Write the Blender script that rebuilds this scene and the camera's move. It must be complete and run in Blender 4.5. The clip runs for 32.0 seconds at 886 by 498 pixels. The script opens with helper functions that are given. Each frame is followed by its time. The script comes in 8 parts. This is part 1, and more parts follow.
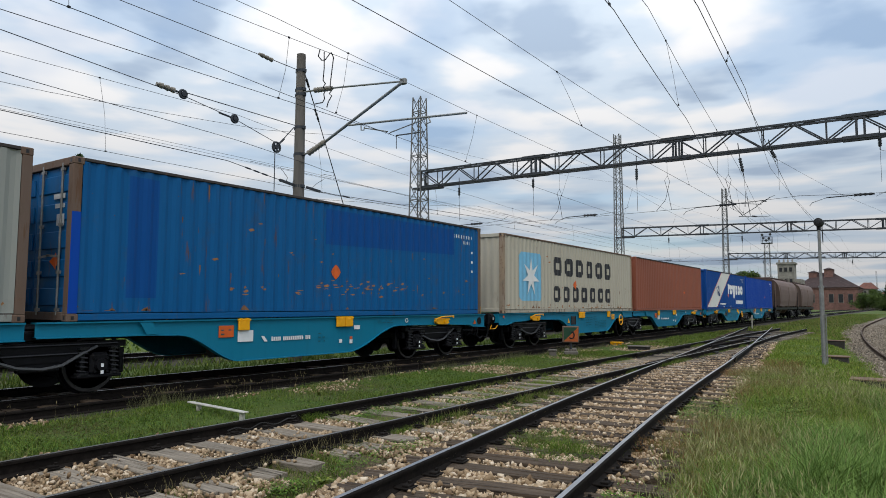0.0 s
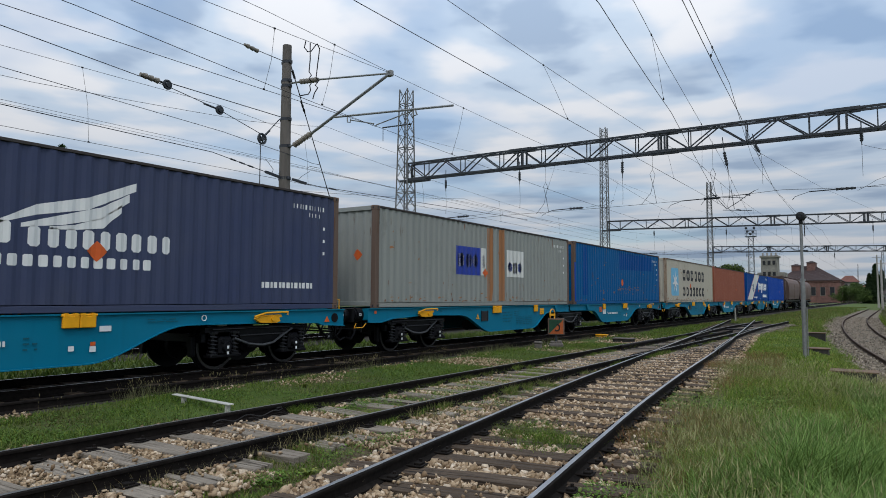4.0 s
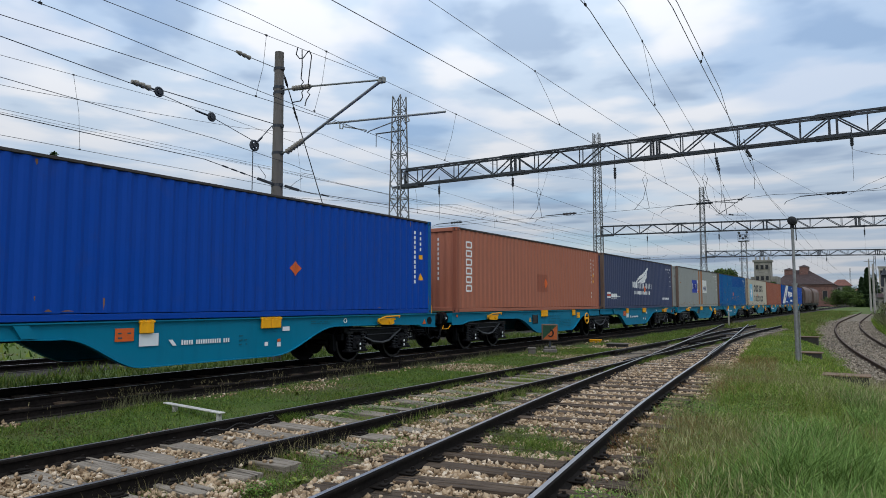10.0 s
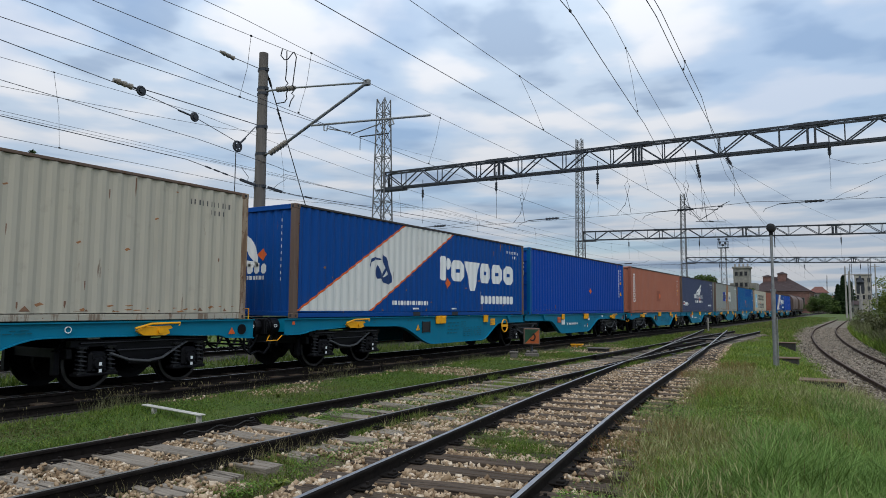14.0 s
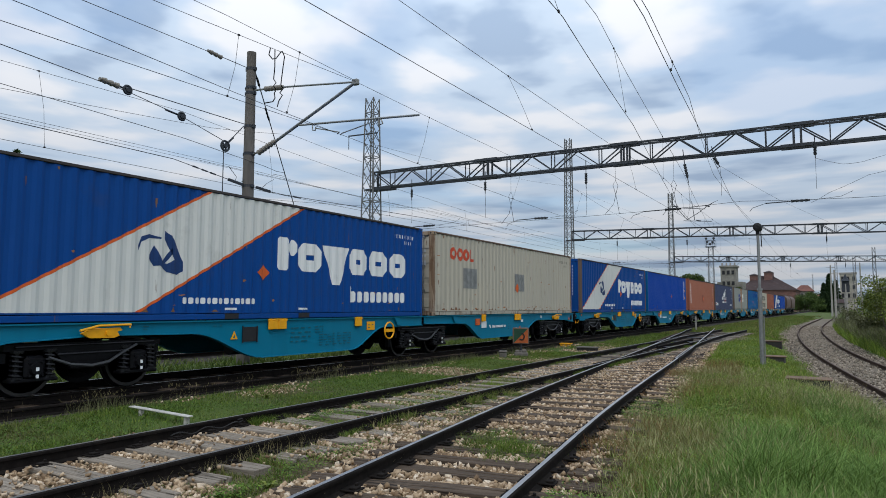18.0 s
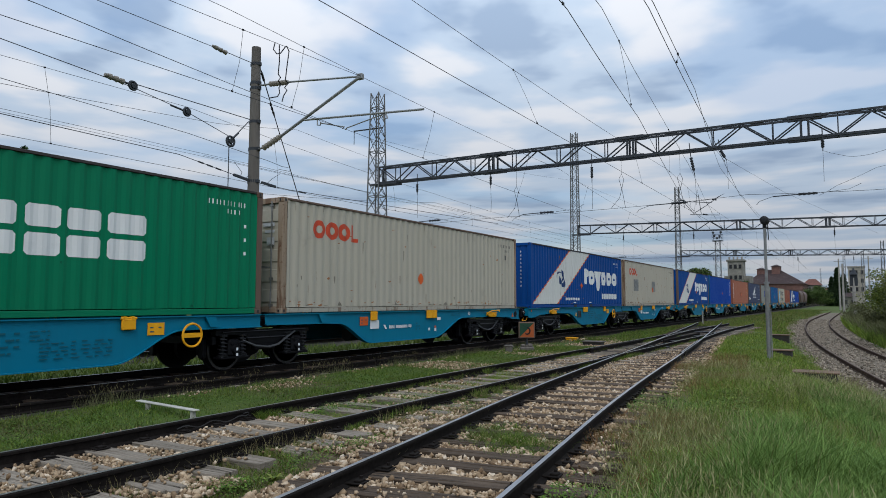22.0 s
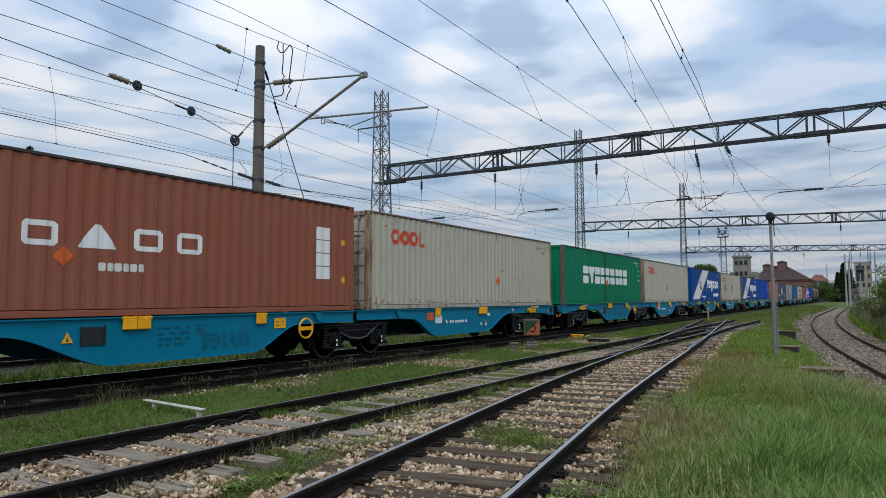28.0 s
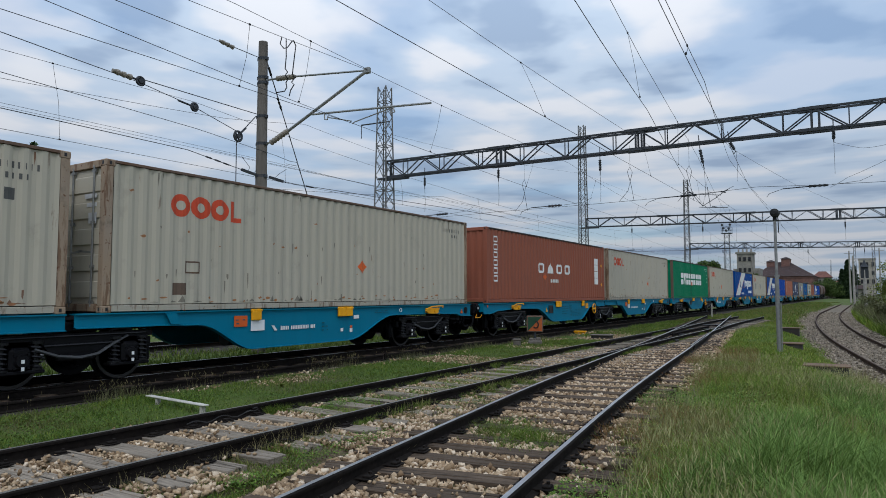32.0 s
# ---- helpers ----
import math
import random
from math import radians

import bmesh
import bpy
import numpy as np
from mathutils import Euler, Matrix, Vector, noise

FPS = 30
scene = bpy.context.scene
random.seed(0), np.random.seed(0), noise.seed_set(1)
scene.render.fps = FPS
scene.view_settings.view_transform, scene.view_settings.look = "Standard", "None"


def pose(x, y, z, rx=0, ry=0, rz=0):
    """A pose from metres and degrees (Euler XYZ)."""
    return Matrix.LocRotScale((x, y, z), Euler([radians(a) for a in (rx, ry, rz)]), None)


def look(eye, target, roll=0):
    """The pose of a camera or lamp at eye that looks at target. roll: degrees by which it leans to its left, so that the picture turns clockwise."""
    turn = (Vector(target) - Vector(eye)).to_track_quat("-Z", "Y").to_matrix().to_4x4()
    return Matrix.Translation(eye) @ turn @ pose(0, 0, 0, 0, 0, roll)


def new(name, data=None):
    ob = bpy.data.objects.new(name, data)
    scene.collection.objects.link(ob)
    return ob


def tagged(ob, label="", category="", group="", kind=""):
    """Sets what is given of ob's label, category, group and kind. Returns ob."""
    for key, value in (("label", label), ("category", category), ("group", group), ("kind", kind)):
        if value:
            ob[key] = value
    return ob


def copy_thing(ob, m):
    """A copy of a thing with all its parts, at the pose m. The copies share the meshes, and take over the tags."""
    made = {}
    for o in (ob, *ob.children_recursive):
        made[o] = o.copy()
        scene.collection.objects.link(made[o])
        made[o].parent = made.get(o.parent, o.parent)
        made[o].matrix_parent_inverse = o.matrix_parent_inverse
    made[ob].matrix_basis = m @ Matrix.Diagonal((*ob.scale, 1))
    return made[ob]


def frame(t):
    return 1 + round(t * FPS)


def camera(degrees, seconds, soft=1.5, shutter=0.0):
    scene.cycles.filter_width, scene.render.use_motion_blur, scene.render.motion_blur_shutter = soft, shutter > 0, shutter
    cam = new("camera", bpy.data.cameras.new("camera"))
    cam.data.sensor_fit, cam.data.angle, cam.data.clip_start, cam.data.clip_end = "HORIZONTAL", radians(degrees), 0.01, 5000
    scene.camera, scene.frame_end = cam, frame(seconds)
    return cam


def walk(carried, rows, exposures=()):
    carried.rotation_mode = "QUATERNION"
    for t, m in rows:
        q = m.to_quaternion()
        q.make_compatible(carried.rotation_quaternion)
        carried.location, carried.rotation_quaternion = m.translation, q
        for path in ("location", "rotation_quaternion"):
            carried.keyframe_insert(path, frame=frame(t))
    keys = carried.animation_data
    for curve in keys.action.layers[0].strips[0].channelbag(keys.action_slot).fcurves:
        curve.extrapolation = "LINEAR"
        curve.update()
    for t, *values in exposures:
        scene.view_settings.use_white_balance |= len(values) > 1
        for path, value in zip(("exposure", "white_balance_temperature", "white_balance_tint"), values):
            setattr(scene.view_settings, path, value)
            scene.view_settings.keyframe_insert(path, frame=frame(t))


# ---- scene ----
cam = camera(66.49, 32.0, soft=0.9)
PATH = [
    (0, pose(-0.045, -0.012, 1.444, 94.68, -0.18, 34.55)),
    (0.5, pose(-0.029, -0.013, 1.435, 94.50, -0.10, 34.63)),
    (1, pose(-0.037, -0.015, 1.453, 94.35, -0.26, 34.51)),
    (1.5, pose(-0.051, 0.067, 1.462, 94.10, -0.56, 34.15)),
    (2, pose(-0.008, -0.030, 1.435, 94.01, -0.46, 33.51)),
    (2.5, pose(0.006, -0.025, 1.444, 94.22, -0.42, 33.16)),
    (3, pose(0.015, -0.047, 1.441, 94.18, -0.19, 33.41)),
    (3.5, pose(-0.017, -0.032, 1.441, 94.06, -0.21, 33.41)),
    (5.5, pose(-0.005, -0.023, 1.440, 94.15, -0.19, 33.56)),
    (6, pose(-0.002, -0.008, 1.449, 94.33, -0.12, 33.88)),
    (6.5, pose(-0.013, 0.011, 1.441, 94.30, -0.32, 33.62)),
    (7, pose(-0.016, 0.007, 1.439, 94.37, -0.22, 33.42)),
    (7.5, pose(-0.014, 0.008, 1.440, 94.40, -0.12, 33.40)),
    (8, pose(0.002, 0.006, 1.442, 94.53, -0.14, 33.45)),
    (8.5, pose(-0.006, 0.004, 1.446, 94.41, 0.11, 33.68)),
    (9, pose(-0.015, 0.011, 1.437, 94.62, -0.07, 33.28)),
    (9.5, pose(-0.008, 0.006, 1.440, 94.57, 0.06, 33.22)),
    (10, pose(0.005, -0.000, 1.451, 94.55, 0.08, 32.96)),
    (10.5, pose(0.010, 0.008, 1.454, 94.68, 0.06, 32.97)),
    (11, pose(-0.003, -0.004, 1.454, 94.55, 0.03, 32.82)),
    (11.5, pose(-0.011, -0.002, 1.445, 94.49, -0.15, 32.21)),
    (12, pose(-0.009, -0.014, 1.436, 94.38, -0.06, 32.20)),
    (12.5, pose(0.004, -0.020, 1.436, 94.40, -0.07, 31.97)),
    (13, pose(-0.001, -0.010, 1.431, 94.53, -0.21, 31.95)),
    (13.5, pose(0.002, -0.014, 1.441, 94.59, -0.22, 31.82)),
    (14, pose(0.002, -0.017, 1.436, 94.88, -0.36, 31.46)),
    (14.5, pose(0.008, -0.031, 1.435, 95.11, -0.35, 31.44)),
    (16.5, pose(-0.003, -0.031, 1.434, 95.13, -0.47, 31.37)),
    (17, pose(-0.010, -0.023, 1.442, 95.03, -0.40, 31.06)),
    (17.5, pose(-0.014, -0.028, 1.433, 95.02, -0.19, 30.97)),
    (18, pose(0.001, -0.013, 1.445, 94.84, -0.19, 30.55)),
    (18.5, pose(0.007, 0.006, 1.443, 94.77, -0.29, 30.19)),
    (19, pose(0.002, 0.005, 1.431, 94.63, -0.25, 29.74)),
    (19.5, pose(0.020, 0.006, 1.426, 94.63, -0.18, 29.58)),
    (20, pose(0.017, 0.009, 1.435, 94.51, -0.12, 30.41)),
    (20.5, pose(0.012, 0.011, 1.442, 94.47, -0.06, 31.28)),
    (21, pose(0.006, 0.004, 1.439, 94.39, -0.06, 31.43)),
    (21.5, pose(-0.002, 0.009, 1.438, 94.28, -0.03, 31.15)),
    (22, pose(0.015, 0.004, 1.428, 94.42, -0.03, 31.08)),
    (22.5, pose(0.016, 0.008, 1.433, 94.54, 0.00, 31.17)),
    (23, pose(0.018, 0.008, 1.431, 94.35, 0.16, 31.47)),
    (23.5, pose(0.011, 0.014, 1.432, 94.60, -0.03, 31.13)),
    (24, pose(0.005, 0.005, 1.451, 94.37, 0.06, 31.09)),
    (24.5, pose(0.018, 0.013, 1.434, 94.30, 0.24, 31.22)),
    (25, pose(0.004, 0.010, 1.450, 94.27, 0.19, 31.42)),
    (25.5, pose(0.015, 0.010, 1.439, 94.42, 0.25, 31.50)),
    (27.5, pose(0.012, 0.010, 1.430, 94.23, 0.26, 31.52)),
    (28, pose(0.008, 0.007, 1.439, 94.21, 0.24, 31.49)),
    (28.5, pose(0.029, 0.022, 1.446, 94.06, 0.14, 31.50)),
    (29, pose(0.009, 0.021, 1.436, 93.90, 0.12, 31.53)),
    (29.5, pose(0.010, 0.015, 1.440, 93.90, 0.04, 31.71)),
    (30, pose(0.008, 0.011, 1.442, 93.88, 0.17, 31.80)),
    (30.5, pose(0.005, 0.023, 1.441, 93.88, 0.19, 31.56)),
    (31, pose(0.004, 0.022, 1.437, 93.91, 0.09, 31.44)),
    (31.5, pose(0.013, 0.007, 1.431, 93.92, 0.05, 31.35)),
    (32, pose(-0.002, 0.025, 1.445, 93.87, 0.14, 31.75)),
]
walk(cam, PATH, [(0.0, 0.06, 6750, 10), (1.5, 0.0, 6600, 10), (3.0, -0.15, 6350, 10), (5.0, -0.1, 6400, 10), (6.5, 0.02, 6400, 10), (9.0, -0.03, 6350, 10), (12.0, 0.0, 6400, 10), (14.5, -0.1, 6350, 10), (17.0, -0.18, 6350, 10), (18.0, -0.04, 6350, 10), (20.0, -0.1, 6300, 10), (21.0, -0.2, 6250, 10), (23.0, -0.09, 6250, 10), (24.0, -0.05, 6250, 10), (25.0, -0.12, 6250, 10), (28.0, -0.05, 6300, 10), (30.0, 0.05, 6350, 10), (31.0, -0.08, 6200, 10), (32.0, -0.18, 6200, 10)])

# ---- world and light ----
world = bpy.data.worlds.new("overcast_sky")
scene.world = world
world.use_nodes = True


def build_sky():
    nt = world.node_tree
    nt.nodes.clear()
    N, L = nt.nodes.new, nt.links.new
    out, bg = N("ShaderNodeOutputWorld"), N("ShaderNodeBackground")
    tc, sep = N("ShaderNodeTexCoord"), N("ShaderNodeSeparateXYZ")
    L(tc.outputs["Generated"], sep.inputs[0])

    def math_node(op, a, b=None, clamp=False):
        n = N("ShaderNodeMath")
        n.operation, n.use_clamp = op, clamp
        for i, v in enumerate((a, b)):
            if v is None:
                continue
            if isinstance(v, (int, float)):
                n.inputs[i].default_value = v
            else:
                L(v, n.inputs[i])
        return n.outputs[0]

    up = math_node("MAXIMUM", sep.outputs["Z"], 0.0)
    den = math_node("ADD", up, 0.15)
    around = math_node("ARCTAN2", sep.outputs["X"], sep.outputs["Y"])
    cx, cy = math_node("MULTIPLY", around, 3.4), math_node("DIVIDE", 1.25, den)
    comb = N("ShaderNodeCombineXYZ")
    L(cx, comb.inputs[0]), L(cy, comb.inputs[1])

    def clouds(scale, detail, rough, shift, stretch=(1, 1, 1), turn=0.0):
        mp = N("ShaderNodeMapping")
        mp.inputs["Location"].default_value = shift
        mp.inputs["Scale"].default_value = stretch
        mp.inputs["Rotation"].default_value = (0, 0, turn)
        n = N("ShaderNodeTexNoise")
        n.inputs["Scale"].default_value, n.inputs["Detail"].default_value, n.inputs["Roughness"].default_value = scale, detail, rough
        L(comb.outputs[0], mp.inputs[0]), L(mp.outputs[0], n.inputs["Vector"])
        return n.outputs["Fac"]

    big = clouds(0.8, 4, 0.5, (3.1, 0.7, 0), (1, 1.3, 1))
    lump = clouds(1.75, 4, 0.44, (9.0, 4.0, 0), (0.9, 1.6, 1))

    def ramp(fac, stops):
        r = N("ShaderNodeValToRGB")
        r.color_ramp.interpolation = "EASE"
        els = r.color_ramp.elements
        while len(els) < len(stops):
            els.new(0.5)
        for e, (p, c) in zip(els, stops):
            e.position, e.color = p, (*c, 1)
        L(fac, r.inputs[0])
        return r.outputs[0]

    # white lit tops to blue-grey undersides
    cloud = ramp(lump, [(0.33, (0.37, 0.475, 0.63)), (0.46, (0.565, 0.67, 0.80)), (0.62, (0.81, 0.83, 0.87))])
    sky = N("ShaderNodeTexSky")
    sky.sky_type, sky.sun_disc = "NISHITA", False
    sky.sun_elevation, sky.sun_rotation = radians(SUN_UP), radians(SUN_ROUND)
    gain = N("ShaderNodeMix")
    gain.data_type, gain.blend_type = "RGBA", "MULTIPLY"
    gain.inputs["Factor"].default_value = 1
    L(sky.outputs[0], gain.inputs["A"])
    gain.inputs["B"].default_value = (0.126, 0.142, 0.150, 1)
    cover = ramp(big, [(0.36, (0.62, 0.62, 0.62)), (0.53, (1, 1, 1))])
    mix = N("ShaderNodeMix")
    mix.data_type = "RGBA"
    L(cover, mix.inputs["Factor"]), L(gain.outputs["Result"], mix.inputs["A"]), L(cloud, mix.inputs["B"])
    # an overcast dome is brightest overhead
    rise = math_node("ADD", math_node("MULTIPLY", up, 1.6), 0.60)
    L(mix.outputs["Result"], bg.inputs[0]), L(math_node("MULTIPLY", rise, SKY_LIGHT), bg.inputs[1])
    L(bg.outputs[0], out.inputs[0])


SUN_UP, SUN_ROUND, SKY_LIGHT = 48.0, 150.0, 1.0
build_sky()
sun_data = bpy.data.lights.new("sun", "SUN")
sun_data.energy, sun_data.angle, sun_data.color = 1.05, radians(20), (1.0, 0.96, 0.9)
sun = new("sun", sun_data)
sun_way = Vector((math.sin(radians(SUN_ROUND)) * math.cos(radians(SUN_UP)), math.cos(radians(SUN_ROUND)) * math.cos(radians(SUN_UP)), math.sin(radians(SUN_UP))))
sun.matrix_world = look(sun_way * 50, (0, 0, 0))
scene.view_settings.exposure = 0.0


# ---- materials ----
class Shade:
    """A node material with a few short ways to write it."""

    def __init__(self, name, rough=0.6, metal=0.0):
        self.mat = bpy.data.materials.new(name)
        self.mat.use_nodes = True
        self.nt = self.mat.node_tree
        self.b = self.nt.nodes["Principled BSDF"]
        self.b.inputs["Roughness"].default_value, self.b.inputs["Metallic"].default_value = rough, metal
        self.b.inputs["Specular IOR Level"].default_value = 0.15
        self.tc = self.nt.nodes.new("ShaderNodeTexCoord")
        self.last = None

    def noise(self, scale, detail=4, rough=0.55, stretch=None, space="Object", seed=0.0):
        n = self.nt.nodes.new("ShaderNodeTexNoise")
        n.noise_dimensions = "4D"
        n.inputs["Scale"].default_value, n.inputs["Detail"].default_value, n.inputs["Roughness"].default_value = scale, detail, rough
        m = self.nt.nodes.new("ShaderNodeMapping")
        m.inputs["Scale"].default_value = stretch or (1, 1, 1)
        self.nt.links.new(self.tc.outputs[space], m.inputs[0])
        self.nt.links.new(m.outputs[0], n.inputs["Vector"])
        info = self.nt.nodes.new("ShaderNodeObjectInfo")
        k = self.nt.nodes.new("ShaderNodeMath")
        k.operation, k.inputs[1].default_value, k.inputs[2].default_value = "MULTIPLY_ADD", 37.0, seed
        self.nt.links.new(info.outputs["Random"], k.inputs[0])
        self.nt.links.new(k.outputs[0], n.inputs["W"])
        return n.outputs["Fac"]

    def random(self, island=False):
        if island:
            return self.nt.nodes.new("ShaderNodeNewGeometry").outputs["Random Per Island"]
        return self.nt.nodes.new("ShaderNodeObjectInfo").outputs["Random"]

    def ramp(self, fac, *stops):
        r = self.nt.nodes.new("ShaderNodeValToRGB")
        els = r.color_ramp.elements
        while len(els) < len(stops):
            els.new(0.5)
        for e, (p, c) in zip(els, stops):
            e.position, e.color = p, (*c, 1) if not isinstance(c, (int, float)) else (c, c, c, 1)
        self.nt.links.new(fac, r.inputs[0])
        return r.outputs[0]

    def mix(self, fac, a, b, blend="MIX"):
        m = self.nt.nodes.new("ShaderNodeMix")
        m.data_type, m.blend_type = "RGBA", blend
        for key, v in (("Factor", fac), ("A", a), ("B", b)):
            if isinstance(v, (int, float)):
                m.inputs[key].default_value = v
            elif isinstance(v, tuple):
                m.inputs[key].default_value = (*v, 1)
            else:
                self.nt.links.new(v, m.inputs[key])
        return m.outputs["Result"]

    def color(self, v):
        if isinstance(v, tuple):
            self.b.inputs["Base Color"].default_value = (*v, 1)
        else:
            self.nt.links.new(v, self.b.inputs["Base Color"])
        return self

    def roughness(self, fac, low, high):
        self.nt.links.new(self.ramp(fac, (0.3, low), (0.7, high)), self.b.inputs["Roughness"])
        return self

    def bump(self, fac, strength=0.3, distance=0.01):
        n = self.nt.nodes.new("ShaderNodeBump")
        n.inputs["Strength"].default_value, n.inputs["Distance"].default_value = strength, distance
        self.nt.links.new(fac, n.inputs["Height"])
        self.nt.links.new(n.outputs[0], self.b.inputs["Normal"])
        return self


def tint(c, k):
    return tuple(min(1.0, v * k) for v in c)


def worn_paint(name, c, rust=0.5, fade=0.25, rough=0.5):
    """Weathered paint on steel: faded patches, vertical run-off streaks, rust spots."""
    s = Shade(name, rough)
    patch = s.noise(0.55, 5, 0.6)
    grey = sum(c) / 3
    dull = tuple(v * (1 - fade) + (grey * 0.7 + 0.08) * fade for v in c)
    col = s.mix(s.ramp(patch, (0.35, 0.0), (0.7, 1.0)), c, dull)
    streak = s.noise(1.0, 4, 0.6, (5, 5, 0.35), seed=3)
    col = s.mix(s.ramp(streak, (0.52, 0.0), (0.75, 0.28)), col, tint(dull, 0.62))
    scuff = s.noise(1.7, 6, 0.68, (1, 1, 0.8), seed=13)
    col = s.mix(s.ramp(scuff, (0.57, 0.0), (0.67, 0.03 + 0.38 * rust)), col, tuple(v * 0.4 + w for v, w in zip(dull, (0.035, 0.03, 0.022))))
    runs = s.noise(1.0, 6, 0.7, (7, 7, 0.9), seed=8)
    k = 0.70 - 0.10 * rust
    col = s.mix(s.ramp(runs, (k, 0.0), (k + 0.06, 0.7)), col, (0.115, 0.056, 0.03))
    spots = s.noise(11, 5, 0.7, seed=5)
    k = 0.76 - 0.08 * rust
    col = s.mix(s.ramp(spots, (k, 0.0), (k + 0.03, 0.9)), col, (0.12, 0.05, 0.025))
    s.color(col).roughness(patch, rough - 0.08, rough + 0.15)
    s.b.inputs["Specular IOR Level"].default_value = 0.14
    return s.bump(s.noise(2.2, 3, 0.5, seed=2), 0.25, 0.02).mat


def plain_rough(name, c, rough=0.6, metal=0.0, vary=0.3, scale=6, bump=0.2, stretch=None, gloss=0.3):
    s = Shade(name, rough, metal)
    s.b.inputs["Specular IOR Level"].default_value = gloss
    n = s.noise(scale, 6, 0.65, stretch)
    big = s.noise(scale * 0.13, 3, 0.5, seed=4)
    col = s.ramp(n, (0.3, tint(c, 1 - vary)), (0.7, tint(c, 1 + vary)))
    col = s.mix(s.ramp(big, (0.4, 0.0), (0.65, 0.45)), col, tint(c, 1 - vary * 0.8))
    return s.color(col).bump(n, bump, 0.01).mat


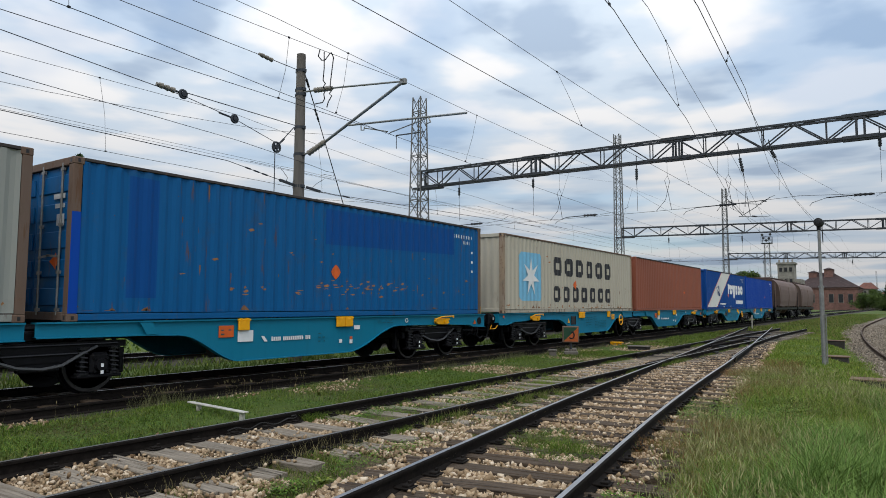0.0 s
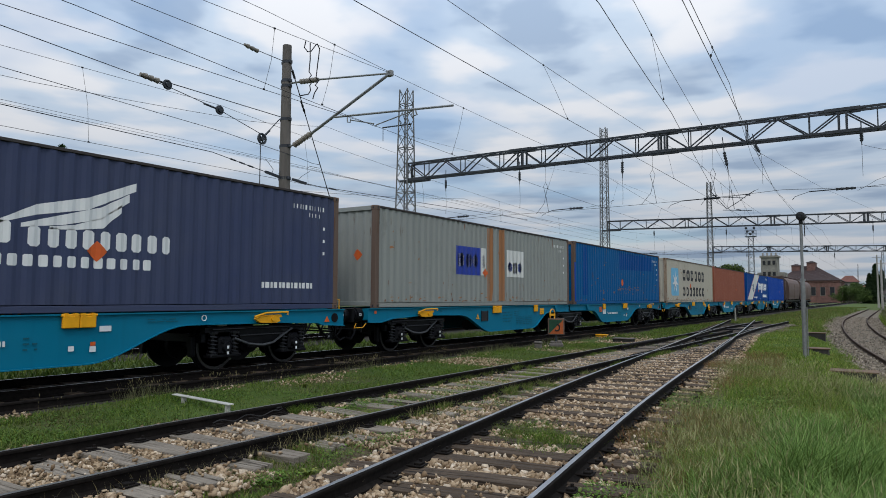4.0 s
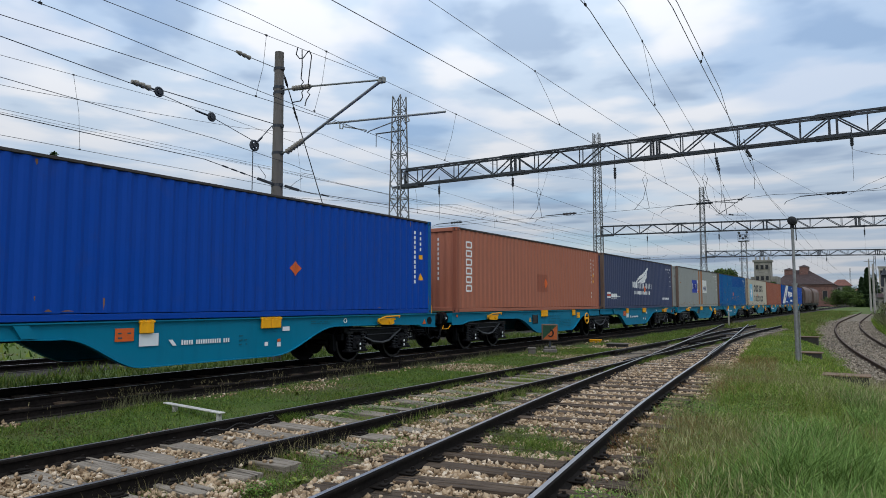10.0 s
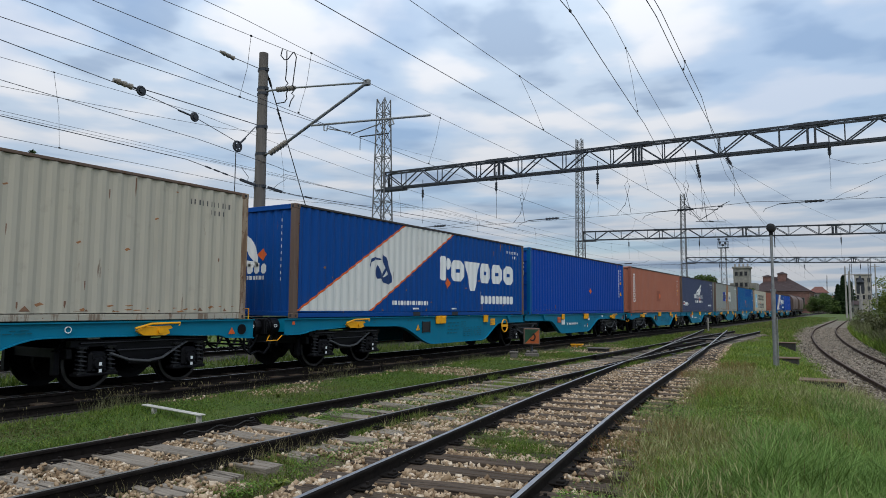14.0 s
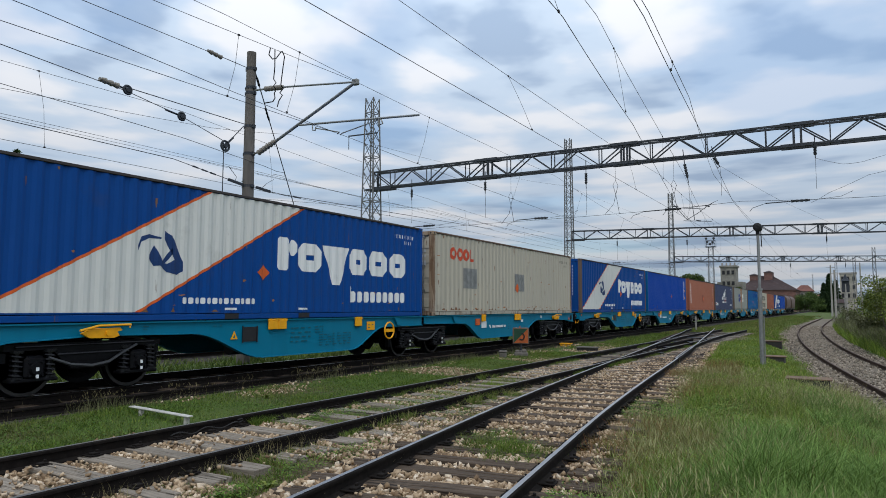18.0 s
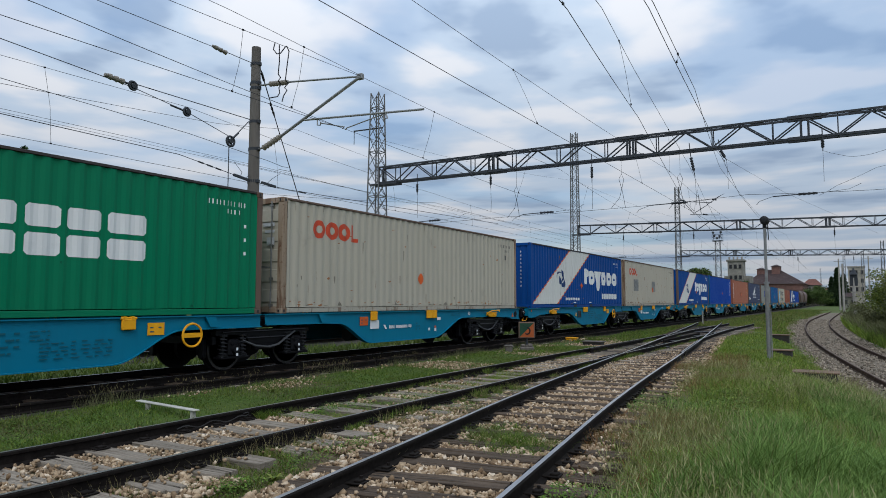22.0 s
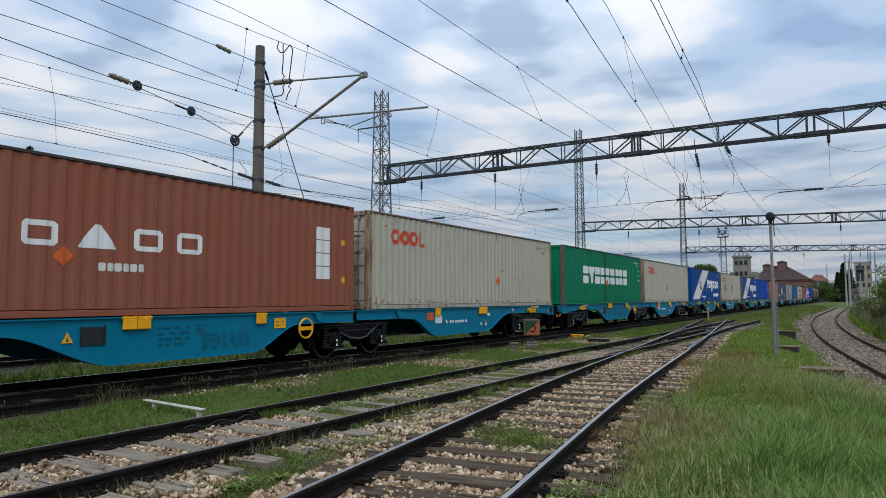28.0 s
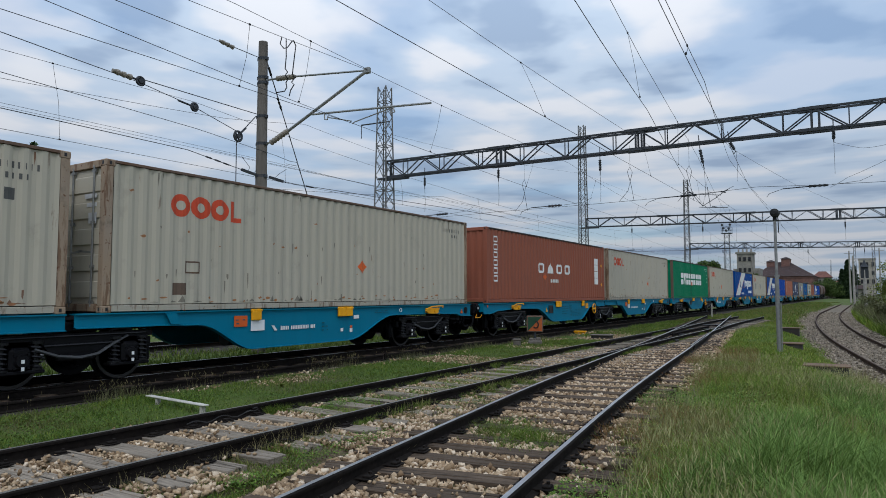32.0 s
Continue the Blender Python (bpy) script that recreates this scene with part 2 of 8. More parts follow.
M = {
    "blue_old": worn_paint("blue_paint_weathered", (0.0, 0.088, 0.25), 0.95, 0.02),
    "blue": worn_paint("blue_paint", (0.0, 0.048, 0.31), 0.3, 0.03),
    "blue_fleet": worn_paint("fleet_blue_paint", (0.0, 0.052, 0.235), 0.5, 0.03),
    "blue_patch": worn_paint("repainted_blue", (0.0, 0.060, 0.235), 0.4, 0.0),
    "blue_fresh": worn_paint("fresh_blue_paint", (0.0, 0.052, 0.33), 0.2, 0.0),
    "navy": worn_paint("navy_paint", (0.042, 0.054, 0.112), 0.35, 0.2),
    "brown": worn_paint("oxide_brown_paint", (0.35, 0.122, 0.072), 0.3, 0.08),
    "brown_dark": worn_paint("dark_oxide_paint", (0.265, 0.083, 0.048), 0.3, 0.08),
    "grey": worn_paint("grey_paint", (0.26, 0.27, 0.245), 0.8, 0.2),
    "cream": worn_paint("light_grey_paint", (0.43, 0.392, 0.31), 0.6, 0.15),
    "green": worn_paint("green_paint", (0.0, 0.165, 0.075), 0.1, 0.03),
    "green_dark": worn_paint("dark_green_paint", (0.0, 0.10, 0.048), 0.2, 0.05),
    "rust_streak": worn_paint("rust_run", (0.20, 0.095, 0.048), 1.3, 0.3, 0.8),
    "rust_orange": worn_paint("broad_orange_rust", (0.32, 0.14, 0.055), 0.9, 0.2, 0.85),
    "dirt_run": worn_paint("grey_dirt_run", (0.20, 0.18, 0.14), 0.6, 0.2, 0.8),
    "cream_post": worn_paint("rusty_light_grey_post", (0.31, 0.22, 0.14), 2.0, 0.4, 0.7),
    # shadow under the top rail and roof seam, put into the rail's colour
    "top_shade": worn_paint("dirty_shade_dark_top_rail", (0.05, 0.042, 0.04), 0.8, 0.2, 0.75),
    "rust_post": worn_paint("rusty_corner_paint", (0.135, 0.085, 0.06), 1.4, 0.3, 0.7),
    "white_mark": worn_paint("white_marking_paint", (0.72, 0.72, 0.70), 0.3, 0.1),
    "cream_mark": worn_paint("off_white_stripe_paint", (0.62, 0.62, 0.58), 0.5, 0.1),
    "black_mark": plain_rough("black_marking_paint", (0.025, 0.025, 0.028), 0.5, vary=0.2),
    "grey_mark": plain_rough("faded_dark_marking", (0.085, 0.085, 0.08), 0.6, vary=0.3),
    "red_mark": plain_rough("red_marking_paint", (0.52, 0.06, 0.02), 0.5, vary=0.15),
    "orange_mark": plain_rough("orange_placard", (0.60, 0.105, 0.018), 0.45, vary=0.12),
    "blue_mark": plain_rough("blue_marking_paint", (0.02, 0.045, 0.30), 0.45, vary=0.12),
    "navy_mark": plain_rough("dark_blue_marking_paint", (0.008, 0.035, 0.13), 0.45, vary=0.12),
    "sky_mark": plain_rough("sky_blue_marking_paint", (0.16, 0.42, 0.60), 0.45, vary=0.12),
    "teal": worn_paint("teal_wagon_paint", (0.0, 0.155, 0.255), 0.05, 0.03, 0.5),
    "yellow": plain_rough("yellow_safety_paint", (0.80, 0.36, 0.005), 0.45, vary=0.12),
    "bogie": plain_rough("black_bogie_steel", (0.005, 0.005, 0.0065), 0.45, 0.0, vary=0.5, gloss=0.14),
    "spring": plain_rough("oiled_black_spring_steel", (0.010, 0.010, 0.012), 0.3, 0.2, vary=0.3, gloss=0.4),
    "hose": plain_rough("grey_rubber_hose", (0.05, 0.052, 0.055), 0.45, vary=0.2),
    "tyre": plain_rough("wheel_steel", (0.05, 0.048, 0.046), 0.5, 0.5, vary=0.3),
    "hopper": worn_paint("hopper_rust_paint", (0.15, 0.098, 0.082), 0.7, 0.3, 0.65),
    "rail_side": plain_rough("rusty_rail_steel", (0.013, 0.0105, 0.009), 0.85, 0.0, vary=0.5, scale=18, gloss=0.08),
    "rail_rust": plain_rough("brown_rusty_rail_steel", (0.055, 0.036, 0.026), 0.9, 0.0, vary=0.5, scale=18, gloss=0.08),
    "rail_top": plain_rough("worn_rail_head", (0.36, 0.36, 0.37), 0.36, 0.85, vary=0.25, scale=5, stretch=(4, 0.3, 1)),
    "rail_dull": plain_rough("dull_rail_head", (0.20, 0.19, 0.175), 0.42, 0.7, vary=0.3, scale=5, stretch=(4, 0.3, 1)),
    "rail_siding": plain_rough("rusty_siding_rail_head", (0.11, 0.08, 0.062), 0.75, 0.1, vary=0.4, scale=9, gloss=0.15),
    "concrete": plain_rough("weathered_concrete", (0.30, 0.28, 0.25), 0.9, vary=0.3, scale=5, bump=0.4),
    "pole": plain_rough("pole_concrete", (0.13, 0.115, 0.10), 0.9, vary=0.3, scale=5, bump=0.4, stretch=(1, 1, 0.2)),
    "galv": plain_rough("galvanised_steel", (0.26, 0.26, 0.25), 0.5, 0.6, vary=0.3, scale=8),
    "truss": plain_rough("grey_truss_paint", (0.040, 0.044, 0.051), 0.65, 0.1, vary=0.35, scale=6),
    "mast": plain_rough("lattice_mast_paint", (0.13, 0.13, 0.128), 0.65, 0.1, vary=0.3, scale=6),
    "wire": plain_rough("dark_wire", (0.025, 0.025, 0.026), 0.5, 0.6, vary=0.2),
    "insul": plain_rough("brown_glazed_ceramic", (0.21, 0.185, 0.15), 0.3, vary=0.2),
    "board": plain_rough("weathered_white_board", (0.46, 0.44, 0.39), 0.8, vary=0.35, scale=14, bump=0.4),
    "lamp_black": plain_rough("black_signal_paint", (0.012, 0.012, 0.013), 0.6, vary=0.3),
    "bars": plain_rough("small_print_ink", (0.003, 0.085, 0.12), 0.6, vary=0.2),
    "rubber": plain_rough("black_rubber", (0.010, 0.010, 0.011), 0.5, vary=0.2),
    "door_plate": plain_rough("grey_white_door_plate", (0.48, 0.49, 0.50), 0.6, vary=0.25),
    "card": plain_rough("white_card", (0.70, 0.72, 0.72), 0.6, vary=0.08),
    "brick": plain_rough("brick_wall", (0.165, 0.088, 0.072), 0.9, vary=0.4, scale=1.2),
    "roof": plain_rough("brown_roof_sheet", (0.045, 0.028, 0.026), 0.85, vary=0.3, scale=0.6),
    "plaster": plain_rough("stained_plaster", (0.22, 0.205, 0.175), 0.9, vary=0.4, scale=0.7),
    "plaster_light": plain_rough("pale_stained_plaster", (0.34, 0.31, 0.255), 0.9, vary=0.4, scale=0.6),
    "pink": plain_rough("pink_plaster", (0.42, 0.26, 0.22), 0.9, vary=0.15, scale=1.0),
    "dark": plain_rough("dark_opening", (0.02, 0.02, 0.022), 0.4, vary=0.2),
    "roof_red": plain_rough("dull_red_tiles", (0.14, 0.06, 0.045), 0.9, vary=0.3, scale=0.8),
    "cream_rail": worn_paint("rusty_light_grey_paint", (0.38, 0.35, 0.28), 1.7, 0.2, 0.6),
    "timber_oily": plain_rough("oily_crossing_timber", (0.022, 0.018, 0.015), 0.85, vary=0.6, scale=9, bump=0.9, stretch=(0.5, 7, 7), gloss=0.2),
    "pit_cover": plain_rough("rusty_brown_cover", (0.15, 0.095, 0.06), 0.85, vary=0.4, scale=5),
    "pit_shade": plain_rough("shade_dark_concrete", (0.045, 0.04, 0.036), 0.9, vary=0.4, scale=6),
    "orange_dull": plain_rough("faded_orange_paint", (0.36, 0.085, 0.02), 0.6, vary=0.3, scale=9),
    "green_dull": plain_rough("faded_dark_green_paint", (0.012, 0.05, 0.025), 0.6, vary=0.3, scale=9),
    "bark": plain_rough("bark", (0.085, 0.065, 0.05), 0.95, vary=0.4, scale=12, bump=0.8, stretch=(3, 3, 0.5)),
}


def old_wood(name, c, dark):
    """Split, weathered timber: long grain along x, dark checks, paler worn patches."""
    s = Shade(name, 0.92)
    s.b.inputs["Specular IOR Level"].default_value = 0.2
    grain = s.noise(1.0, 6, 0.7, (2.2, 60, 60))
    check = s.noise(1.0, 4, 0.6, (1.1, 26, 26), seed=5)
    worn = s.noise(3.0, 4, 0.6, (1, 2, 2), seed=9)
    col = s.ramp(grain, (0.28, tint(c, 0.45)), (0.5, c), (0.72, tint(c, 1.55)))
    col = s.mix(s.ramp(worn, (0.45, 0.0), (0.68, 0.6)), col, tint(c, 0.62))
    col = s.mix(s.ramp(check, (0.36, 1.0), (0.43, 0.0)), col, dark)
    col = s.mix(s.ramp(s.random(), (0.0, 0.0), (1.0, 0.5)), col, tint(c, 0.55))
    return s.color(col).bump(grain, 1.0, 0.012).mat


M["sleeper_dark"] = old_wood("dark_sleeper_wood", (0.092, 0.066, 0.046), (0.012, 0.009, 0.007))
M["sleeper"] = old_wood("old_sleeper_wood", (0.25, 0.21, 0.165), (0.025, 0.019, 0.014))


def foliage(name, a, b, rough=0.6):
    s = Shade(name, rough)
    s.color(s.ramp(s.random(island=True), (0.0, a), (1.0, b)))
    s.b.inputs["Specular IOR Level"].default_value = 0.12
    return s.mat


M["leaf"] = foliage("green_leaves", (0.028, 0.050, 0.013), (0.085, 0.125, 0.028))
M["leaf_dark"] = foliage("dark_needles", (0.012, 0.025, 0.010), (0.035, 0.06, 0.02))
M["leaf_light"] = foliage("spring_leaves", (0.055, 0.080, 0.014), (0.19, 0.22, 0.042))
_s = Shade("grass_blades", 0.65)
_s.b.inputs["Specular IOR Level"].default_value = 0.12
_c = _s.ramp(_s.random(island=True), (0.0, (0.040, 0.080, 0.011)), (0.5, (0.115, 0.195, 0.024)), (0.85, (0.21, 0.29, 0.042)), (1.0, (0.36, 0.36, 0.11)))
_p, _q = _s.noise(0.45, 4, 0.6), _s.noise(1.3, 4, 0.65, seed=6)
_c = _s.mix(_s.ramp(_q, (0.48, 0.0), (0.64, 0.7)), _c, (0.15, 0.20, 0.026))
M["grass"] = _s.color(_s.mix(_s.ramp(_p, (0.46, 0.0), (0.64, 0.35)), _c, (0.15, 0.125, 0.045))).mat
_s = Shade("short_turf_blades", 0.7)
_s.b.inputs["Specular IOR Level"].default_value = 0.12
_c = _s.ramp(_s.random(island=True), (0.0, (0.032, 0.066, 0.010)), (0.6, (0.090, 0.152, 0.020)), (1.0, (0.20, 0.235, 0.048)))
_q = _s.noise(1.1, 4, 0.65, seed=6)
M["turf"] = _s.color(_s.mix(_s.ramp(_q, (0.46, 0.0), (0.66, 0.6)), _c, (0.10, 0.092, 0.034))).mat
M["clover"] = foliage("clover_leaves", (0.026, 0.062, 0.010), (0.10, 0.17, 0.026))
M["clover_bright"] = foliage("bright_clover_leaves", (0.034, 0.078, 0.010), (0.125, 0.20, 0.026))
M["dry_fringe"] = foliage("thin_brown_grass", (0.095, 0.092, 0.028), (0.25, 0.215, 0.08))
M["grass_blue"] = foliage("long_blue_green_grass", (0.055, 0.115, 0.020), (0.20, 0.30, 0.075))
M["weed_red"] = foliage("reddish_weeds", (0.10, 0.09, 0.03), (0.28, 0.13, 0.06))
M["straw"] = foliage("dry_grass", (0.15, 0.125, 0.055), (0.30, 0.26, 0.13))
M["shrub"] = foliage("olive_shrub_leaves", (0.05, 0.055, 0.022), (0.15, 0.15, 0.07))
M["seed"] = foliage("pale_seed_heads", (0.16, 0.17, 0.06), (0.33, 0.31, 0.15))
_s = Shade("ballast_stone", 0.9)
_g = _s.noise(30, 4, 0.6)
_r = _s.ramp(_s.random(island=True), (0.0, (0.14, 0.085, 0.044)), (0.4, (0.33, 0.23, 0.133)), (0.8, (0.50, 0.37, 0.24)), (1.0, (0.68, 0.56, 0.42)))
M["stone"] = _s.color(_s.mix(_s.ramp(_g, (0.35, 0.0), (0.7, 0.4)), _r, (0.20, 0.15, 0.11))).bump(_g, 0.6, 0.01).mat
_s = Shade("grey_ballast_stone", 0.9)
M["stone_grey"] = _s.color(_s.ramp(_s.random(island=True), (0.0, (0.085, 0.068, 0.050)), (1.0, (0.36, 0.30, 0.23)))).mat
_s = Shade("yard_ground", 0.95)
_n, _d = _s.noise(0.35, 7, 0.65), _s.noise(9, 6, 0.7, seed=3)
_c = _s.mix(_s.ramp(_n, (0.32, 0.0), (0.50, 1.0)), (0.11, 0.084, 0.05), (0.075, 0.12, 0.022))
_c = _s.mix(_s.ramp(_d, (0.35, 0.6), (0.65, 0.0)), _c, (0.05, 0.05, 0.02))
M["ground"] = _s.color(_c).bump(_d, 0.8, 0.05).mat
_s = Shade("gravel_bed", 0.95)
_n, _d = _s.noise(26, 5, 0.7), _s.noise(1.3, 5, 0.6, seed=3)
_c = _s.ramp(_n, (0.3, (0.045, 0.034, 0.020)), (0.55, (0.13, 0.10, 0.06)), (0.75, (0.27, 0.21, 0.135)))
_c = _s.mix(_s.ramp(_d, (0.48, 0.0), (0.68, 0.75)), _c, (0.085, 0.09, 0.03))
M["gravel"] = _s.color(_c).bump(_n, 1.0, 0.03).mat
_s = Shade("grey_gravel_bed", 0.95)
_n = _s.noise(24, 5, 0.7)
M["gravel_grey"] = _s.color(_s.ramp(_n, (0.3, (0.016, 0.014, 0.012)), (0.7, (0.085, 0.073, 0.062)))).bump(_n, 1.0, 0.03).mat
for _key, _name, _a, _b in (("gravel_pale", "pale_siding_gravel", (0.06, 0.048, 0.035), (0.28, 0.232, 0.175)), ("gravel_oily", "oil_stained_gravel", (0.012, 0.010, 0.009), (0.06, 0.05, 0.042))):
    _s = Shade(_name, 0.95)
    _n, _d = _s.noise(24, 5, 0.7), _s.noise(0.9, 4, 0.6, seed=2)
    M[_key] = _s.color(_s.mix(_s.ramp(_d, (0.4, 0.0), (0.7, 0.5)), _s.ramp(_n, (0.3, _a), (0.7, _b)), _a)).bump(_n, 1.0, 0.03).mat


# ---- mesh building ----
class Build:
    """Collects vertices and faces; ob() turns them into one mesh object."""

    def __init__(self):
        self.v, self.f, self.m, self.starts = [], [], [], []

    def add(self, verts, faces, slot=0):
        o = len(self.v)
        self.starts.append((o, len(self.f)))
        self.v.extend(verts)
        self.f.extend(tuple(i + o for i in f) for f in faces)
        self.m.extend([slot] * len(faces))
        return self

    def box(self, x0, x1, y0, y1, z0, z1, bevel=0.0, slot=0):
        if bevel <= 0:
            v = [(x, y, z) for z in (z0, z1) for y in (y0, y1) for x in (x0, x1)]
            return self.add(v, [(0, 2, 3, 1), (4, 5, 7, 6), (0, 1, 5, 4), (2, 6, 7, 3), (0, 4, 6, 2), (1, 3, 7, 5)], slot)
        b = min(bevel, (x1 - x0) / 2.2, (y1 - y0) / 2.2, (z1 - z0) / 2.2)
        v, idx = [], {}
        for i, x in enumerate((x0, x1)):
            for j, y in enumerate((y0, y1)):
                for k, z in enumerate((z0, z1)):
                    sx, sy, sz = (1, -1)[i] * b, (1, -1)[j] * b, (1, -1)[k] * b
                    idx[i, j, k] = len(v)
                    v += [(x, y + sy, z + sz), (x + sx, y, z + sz), (x + sx, y + sy, z)]
        f = []
        for i in (0, 1):
            q = [idx[i, 0, 0], idx[i, 1, 0], idx[i, 1, 1], idx[i, 0, 1]]
            f.append(tuple(q if i else q[::-1]))
            q = [idx[0, i, 0] + 1, idx[0, i, 1] + 1, idx[1, i, 1] + 1, idx[1, i, 0] + 1]
            f.append(tuple(q if i else q[::-1]))
            q = [idx[0, 0, i] + 2, idx[1, 0, i] + 2, idx[1, 1, i] + 2, idx[0, 1, i] + 2]
            f.append(tuple(q if i else q[::-1]))
        for i in (0, 1):
            for j in (0, 1):
                a, c = idx[i, j, 0], idx[i, j, 1]
                f.append((a, a + 1, c + 1, c) if i == j else (a + 1, a, c, c + 1))
                a, c = idx[i, 0, j], idx[i, 1, j]
                f.append((a + 2, a, c, c + 2) if i == j else (a, a + 2, c + 2, c))
                a, c = idx[0, i, j], idx[1, i, j]
                f.append((a + 1, a + 2, c + 2, c + 1) if i == j else (a + 2, a + 1, c + 1, c + 2))
        for i in (0, 1):
            for j in (0, 1):
                for k in (0, 1):
                    a = idx[i, j, k]
                    f.append((a, a + 1, a + 2) if (i + j + k) % 2 == 1 else (a, a + 2, a + 1))
        return self.add(v, f, slot)

    def tube(self, a, b, r, n=8, r2=None, caps=True, slot=0):
        a, b = Vector(a), Vector(b)
        d = (b - a).normalized()
        u = d.orthogonal().normalized()
        w = d.cross(u)
        r2 = r if r2 is None else r2
        ring = [(math.cos(2 * math.pi * i / n), math.sin(2 * math.pi * i / n)) for i in range(n)]
        v = [tuple(a + (u * c + w * s) * r) for c, s in ring] + [tuple(b + (u * c + w * s) * r2) for c, s in ring]
        f = [(i, (i + 1) % n, n + (i + 1) % n, n + i) for i in range(n)]
        if caps:
            f += [tuple(range(n))[::-1], tuple(range(n, 2 * n))]
        return self.add(v, f, slot)

    def path(self, pts, r, n=6, slot=0):
        """One tube swept along a line of points."""
        pts = [Vector(p) for p in pts]
        v, u = [], None
        for i, p in enumerate(pts):
            d = (pts[min(i + 1, len(pts) - 1)] - pts[max(i - 1, 0)]).normalized()
            u = d.orthogonal().normalized() if u is None else (u - d * u.dot(d)).normalized()
            w = d.cross(u)
            v += [tuple(p + (u * math.cos(2 * math.pi * k / n) + w * math.sin(2 * math.pi * k / n)) * r) for k in range(n)]
        f = [(j * n + k, j * n + (k + 1) % n, (j + 1) * n + (k + 1) % n, (j + 1) * n + k) for j in range(len(pts) - 1) for k in range(n)]
        f += [tuple(range(n))[::-1], tuple(range((len(pts) - 1) * n, len(pts) * n))]
        return self.add(v, f, slot)

    def bar(self, a, b, w, h, slot=0):
        """A straight bar of rectangular section."""
        a, b = Vector(a), Vector(b)
        d = (b - a).normalized()
        u = d.cross(Vector((0, 0, 1)))
        u = u.normalized() if u.length > 1e-4 else Vector((1, 0, 0))
        k = u.cross(d)
        v = [tuple(p + u * (sx * w / 2) + k * (sz * h / 2)) for p in (a, b) for sx, sz in ((-1, -1), (1, -1), (1, 1), (-1, 1))]
        return self.add(v, [(0, 1, 5, 4), (1, 2, 6, 5), (2, 3, 7, 6), (3, 0, 4, 7), (3, 2, 1, 0), (4, 5, 6, 7)], slot)

    def spin(self, profile, axis="x", at=(0, 0, 0), n=20, slot=0):
        """A solid of revolution; profile: (along, radius) pairs."""
        v, f = [], []
        for t, r in profile:
            for i in range(n):
                c, s = math.cos(2 * math.pi * i / n) * r, math.sin(2 * math.pi * i / n) * r
                p = {"x": (t, c, s), "y": (s, t, c), "z": (c, s, t)}[axis]
                v.append((p[0] + at[0], p[1] + at[1], p[2] + at[2]))
        for k in range(len(profile) - 1):
            f += [(k * n + i, k * n + (i + 1) % n, (k + 1) * n + (i + 1) % n, (k + 1) * n + i) for i in range(n)]
        f += [tuple(range(n))[::-1], tuple(range((len(profile) - 1) * n, len(profile) * n))]
        return self.add(v, f, slot)

    def prism(self, poly, x0, x1, axis="x", slot=0):
        """A flat outline drawn out along an axis. poly: (y, z) for x, (x, z) for y, (x, y) for z."""
        n = len(poly)
        mk = {"x": lambda p, t: (t, p[0], p[1]), "y": lambda p, t: (p[0], t, p[1]), "z": lambda p, t: (p[0], p[1], t)}[axis]
        v = [mk(p, x0) for p in poly] + [mk(p, x1) for p in poly]
        f = [(i, (i + 1) % n, n + (i + 1) % n, n + i) for i in range(n)] + [tuple(range(n))[::-1], tuple(range(n, 2 * n))]
        return self.add(v, f, slot)

    def mesh(self, name, mats, smooth=False):
        me = bpy.data.meshes.new(name)
        me.from_pydata(self.v, [], self.f)
        for m in mats if isinstance(mats, (list, tuple)) else [mats]:
            me.materials.append(m)
        if any(self.m):
            me.polygons.foreach_set("material_index", self.m)
        if smooth:
            me.shade_smooth()
        bm = bmesh.new()
        bm.from_mesh(me)
        bmesh.ops.recalc_face_normals(bm, faces=bm.faces)
        bm.to_mesh(me)
        bm.free()
        return me


def thing(name, label, category, at=(0, 0, 0), group="", kind="", turn=0.0):
    ob = new(name)
    ob.empty_display_size = 0.2
    ob.matrix_basis = pose(*at, 0, 0, turn)
    return tagged(ob, label, category, group, kind)


def part(name, b, mat, parent, label="", at=None, smooth=False, kind=""):
    """Links a Build, or a ready mesh, as one mesh object under a thing or a part."""
    me = b.mesh(name, mat, smooth) if isinstance(b, Build) else b
    ob = new(name, me)
    ob.parent = parent
    if at is not None:
        ob.matrix_basis = at if isinstance(at, Matrix) else pose(*at)
    return tagged(ob, label, kind=kind)


def part_each(name, b, mat, parent, label="", **k):
    """Every piece that was added to the Build becomes a part of its own."""
    ends = b.starts[1:] + [(len(b.v), len(b.f))]
    for (v0, f0), (v1, f1) in zip(b.starts, ends):
        c = Build()
        c.add(b.v[v0:v1], [tuple(i - v0 for i in f) for f in b.f[f0:f1]])
        part(name, c, mat, parent, label, **k)


def solo(name, b, mat, label, category, at=(0, 0, 0), group="", kind="", turn=0.0, smooth=False):
    ob = new(name, b.mesh(name, mat, smooth) if isinstance(b, Build) else b)
    ob.matrix_basis = pose(*at, 0, 0, turn)
    return tagged(ob, label, category, group, kind)


def lerp_rows(rows, t):
    for (a, va), (b, vb) in zip(rows, rows[1:]):
        if t <= b:
            return va + (vb - va) * max(0.0, (t - a) / (b - a))
    return rows[-1][1]


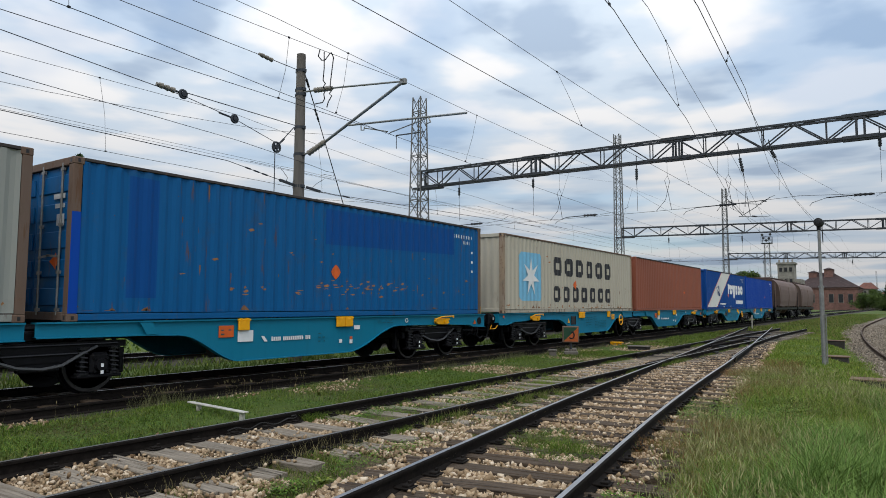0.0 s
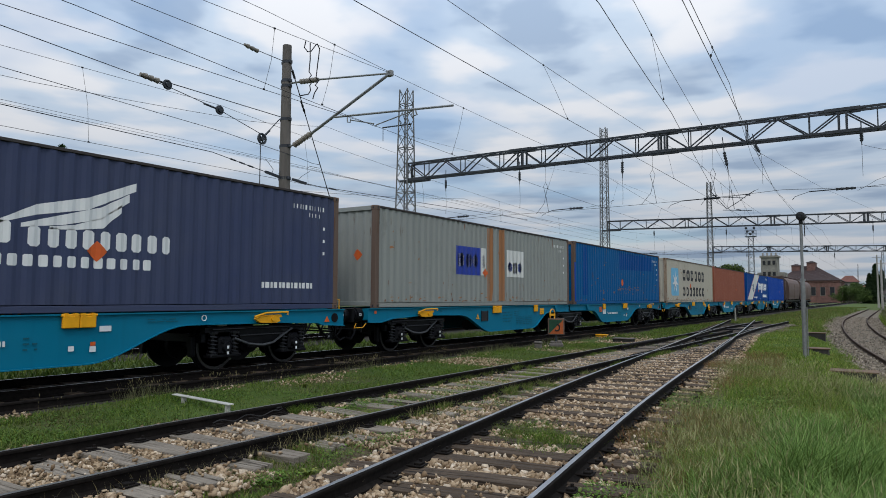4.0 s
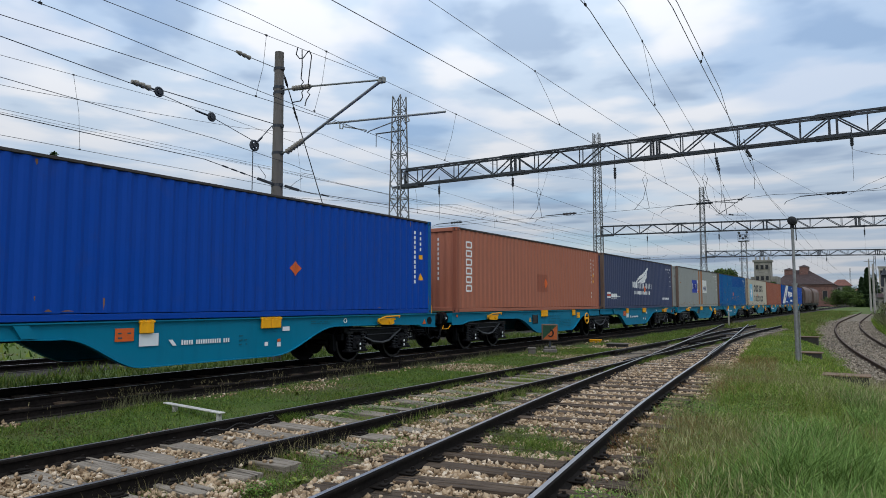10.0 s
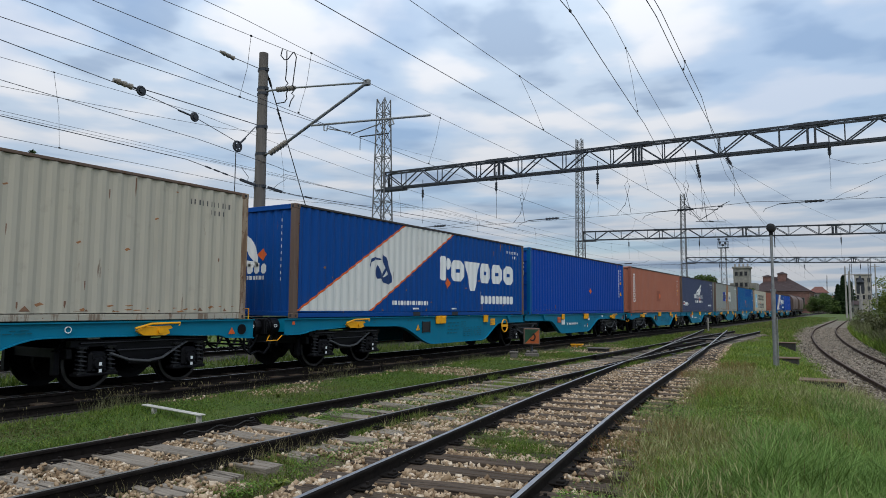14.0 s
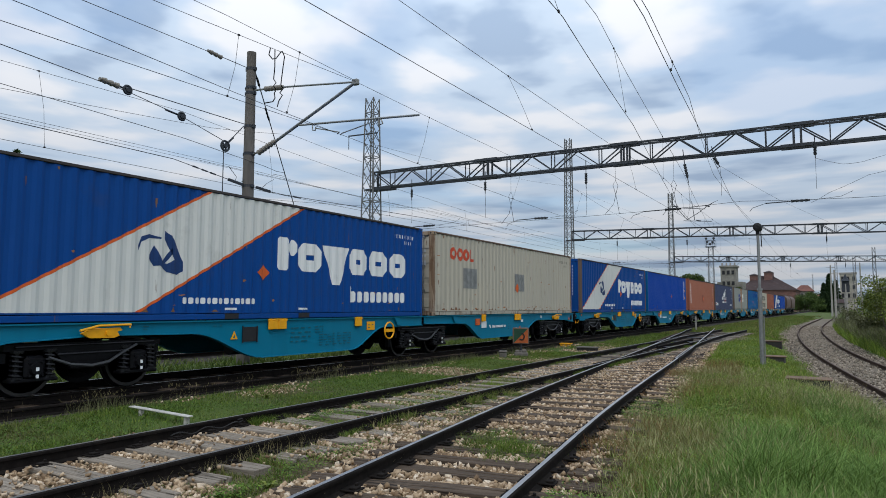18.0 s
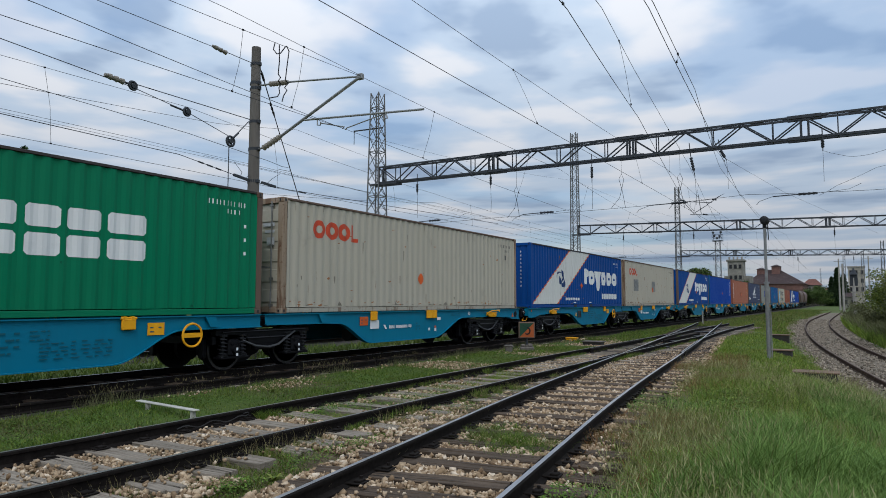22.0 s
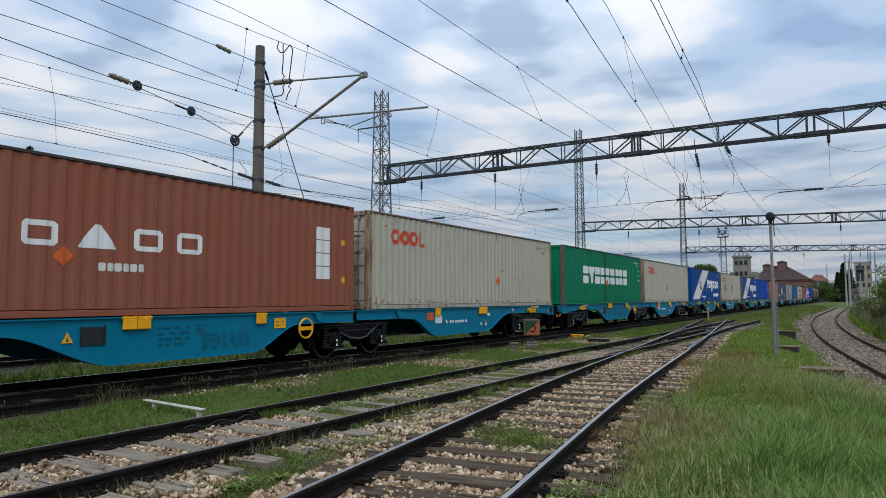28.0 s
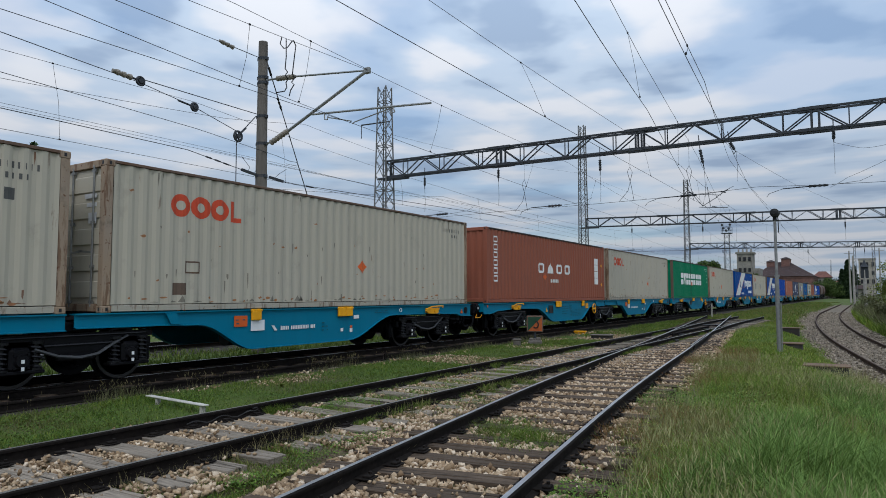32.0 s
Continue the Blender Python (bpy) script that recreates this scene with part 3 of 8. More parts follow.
# ---- plan of the tracks: y ahead along the train, x to the right, rail heads at z = 0 ----
TRAIN_X = -11.92
CURVE = [(-6, -1.75), (0, -2.35), (4, -2.92), (6.5, -3.28), (9.2, -3.66), (12, -4.0), (15, -4.33), (18, -4.64), (21, -4.97), (24, -5.30), (28, -5.77), (33, -6.38), (40, -7.22), (50, -8.42), (60, -9.4), (75, -10.8), (95, -12.0)]
SIDING = [(6, 3.5), (12, 2.55), (16, 1.92), (20, 1.3), (27, 0.35), (36, -0.72), (45, -1.52), (55, -2.1), (70, -2.45), (110, -2.3), (200, -1.8)]


def smooth_line(rows, y):
    """Catmull-Rom through (y, x) rows."""
    i = max(1, min(len(rows) - 3, next((k for k, r in enumerate(rows) if r[0] > y), len(rows)) - 1))
    p = rows[i - 1:i + 3]
    u = max(-0.5, min(1.5, (y - p[1][0]) / (p[2][0] - p[1][0])))
    h = p[2][0] - p[1][0]
    m1 = (p[2][1] - p[0][1]) / (p[2][0] - p[0][0]) * h
    m2 = (p[3][1] - p[1][1]) / (p[3][0] - p[1][0]) * h
    return (2 * u ** 3 - 3 * u ** 2 + 1) * p[1][1] + (u ** 3 - 2 * u ** 2 + u) * m1 + (-2 * u ** 3 + 3 * u ** 2) * p[2][1] + (u ** 3 - u ** 2) * m2


def step(a, b, v):
    u = max(0.0, min(1.0, (v - a) / (b - a)))
    return u * u * (3 - 2 * u)


def siding_x(y):
    return smooth_line(SIDING, max(6.0, min(199.0, y)))


def siding_z(y):
    return -0.48 + 0.26 * step(28, 60, y)


def curve_x(y):
    return smooth_line(CURVE, y)


def ground_z(x, y):
    z = -0.228 + 0.022 * noise.noise((x * 0.35, y * 0.35, 0.0))
    if y < 140 and x > -6:
        d = abs(x - siding_x(y))
        z += (siding_z(y) + 0.02) * (1 - step(1.3, 3.0, d)) * step(4, 12, y)
    return z


def build_ground():
    xs = [-2600, -1000, -420, -190, -95, -60] + list(np.arange(-40, 30.1, 0.7)) + [45, 80, 170, 420, 1000, 2600]
    ys = [-700, -200, -70, -30] + list(np.arange(-14, 70.1, 0.7)) + [80, 95, 115, 140, 180, 240, 330, 480, 800, 1500, 3200]
    b = Build()
    v = [(float(x), float(y), ground_z(x, y)) for y in ys for x in xs]
    n = len(xs)
    b.add(v, [(j * n + i, j * n + i + 1, (j + 1) * n + i + 1, (j + 1) * n + i) for j in range(len(ys) - 1) for i in range(n - 1)])
    solo("ground", b, M["ground"], "grassy brown earth of a railway yard", "ground", kind="structure", smooth=True)


build_ground()


def bed(name, centre, level, y0, y1, half, mat, label):
    """A low crowned gravel bed along a track."""
    b = Build()
    ys = np.arange(y0, y1 + 0.01, 1.0)
    prof = [(-half - 0.5, -0.245), (-half, -0.190), (0, -0.172), (half, -0.190), (half + 0.5, -0.245)]
    v = []
    for y in ys:
        for k, (dx, z) in enumerate(prof):
            wob = 0.16 * noise.noise((y * 0.7, k * 3.1, centre(y) * 0.3)) if k in (0, 4) else 0.0
            v.append((centre(y) + dx + wob, float(y), level(y) + z))
    n = len(prof)
    b.add(v, [(j * n + i, j * n + i + 1, (j + 1) * n + i + 1, (j + 1) * n + i) for j in range(len(ys) - 1) for i in range(n - 1)])
    return solo(name, b, mat, label, "gravel bed", kind="structure", smooth=True)


flat = lambda y: 0.0
bed("gravel_bed_main", lambda y: TRAIN_X, flat, -30, 330, 1.35, M["gravel_grey"], "dark grey gravel bed under the train's track")
bed("gravel_bed_second", lambda y: -6.19, flat, -12, 47, 1.25, M["gravel"], "tan gravel bed of the second track")
bed("gravel_bed_curve", curve_x, flat, -5, 46, 1.25, M["gravel"], "tan gravel bed of the curving track")
bed("gravel_bed_siding", siding_x, lambda y: siding_z(y) + 0.04, 8, 150, 1.7, M["gravel_pale"], "pale grey gravel bed of the siding")
bed("gravel_bed_crossing", lambda y: -6.2 + 0.35 * (curve_x(y) + 6.2), lambda y: 0.008, 19, 45, 1.05, M["gravel_oily"], "oil-stained dark gravel in the crossing")
bed("gravel_bed_back", lambda y: -18.0, flat, -20, 330, 1.4, M["gravel_grey"], "grey gravel bed behind the train")

RAIL = [(-0.07, -0.152), (0.07, -0.152), (0.07, -0.14), (0.012, -0.12), (0.012, -0.045), (0.035, -0.035), (0.035, -0.012), (0.022, 0.0), (-0.022, 0.0), (-0.035, -0.012), (-0.035, -0.035), (-0.012, -0.045), (-0.012, -0.12), (-0.07, -0.14)]


def rail_build(line, level, ys):
    b, n = Build(), len(RAIL)
    v = []
    for k, y in enumerate(ys):
        h = 0.05
        dx = (line(y + h) - line(y - h)) / (2 * h)
        c = 1 / math.sqrt(1 + dx * dx)
        for px, pz in RAIL:
            v.append((line(y) + px * c, y - px * dx * c, level(y) + pz))
    f, slots = [], []
    for j in range(len(ys) - 1):
        for i in range(n):
            f.append((j * n + i, j * n + (i + 1) % n, (j + 1) * n + (i + 1) % n, (j + 1) * n + i))
            slots.append(1 if i == 7 else 0)
    b.add(v, f)
    b.m = slots
    b.add([v[i] for i in range(n)], [tuple(range(n))[::-1]])
    return b


def wood_sleeper(seed, mat="sleeper"):
    """A sleeper split along the grain into a few strips with open checks between them."""
    rnd = random.Random(seed)
    b, y = Build(), -0.13
    widths = [rnd.uniform(0.6, 1.4) for _ in range(rnd.choice((3, 4, 5)))]
    for w in widths:
        w *= 0.26 / sum(widths)
        gap = rnd.uniform(0.001, 0.004)
        b.box(-1.27 + rnd.uniform(-0.07, 0.05), 1.27 + rnd.uniform(-0.05, 0.07), y + gap / 2, y + w - gap / 2, -0.16, -rnd.uniform(0.0, 0.007), 0.006)
        y += w
    me = b.mesh("sleeper", M[mat])
    bm = bmesh.new()
    bm.from_mesh(me)
    bmesh.ops.subdivide_edges(bm, edges=[e for e in bm.edges if e.calc_length() > 1.5], cuts=5)
    for w in bm.verts:
        w.co += Vector((0.0, 0.004 * math.sin(w.co.x * 3 + seed) + rnd.uniform(-0.002, 0.002), rnd.uniform(-0.006, 0.003)))
    bm.to_mesh(me)
    bm.free()
    return me


LAID = {}
SLEEPERS = [wood_sleeper(k) for k in range(6)]
DARK_SLEEPERS = [wood_sleeper(k + 10, "sleeper_dark") for k in range(6)]


def plate_mesh():
    b = Build()
    b.box(-0.17, 0.17, -0.08, 0.08, 0.0, 0.014, 0.004)
    for sx in (-0.115, 0.115):
        b.tube((sx, 0.03, 0.01), (sx, 0.03, 0.055), 0.017, 6)
        b.box(sx - 0.035, sx + 0.035, -0.05, 0.05, 0.012, 0.034, 0.006)
    return b.mesh("tie_plate", M["rail_side"])


PLATE = plate_mesh()


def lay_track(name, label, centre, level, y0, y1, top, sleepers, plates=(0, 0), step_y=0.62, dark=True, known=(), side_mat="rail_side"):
    tr = thing(name, label, "railway track", kind="structure")
    for side in (-1, 1):
        line = (lambda s: lambda y: centre(y) + s * 0.753)(side)
        ys = [float(v) for v in np.arange(y0, y1 + 0.01, 1.0 if centre(y0) != centre(y1) else 6.0)]
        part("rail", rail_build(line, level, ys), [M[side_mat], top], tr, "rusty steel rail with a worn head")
    y, k = sleepers[0], 0
    rnd = random.Random(name)
    known = list(known)
    while y < sleepers[1]:
        if known and y > known[0] - 0.3:
            y = known.pop(0)
        dx = (centre(y + 0.3) - centre(y - 0.3)) / 0.6
        ang = -math.degrees(math.atan(dx))
        m = pose(centre(y) + rnd.uniform(-0.05, 0.05), y, level(y) - 0.120 - rnd.uniform(0.0, 0.014), 0, rnd.uniform(-0.4, 0.4), ang + rnd.uniform(-2.2, 2.2))
        part("sleeper", (DARK_SLEEPERS if dark else SLEEPERS)[k % 6], None, tr, at=m)
        LAID.setdefault(name, []).append(y)
        if plates[0] <= y <= plates[1]:
            for s in (-0.753, 0.753):
                part("tie_plate", PLATE, None, tr, at=pose(centre(y) + s, y, level(y) - 0.127, 0, 0, ang))
        y += step_y * rnd.uniform(0.86, 1.14)
        k += 1
    return tr


# ---- the train ----
LONG, WIDE, TALL, DECK = 12.192, 2.438, 2.591, 1.155
JOINT, COUPLED = 0.586, 1.362
UNIT = LONG + JOINT
PAIR = 2 * LONG + JOINT + COUPLED
# how far the front end of the first weathered blue container has come
RUN = [(0, 17.48), (1, 22.66), (2, 27.82), (3, 32.95), (4.5, 40.62), (6, 48.27), (7.5, 55.90), (9, 63.51), (10.5, 71.10), (12, 78.67), (13.5, 86.22), (15.5, 96.24), (17, 103.72), (18.5, 111.17), (20, 118.58), (21.5, 125.97), (23, 133.33), (24.5, 140.67), (26.5, 150.41), (28, 157.68), (29.5, 164.90), (31, 172.05), (32, 176.77)]
PITCH, DEEP = 0.278, 0.027


def ribs(y0, y1):
    """Breakpoints (y, depth) of the corrugation between two ends."""
    n = round((y1 - y0) / PITCH)
    p = (y1 - y0) / n
    pts = []
    for i in range(n):
        a = y0 + i * p
        pts += [(a, 0.0), (a + 0.26 * p, 0.0), (a + 0.5 * p, -DEEP), (a + 0.76 * p, -DEEP)]
    return pts + [(y1, 0.0)]


SIDE_RIBS = ribs(0.16, LONG - 0.16)
END_RIBS = ribs(-WIDE / 2 + 0.14, WIDE / 2 - 0.14)
SIDE_FACE = WIDE / 2 - 0.012


def depth_at(pts, y):
    for (a, da), (b, db) in zip(pts, pts[1:]):
        if a <= y <= b:
            return da + (db - da) * (y - a) / (b - a) if b > a else da
    return 0.0


def panel_build(pts, z0, z1, base=0.0):
    b = Build()
    v = [(base + d, y, z) for y, d in pts for z in (z0, z1)]
    b.add(v, [(2 * i, 2 * i + 2, 2 * i + 3, 2 * i + 1) for i in range(len(pts) - 1)])
    return b


def stroke(b, shape, pts=None, proud=0.0035, face=None):
    """Paint on the corrugated side. shape: (y, low, high) stations in order; the paint follows the ribs."""
    pts = SIDE_RIBS if pts is None else pts
    face = SIDE_FACE if face is None else face
    y0, y1 = shape[0][0], shape[-1][0]
    cuts = sorted({y for y, _ in pts if y0 < y < y1} | {s[0] for s in shape})
    rows = []
    for y in cuts:
        for (a, la, ha), (c, lc, hc) in zip(shape, shape[1:]):
            if a <= y <= c:
                u = (y - a) / (c - a) if c > a else 0
                rows.append((y, la + (lc - la) * u, ha + (hc - ha) * u))
                break
    v = []
    for y, lo, hi in rows:
        x = face + depth_at(pts, y) + proud
        v += [(x, y, lo), (x, y, hi)]
    b.add(v, [(2 * i, 2 * i + 2, 2 * i + 3, 2 * i + 1) for i in range(len(rows) - 1)])


def block(b, y0, y1, z0, z1, cut=0.0, **k):
    """A plain block, its corners cut off by `cut`."""
    if cut <= 0:
        stroke(b, [(y0, z0, z1), (y1, z0, z1)], **k)
    else:
        stroke(b, [(y0, z0 + cut, z1 - cut), (y0 + cut, z0, z1), (y1 - cut, z0, z1), (y1, z0 + cut, z1 - cut)], **k)


def hollow(b, y0, y1, z0, z1, t, **k):
    """A block with an open middle: four bars of thickness t."""
    c = t * 0.6
    stroke(b, [(y0, z0 + c, z1 - c), (y0 + c, z0, z1), (y0 + t, z0, z1)], **k)
    stroke(b, [(y1 - t, z0, z1), (y1 - c, z0, z1), (y1, z0 + c, z1 - c)], **k)
    block(b, y0 + t, y1 - t, z0, z0 + t, **k)
    block(b, y0 + t, y1 - t, z1 - t, z1, **k)


def slotted(b, y0, y1, z0, z1, cut=0.05, **k):
    """A heavy block with a slot across its middle."""
    m, g = (z0 + z1) / 2, (z1 - z0) * 0.06
    block(b, y0, y1, z0, m - g, cut, **k)
    block(b, y0, y1, m + g, z1, cut, **k)


def disc(b, y, z, r, ry=None, **k):
    ry = ry or r
    st = []
    for i in range(11):
        a = math.pi * i / 10
        h = math.sin(a) * r + 0.002
        st.append((y - math.cos(a) * ry, z - h, z + h))
    stroke(b, st, **k)


def placard(b, y, z, r=0.17, **k):
    stroke(b, [(y - r, z - 0.002, z + 0.002), (y, z - r, z + r), (y + r, z - 0.002, z + 0.002)], **k)


def word(b, y0, y1, z0, z1, n, seed=0, cut=0.02, gap=0.22):
    """A word as a row of plain blocks of its size."""
    rnd = random.Random(seed)
    w = (y1 - y0) / n
    for i in range(n):
        gap = min(gap, 0.78)
        a = y0 + i * w + w * gap / 2 * rnd.uniform(0.7, 1.2)
        c = y0 + (i + 1) * w - w * gap / 2 * rnd.uniform(0.7, 1.2)
        if c - a > 0.3 and z1 - z0 > 0.3:
            hollow(b, a, c, z0, z1, 0.3 * (c - a))
        else:
            block(b, a, c, z0, z1, min(cut, (c - a) / 3))


def column(b, y, z_top, n, size=0.085, pitch=0.125, seed=0):
    rnd = random.Random(seed)
    for i in range(n):
        z = z_top - i * pitch
        if rnd.random() < 0.12:
            continue
        block(b, y - size * 0.3, y + size * 0.3, z - size, z)


def casting_mesh(mat):
    b = Build()
    b.box(-0.081, 0.081, -0.089, 0.089, 0, 0.118, 0.012)
    b.box(0.079, 0.0835, -0.022, 0.022, 0.03, 0.088, slot=1)
    b.box(-0.022, 0.022, -0.0915, -0.087, 0.03, 0.088, slot=1)
    return b.mesh("corner_casting", [mat, M["dark"]])


CASTING = {}


def make_container(name, label, paint, doors=True, post=None, y=0.0, rail=None, plates=((0.60, 0.95, 1.95, 2.03), (0.66, 0.95, 1.80, 1.87), (0.72, 0.95, 1.52, 1.70))):
    """A 40-foot box. Origin: rear end, bottom, middle. The rear end faces backwards along the train."""
    c = thing(name, label, "shipping container", group="containers on the train")
    m, mp = M[paint], M[post or paint]
    h = WIDE / 2
    for s in (1, -1):
        me = panel_build(SIDE_RIBS, 0.139, TALL - 0.06)
        if s < 0:
            me.v = [(-x, y, z) for x, y, z in me.v]
        me.v = [(x + s * SIDE_FACE, y, z) for x, y, z in me.v]
        part("side_panel", me, m, c)
        b = Build()
        b.box(min(s * (h - 0.06), s * h), max(s * (h - 0.06), s * h), 0.178, LONG - 0.178, TALL - 0.055, TALL - 0.004, 0.006)
        part("top_rail", b, M["rust_post" if rail else "top_shade"], c)
        b = Build()
        b.box(min(s * (h - 0.10), s * (h - 0.004)), max(s * (h - 0.10), s * (h - 0.004)), 0.178, LONG - 0.178, 0.018, 0.122, 0.006)
        part("bottom_rail", b, M[rail] if rail else m, c)
    b = Build()
    n = 58
    v = []
    for i in range(n + 1):
        yy = 0.1 + (LONG - 0.2) * i / n
        z = TALL - 0.012 - (0.02 if i % 2 else 0.0)
        v += [(-h + 0.05, yy, z), (h - 0.05, yy, z)]
    b.add(v, [(2 * i, 2 * i + 1, 2 * i + 3, 2 * i + 2) for i in range(n)])
    b.box(-h + 0.14, h - 0.14, 0.05, LONG - 0.05, 0.06, 0.09)
    part("roof", b, m, c)
    # ends
    for yy, front in ((0.0, not doors), (LONG, doors)):
        s = -1 if yy == 0 else 1
        if front:
            pb = panel_build(END_RIBS, 0.15, TALL - 0.10)
            pb.v = [(y2, yy - s * 0.03 + s * x2, z2) for x2, y2, z2 in pb.v]
            part("end_panel", pb, m, c)
            for z0, z1 in ((0.05, 0.16), (TALL - 0.12, TALL - 0.005)):
                b = Build()
                b.box(-h + 0.16, h - 0.16, min(yy, yy - s * 0.08), max(yy, yy - s * 0.08), z0, z1, 0.008)
                part("end_rail", b, m, c)
        else:
            b = Build()
            for z0, z1 in ((0.02, 0.15), (TALL - 0.13, TALL - 0.005)):
                b.box(-h + 0.16, h - 0.16, min(yy, yy - s * 0.1), max(yy, yy - s * 0.1), z0, z1, 0.008)
            part_each("end_rail", b, mp, c)
            for side in (-1, 1):
                x0, x1 = (0.006, h - 0.09) if side > 0 else (-h + 0.09, -0.006)
                b = Build()
                b.box(x0, x1, min(yy - s * 0.05, yy - s * 0.09), max(yy - s * 0.05, yy - s * 0.09), 0.15, TALL - 0.13, 0.006)
                for k in range(5):
                    z = 0.25 + k * 0.45
                    b.box(x0 + 0.06, x1 - 0.06, min(yy - s * 0.028, yy - s * 0.052), max(yy - s * 0.028, yy - s * 0.052), z, z + 0.28, 0.02)
                door = part("door", b, m, c)
                for u in (0.22, 0.78):
                    x = x0 + (x1 - x0) * u
                    r = Build()
                    r.tube((x, yy - s * 0.005, 0.10), (x, yy - s * 0.005, TALL - 0.08), 0.018, 8)
                    for z in (0.16, 0.75, 1.5, TALL - 0.2):
                        r.box(x - 0.05, x + 0.05, min(yy - s * 0.03, yy + s * 0.006), max(yy - s * 0.03, yy + s * 0.006), z, z + 0.05)
                    r.bar((x, yy + s * 0.012, 1.02), (x + 0.36 * (1 if u < 0.5 else -1), yy + s * 0.012, 1.05), 0.014, 0.035)
                    part("lock_rod", r, M["galv"], door, "galvanised lock rod with its handle")
                hb = Build()
                xo = x1 if side > 0 else x0
                for z in (0.3, 0.95, 1.6, 2.2):
                    hb.box(min(xo, xo + side * 0.05), max(xo, xo + side * 0.05), min(yy - s * 0.06, yy - s * 0.01), max(yy - s * 0.06, yy - s * 0.01), z, z + 0.12)
                part_each("hinge", hb, mp, door)
                if side > 0 and s < 0:
                    pb = Build()
                    for px0, px1, pz0, pz1 in plates:
                        pb.box(px0, px1, yy + 0.020, yy + 0.026, pz0, pz1)
                    part_each("door_plate", pb, M["door_plate"], door, "pale number plate left blank")
    for sx in (-1, 1):
        for yy in (0.0, LONG):
            b = Build()
            x0, x1 = (h - 0.15, h - 0.003) if sx > 0 else (-h + 0.003, -h + 0.15)
            b.box(x0, x1, yy + 0.004 if yy == 0 else yy - 0.15, yy + 0.15 if yy == 0 else yy - 0.004, 0.115, TALL - 0.115, 0.01)
            part("corner_post", b, mp, c)
            for z in (0.0, TALL - 0.118):
                key = post or paint
                if key not in CASTING:
                    CASTING[key] = casting_mesh(mp)
                part("corner_casting", CASTING[key], None, c, at=pose(sx * (h - 0.081), yy + (0.089 if yy == 0 else -0.089), z, 0, 0, 0 if sx > 0 else 180))
    return c


def marked(c, mat, name="marking", label="", fn=None):
    b = Build()
    fn(b)
    if name.endswith("print") or name == "sub_name":
        return part(name, b, M[mat], c, label, kind="stuff")
    return part_each(name.replace("_blocks", "_block").replace("_labels", "_label"), b, M[mat], c, label)


# --- wagon ---
WAGON_SPIN = []


def wheelset(parent, y, r=0.46):
    ws = thing("wheelset", "black steel wheelset", "wheelset")
    del ws["category"]
    ws.parent = parent
    ws.matrix_basis = pose(0, y, r)
    for s in (-1, 1):
        b = Build()
        k = s
        b.spin([(k * 0.68, 0.16), (k * 0.685, 0.40), (k * 0.675, r + 0.028), (k * 0.705, r + 0.026), (k * 0.715, r), (k * 0.81, r - 0.008), (k * 0.815, 0.40), (k * 0.77, 0.385), (k * 0.755, 0.17), (k * 0.83, 0.13), (k * 0.83, 0.09)], "x", n=28)
        wheel = part("wheel", b, M["bogie"], ws, "dark steel wheel with a polished rim")
        b = Build()
        b.spin([(k * 0.811, 0.392), (k * 0.818, 0.396), (k * 0.818, r - 0.012), (k * 0.811, r - 0.008)], "x", n=28)
        ob = part("rim_face", b, M["tyre"], ws, "polished rim edge")
    b = Build()
    b.tube((-0.72, 0, 0), (0.72, 0, 0), 0.085, 12)
    for s in (-0.35, 0.35):
        b.tube((s - 0.05, 0, 0), (s + 0.05, 0, 0), 0.30, 20)
    part("axle", b, M["bogie"], ws)
    b = Build()
    for a in (0.0, 2.1, 4.2):
        b.tube((0.835, 0.055 * math.cos(a), 0.055 * math.sin(a)), (0.85, 0.055 * math.cos(a), 0.055 * math.sin(a)), 0.018, 6)
        b.tube((-0.835, 0.055 * math.cos(a), 0.055 * math.sin(a)), (-0.85, 0.055 * math.cos(a), 0.055 * math.sin(a)), 0.018, 6)
    part("axle_bolts", b, M["tyre"], ws)
    WAGON_SPIN.append((ws, y, r))
    return ws


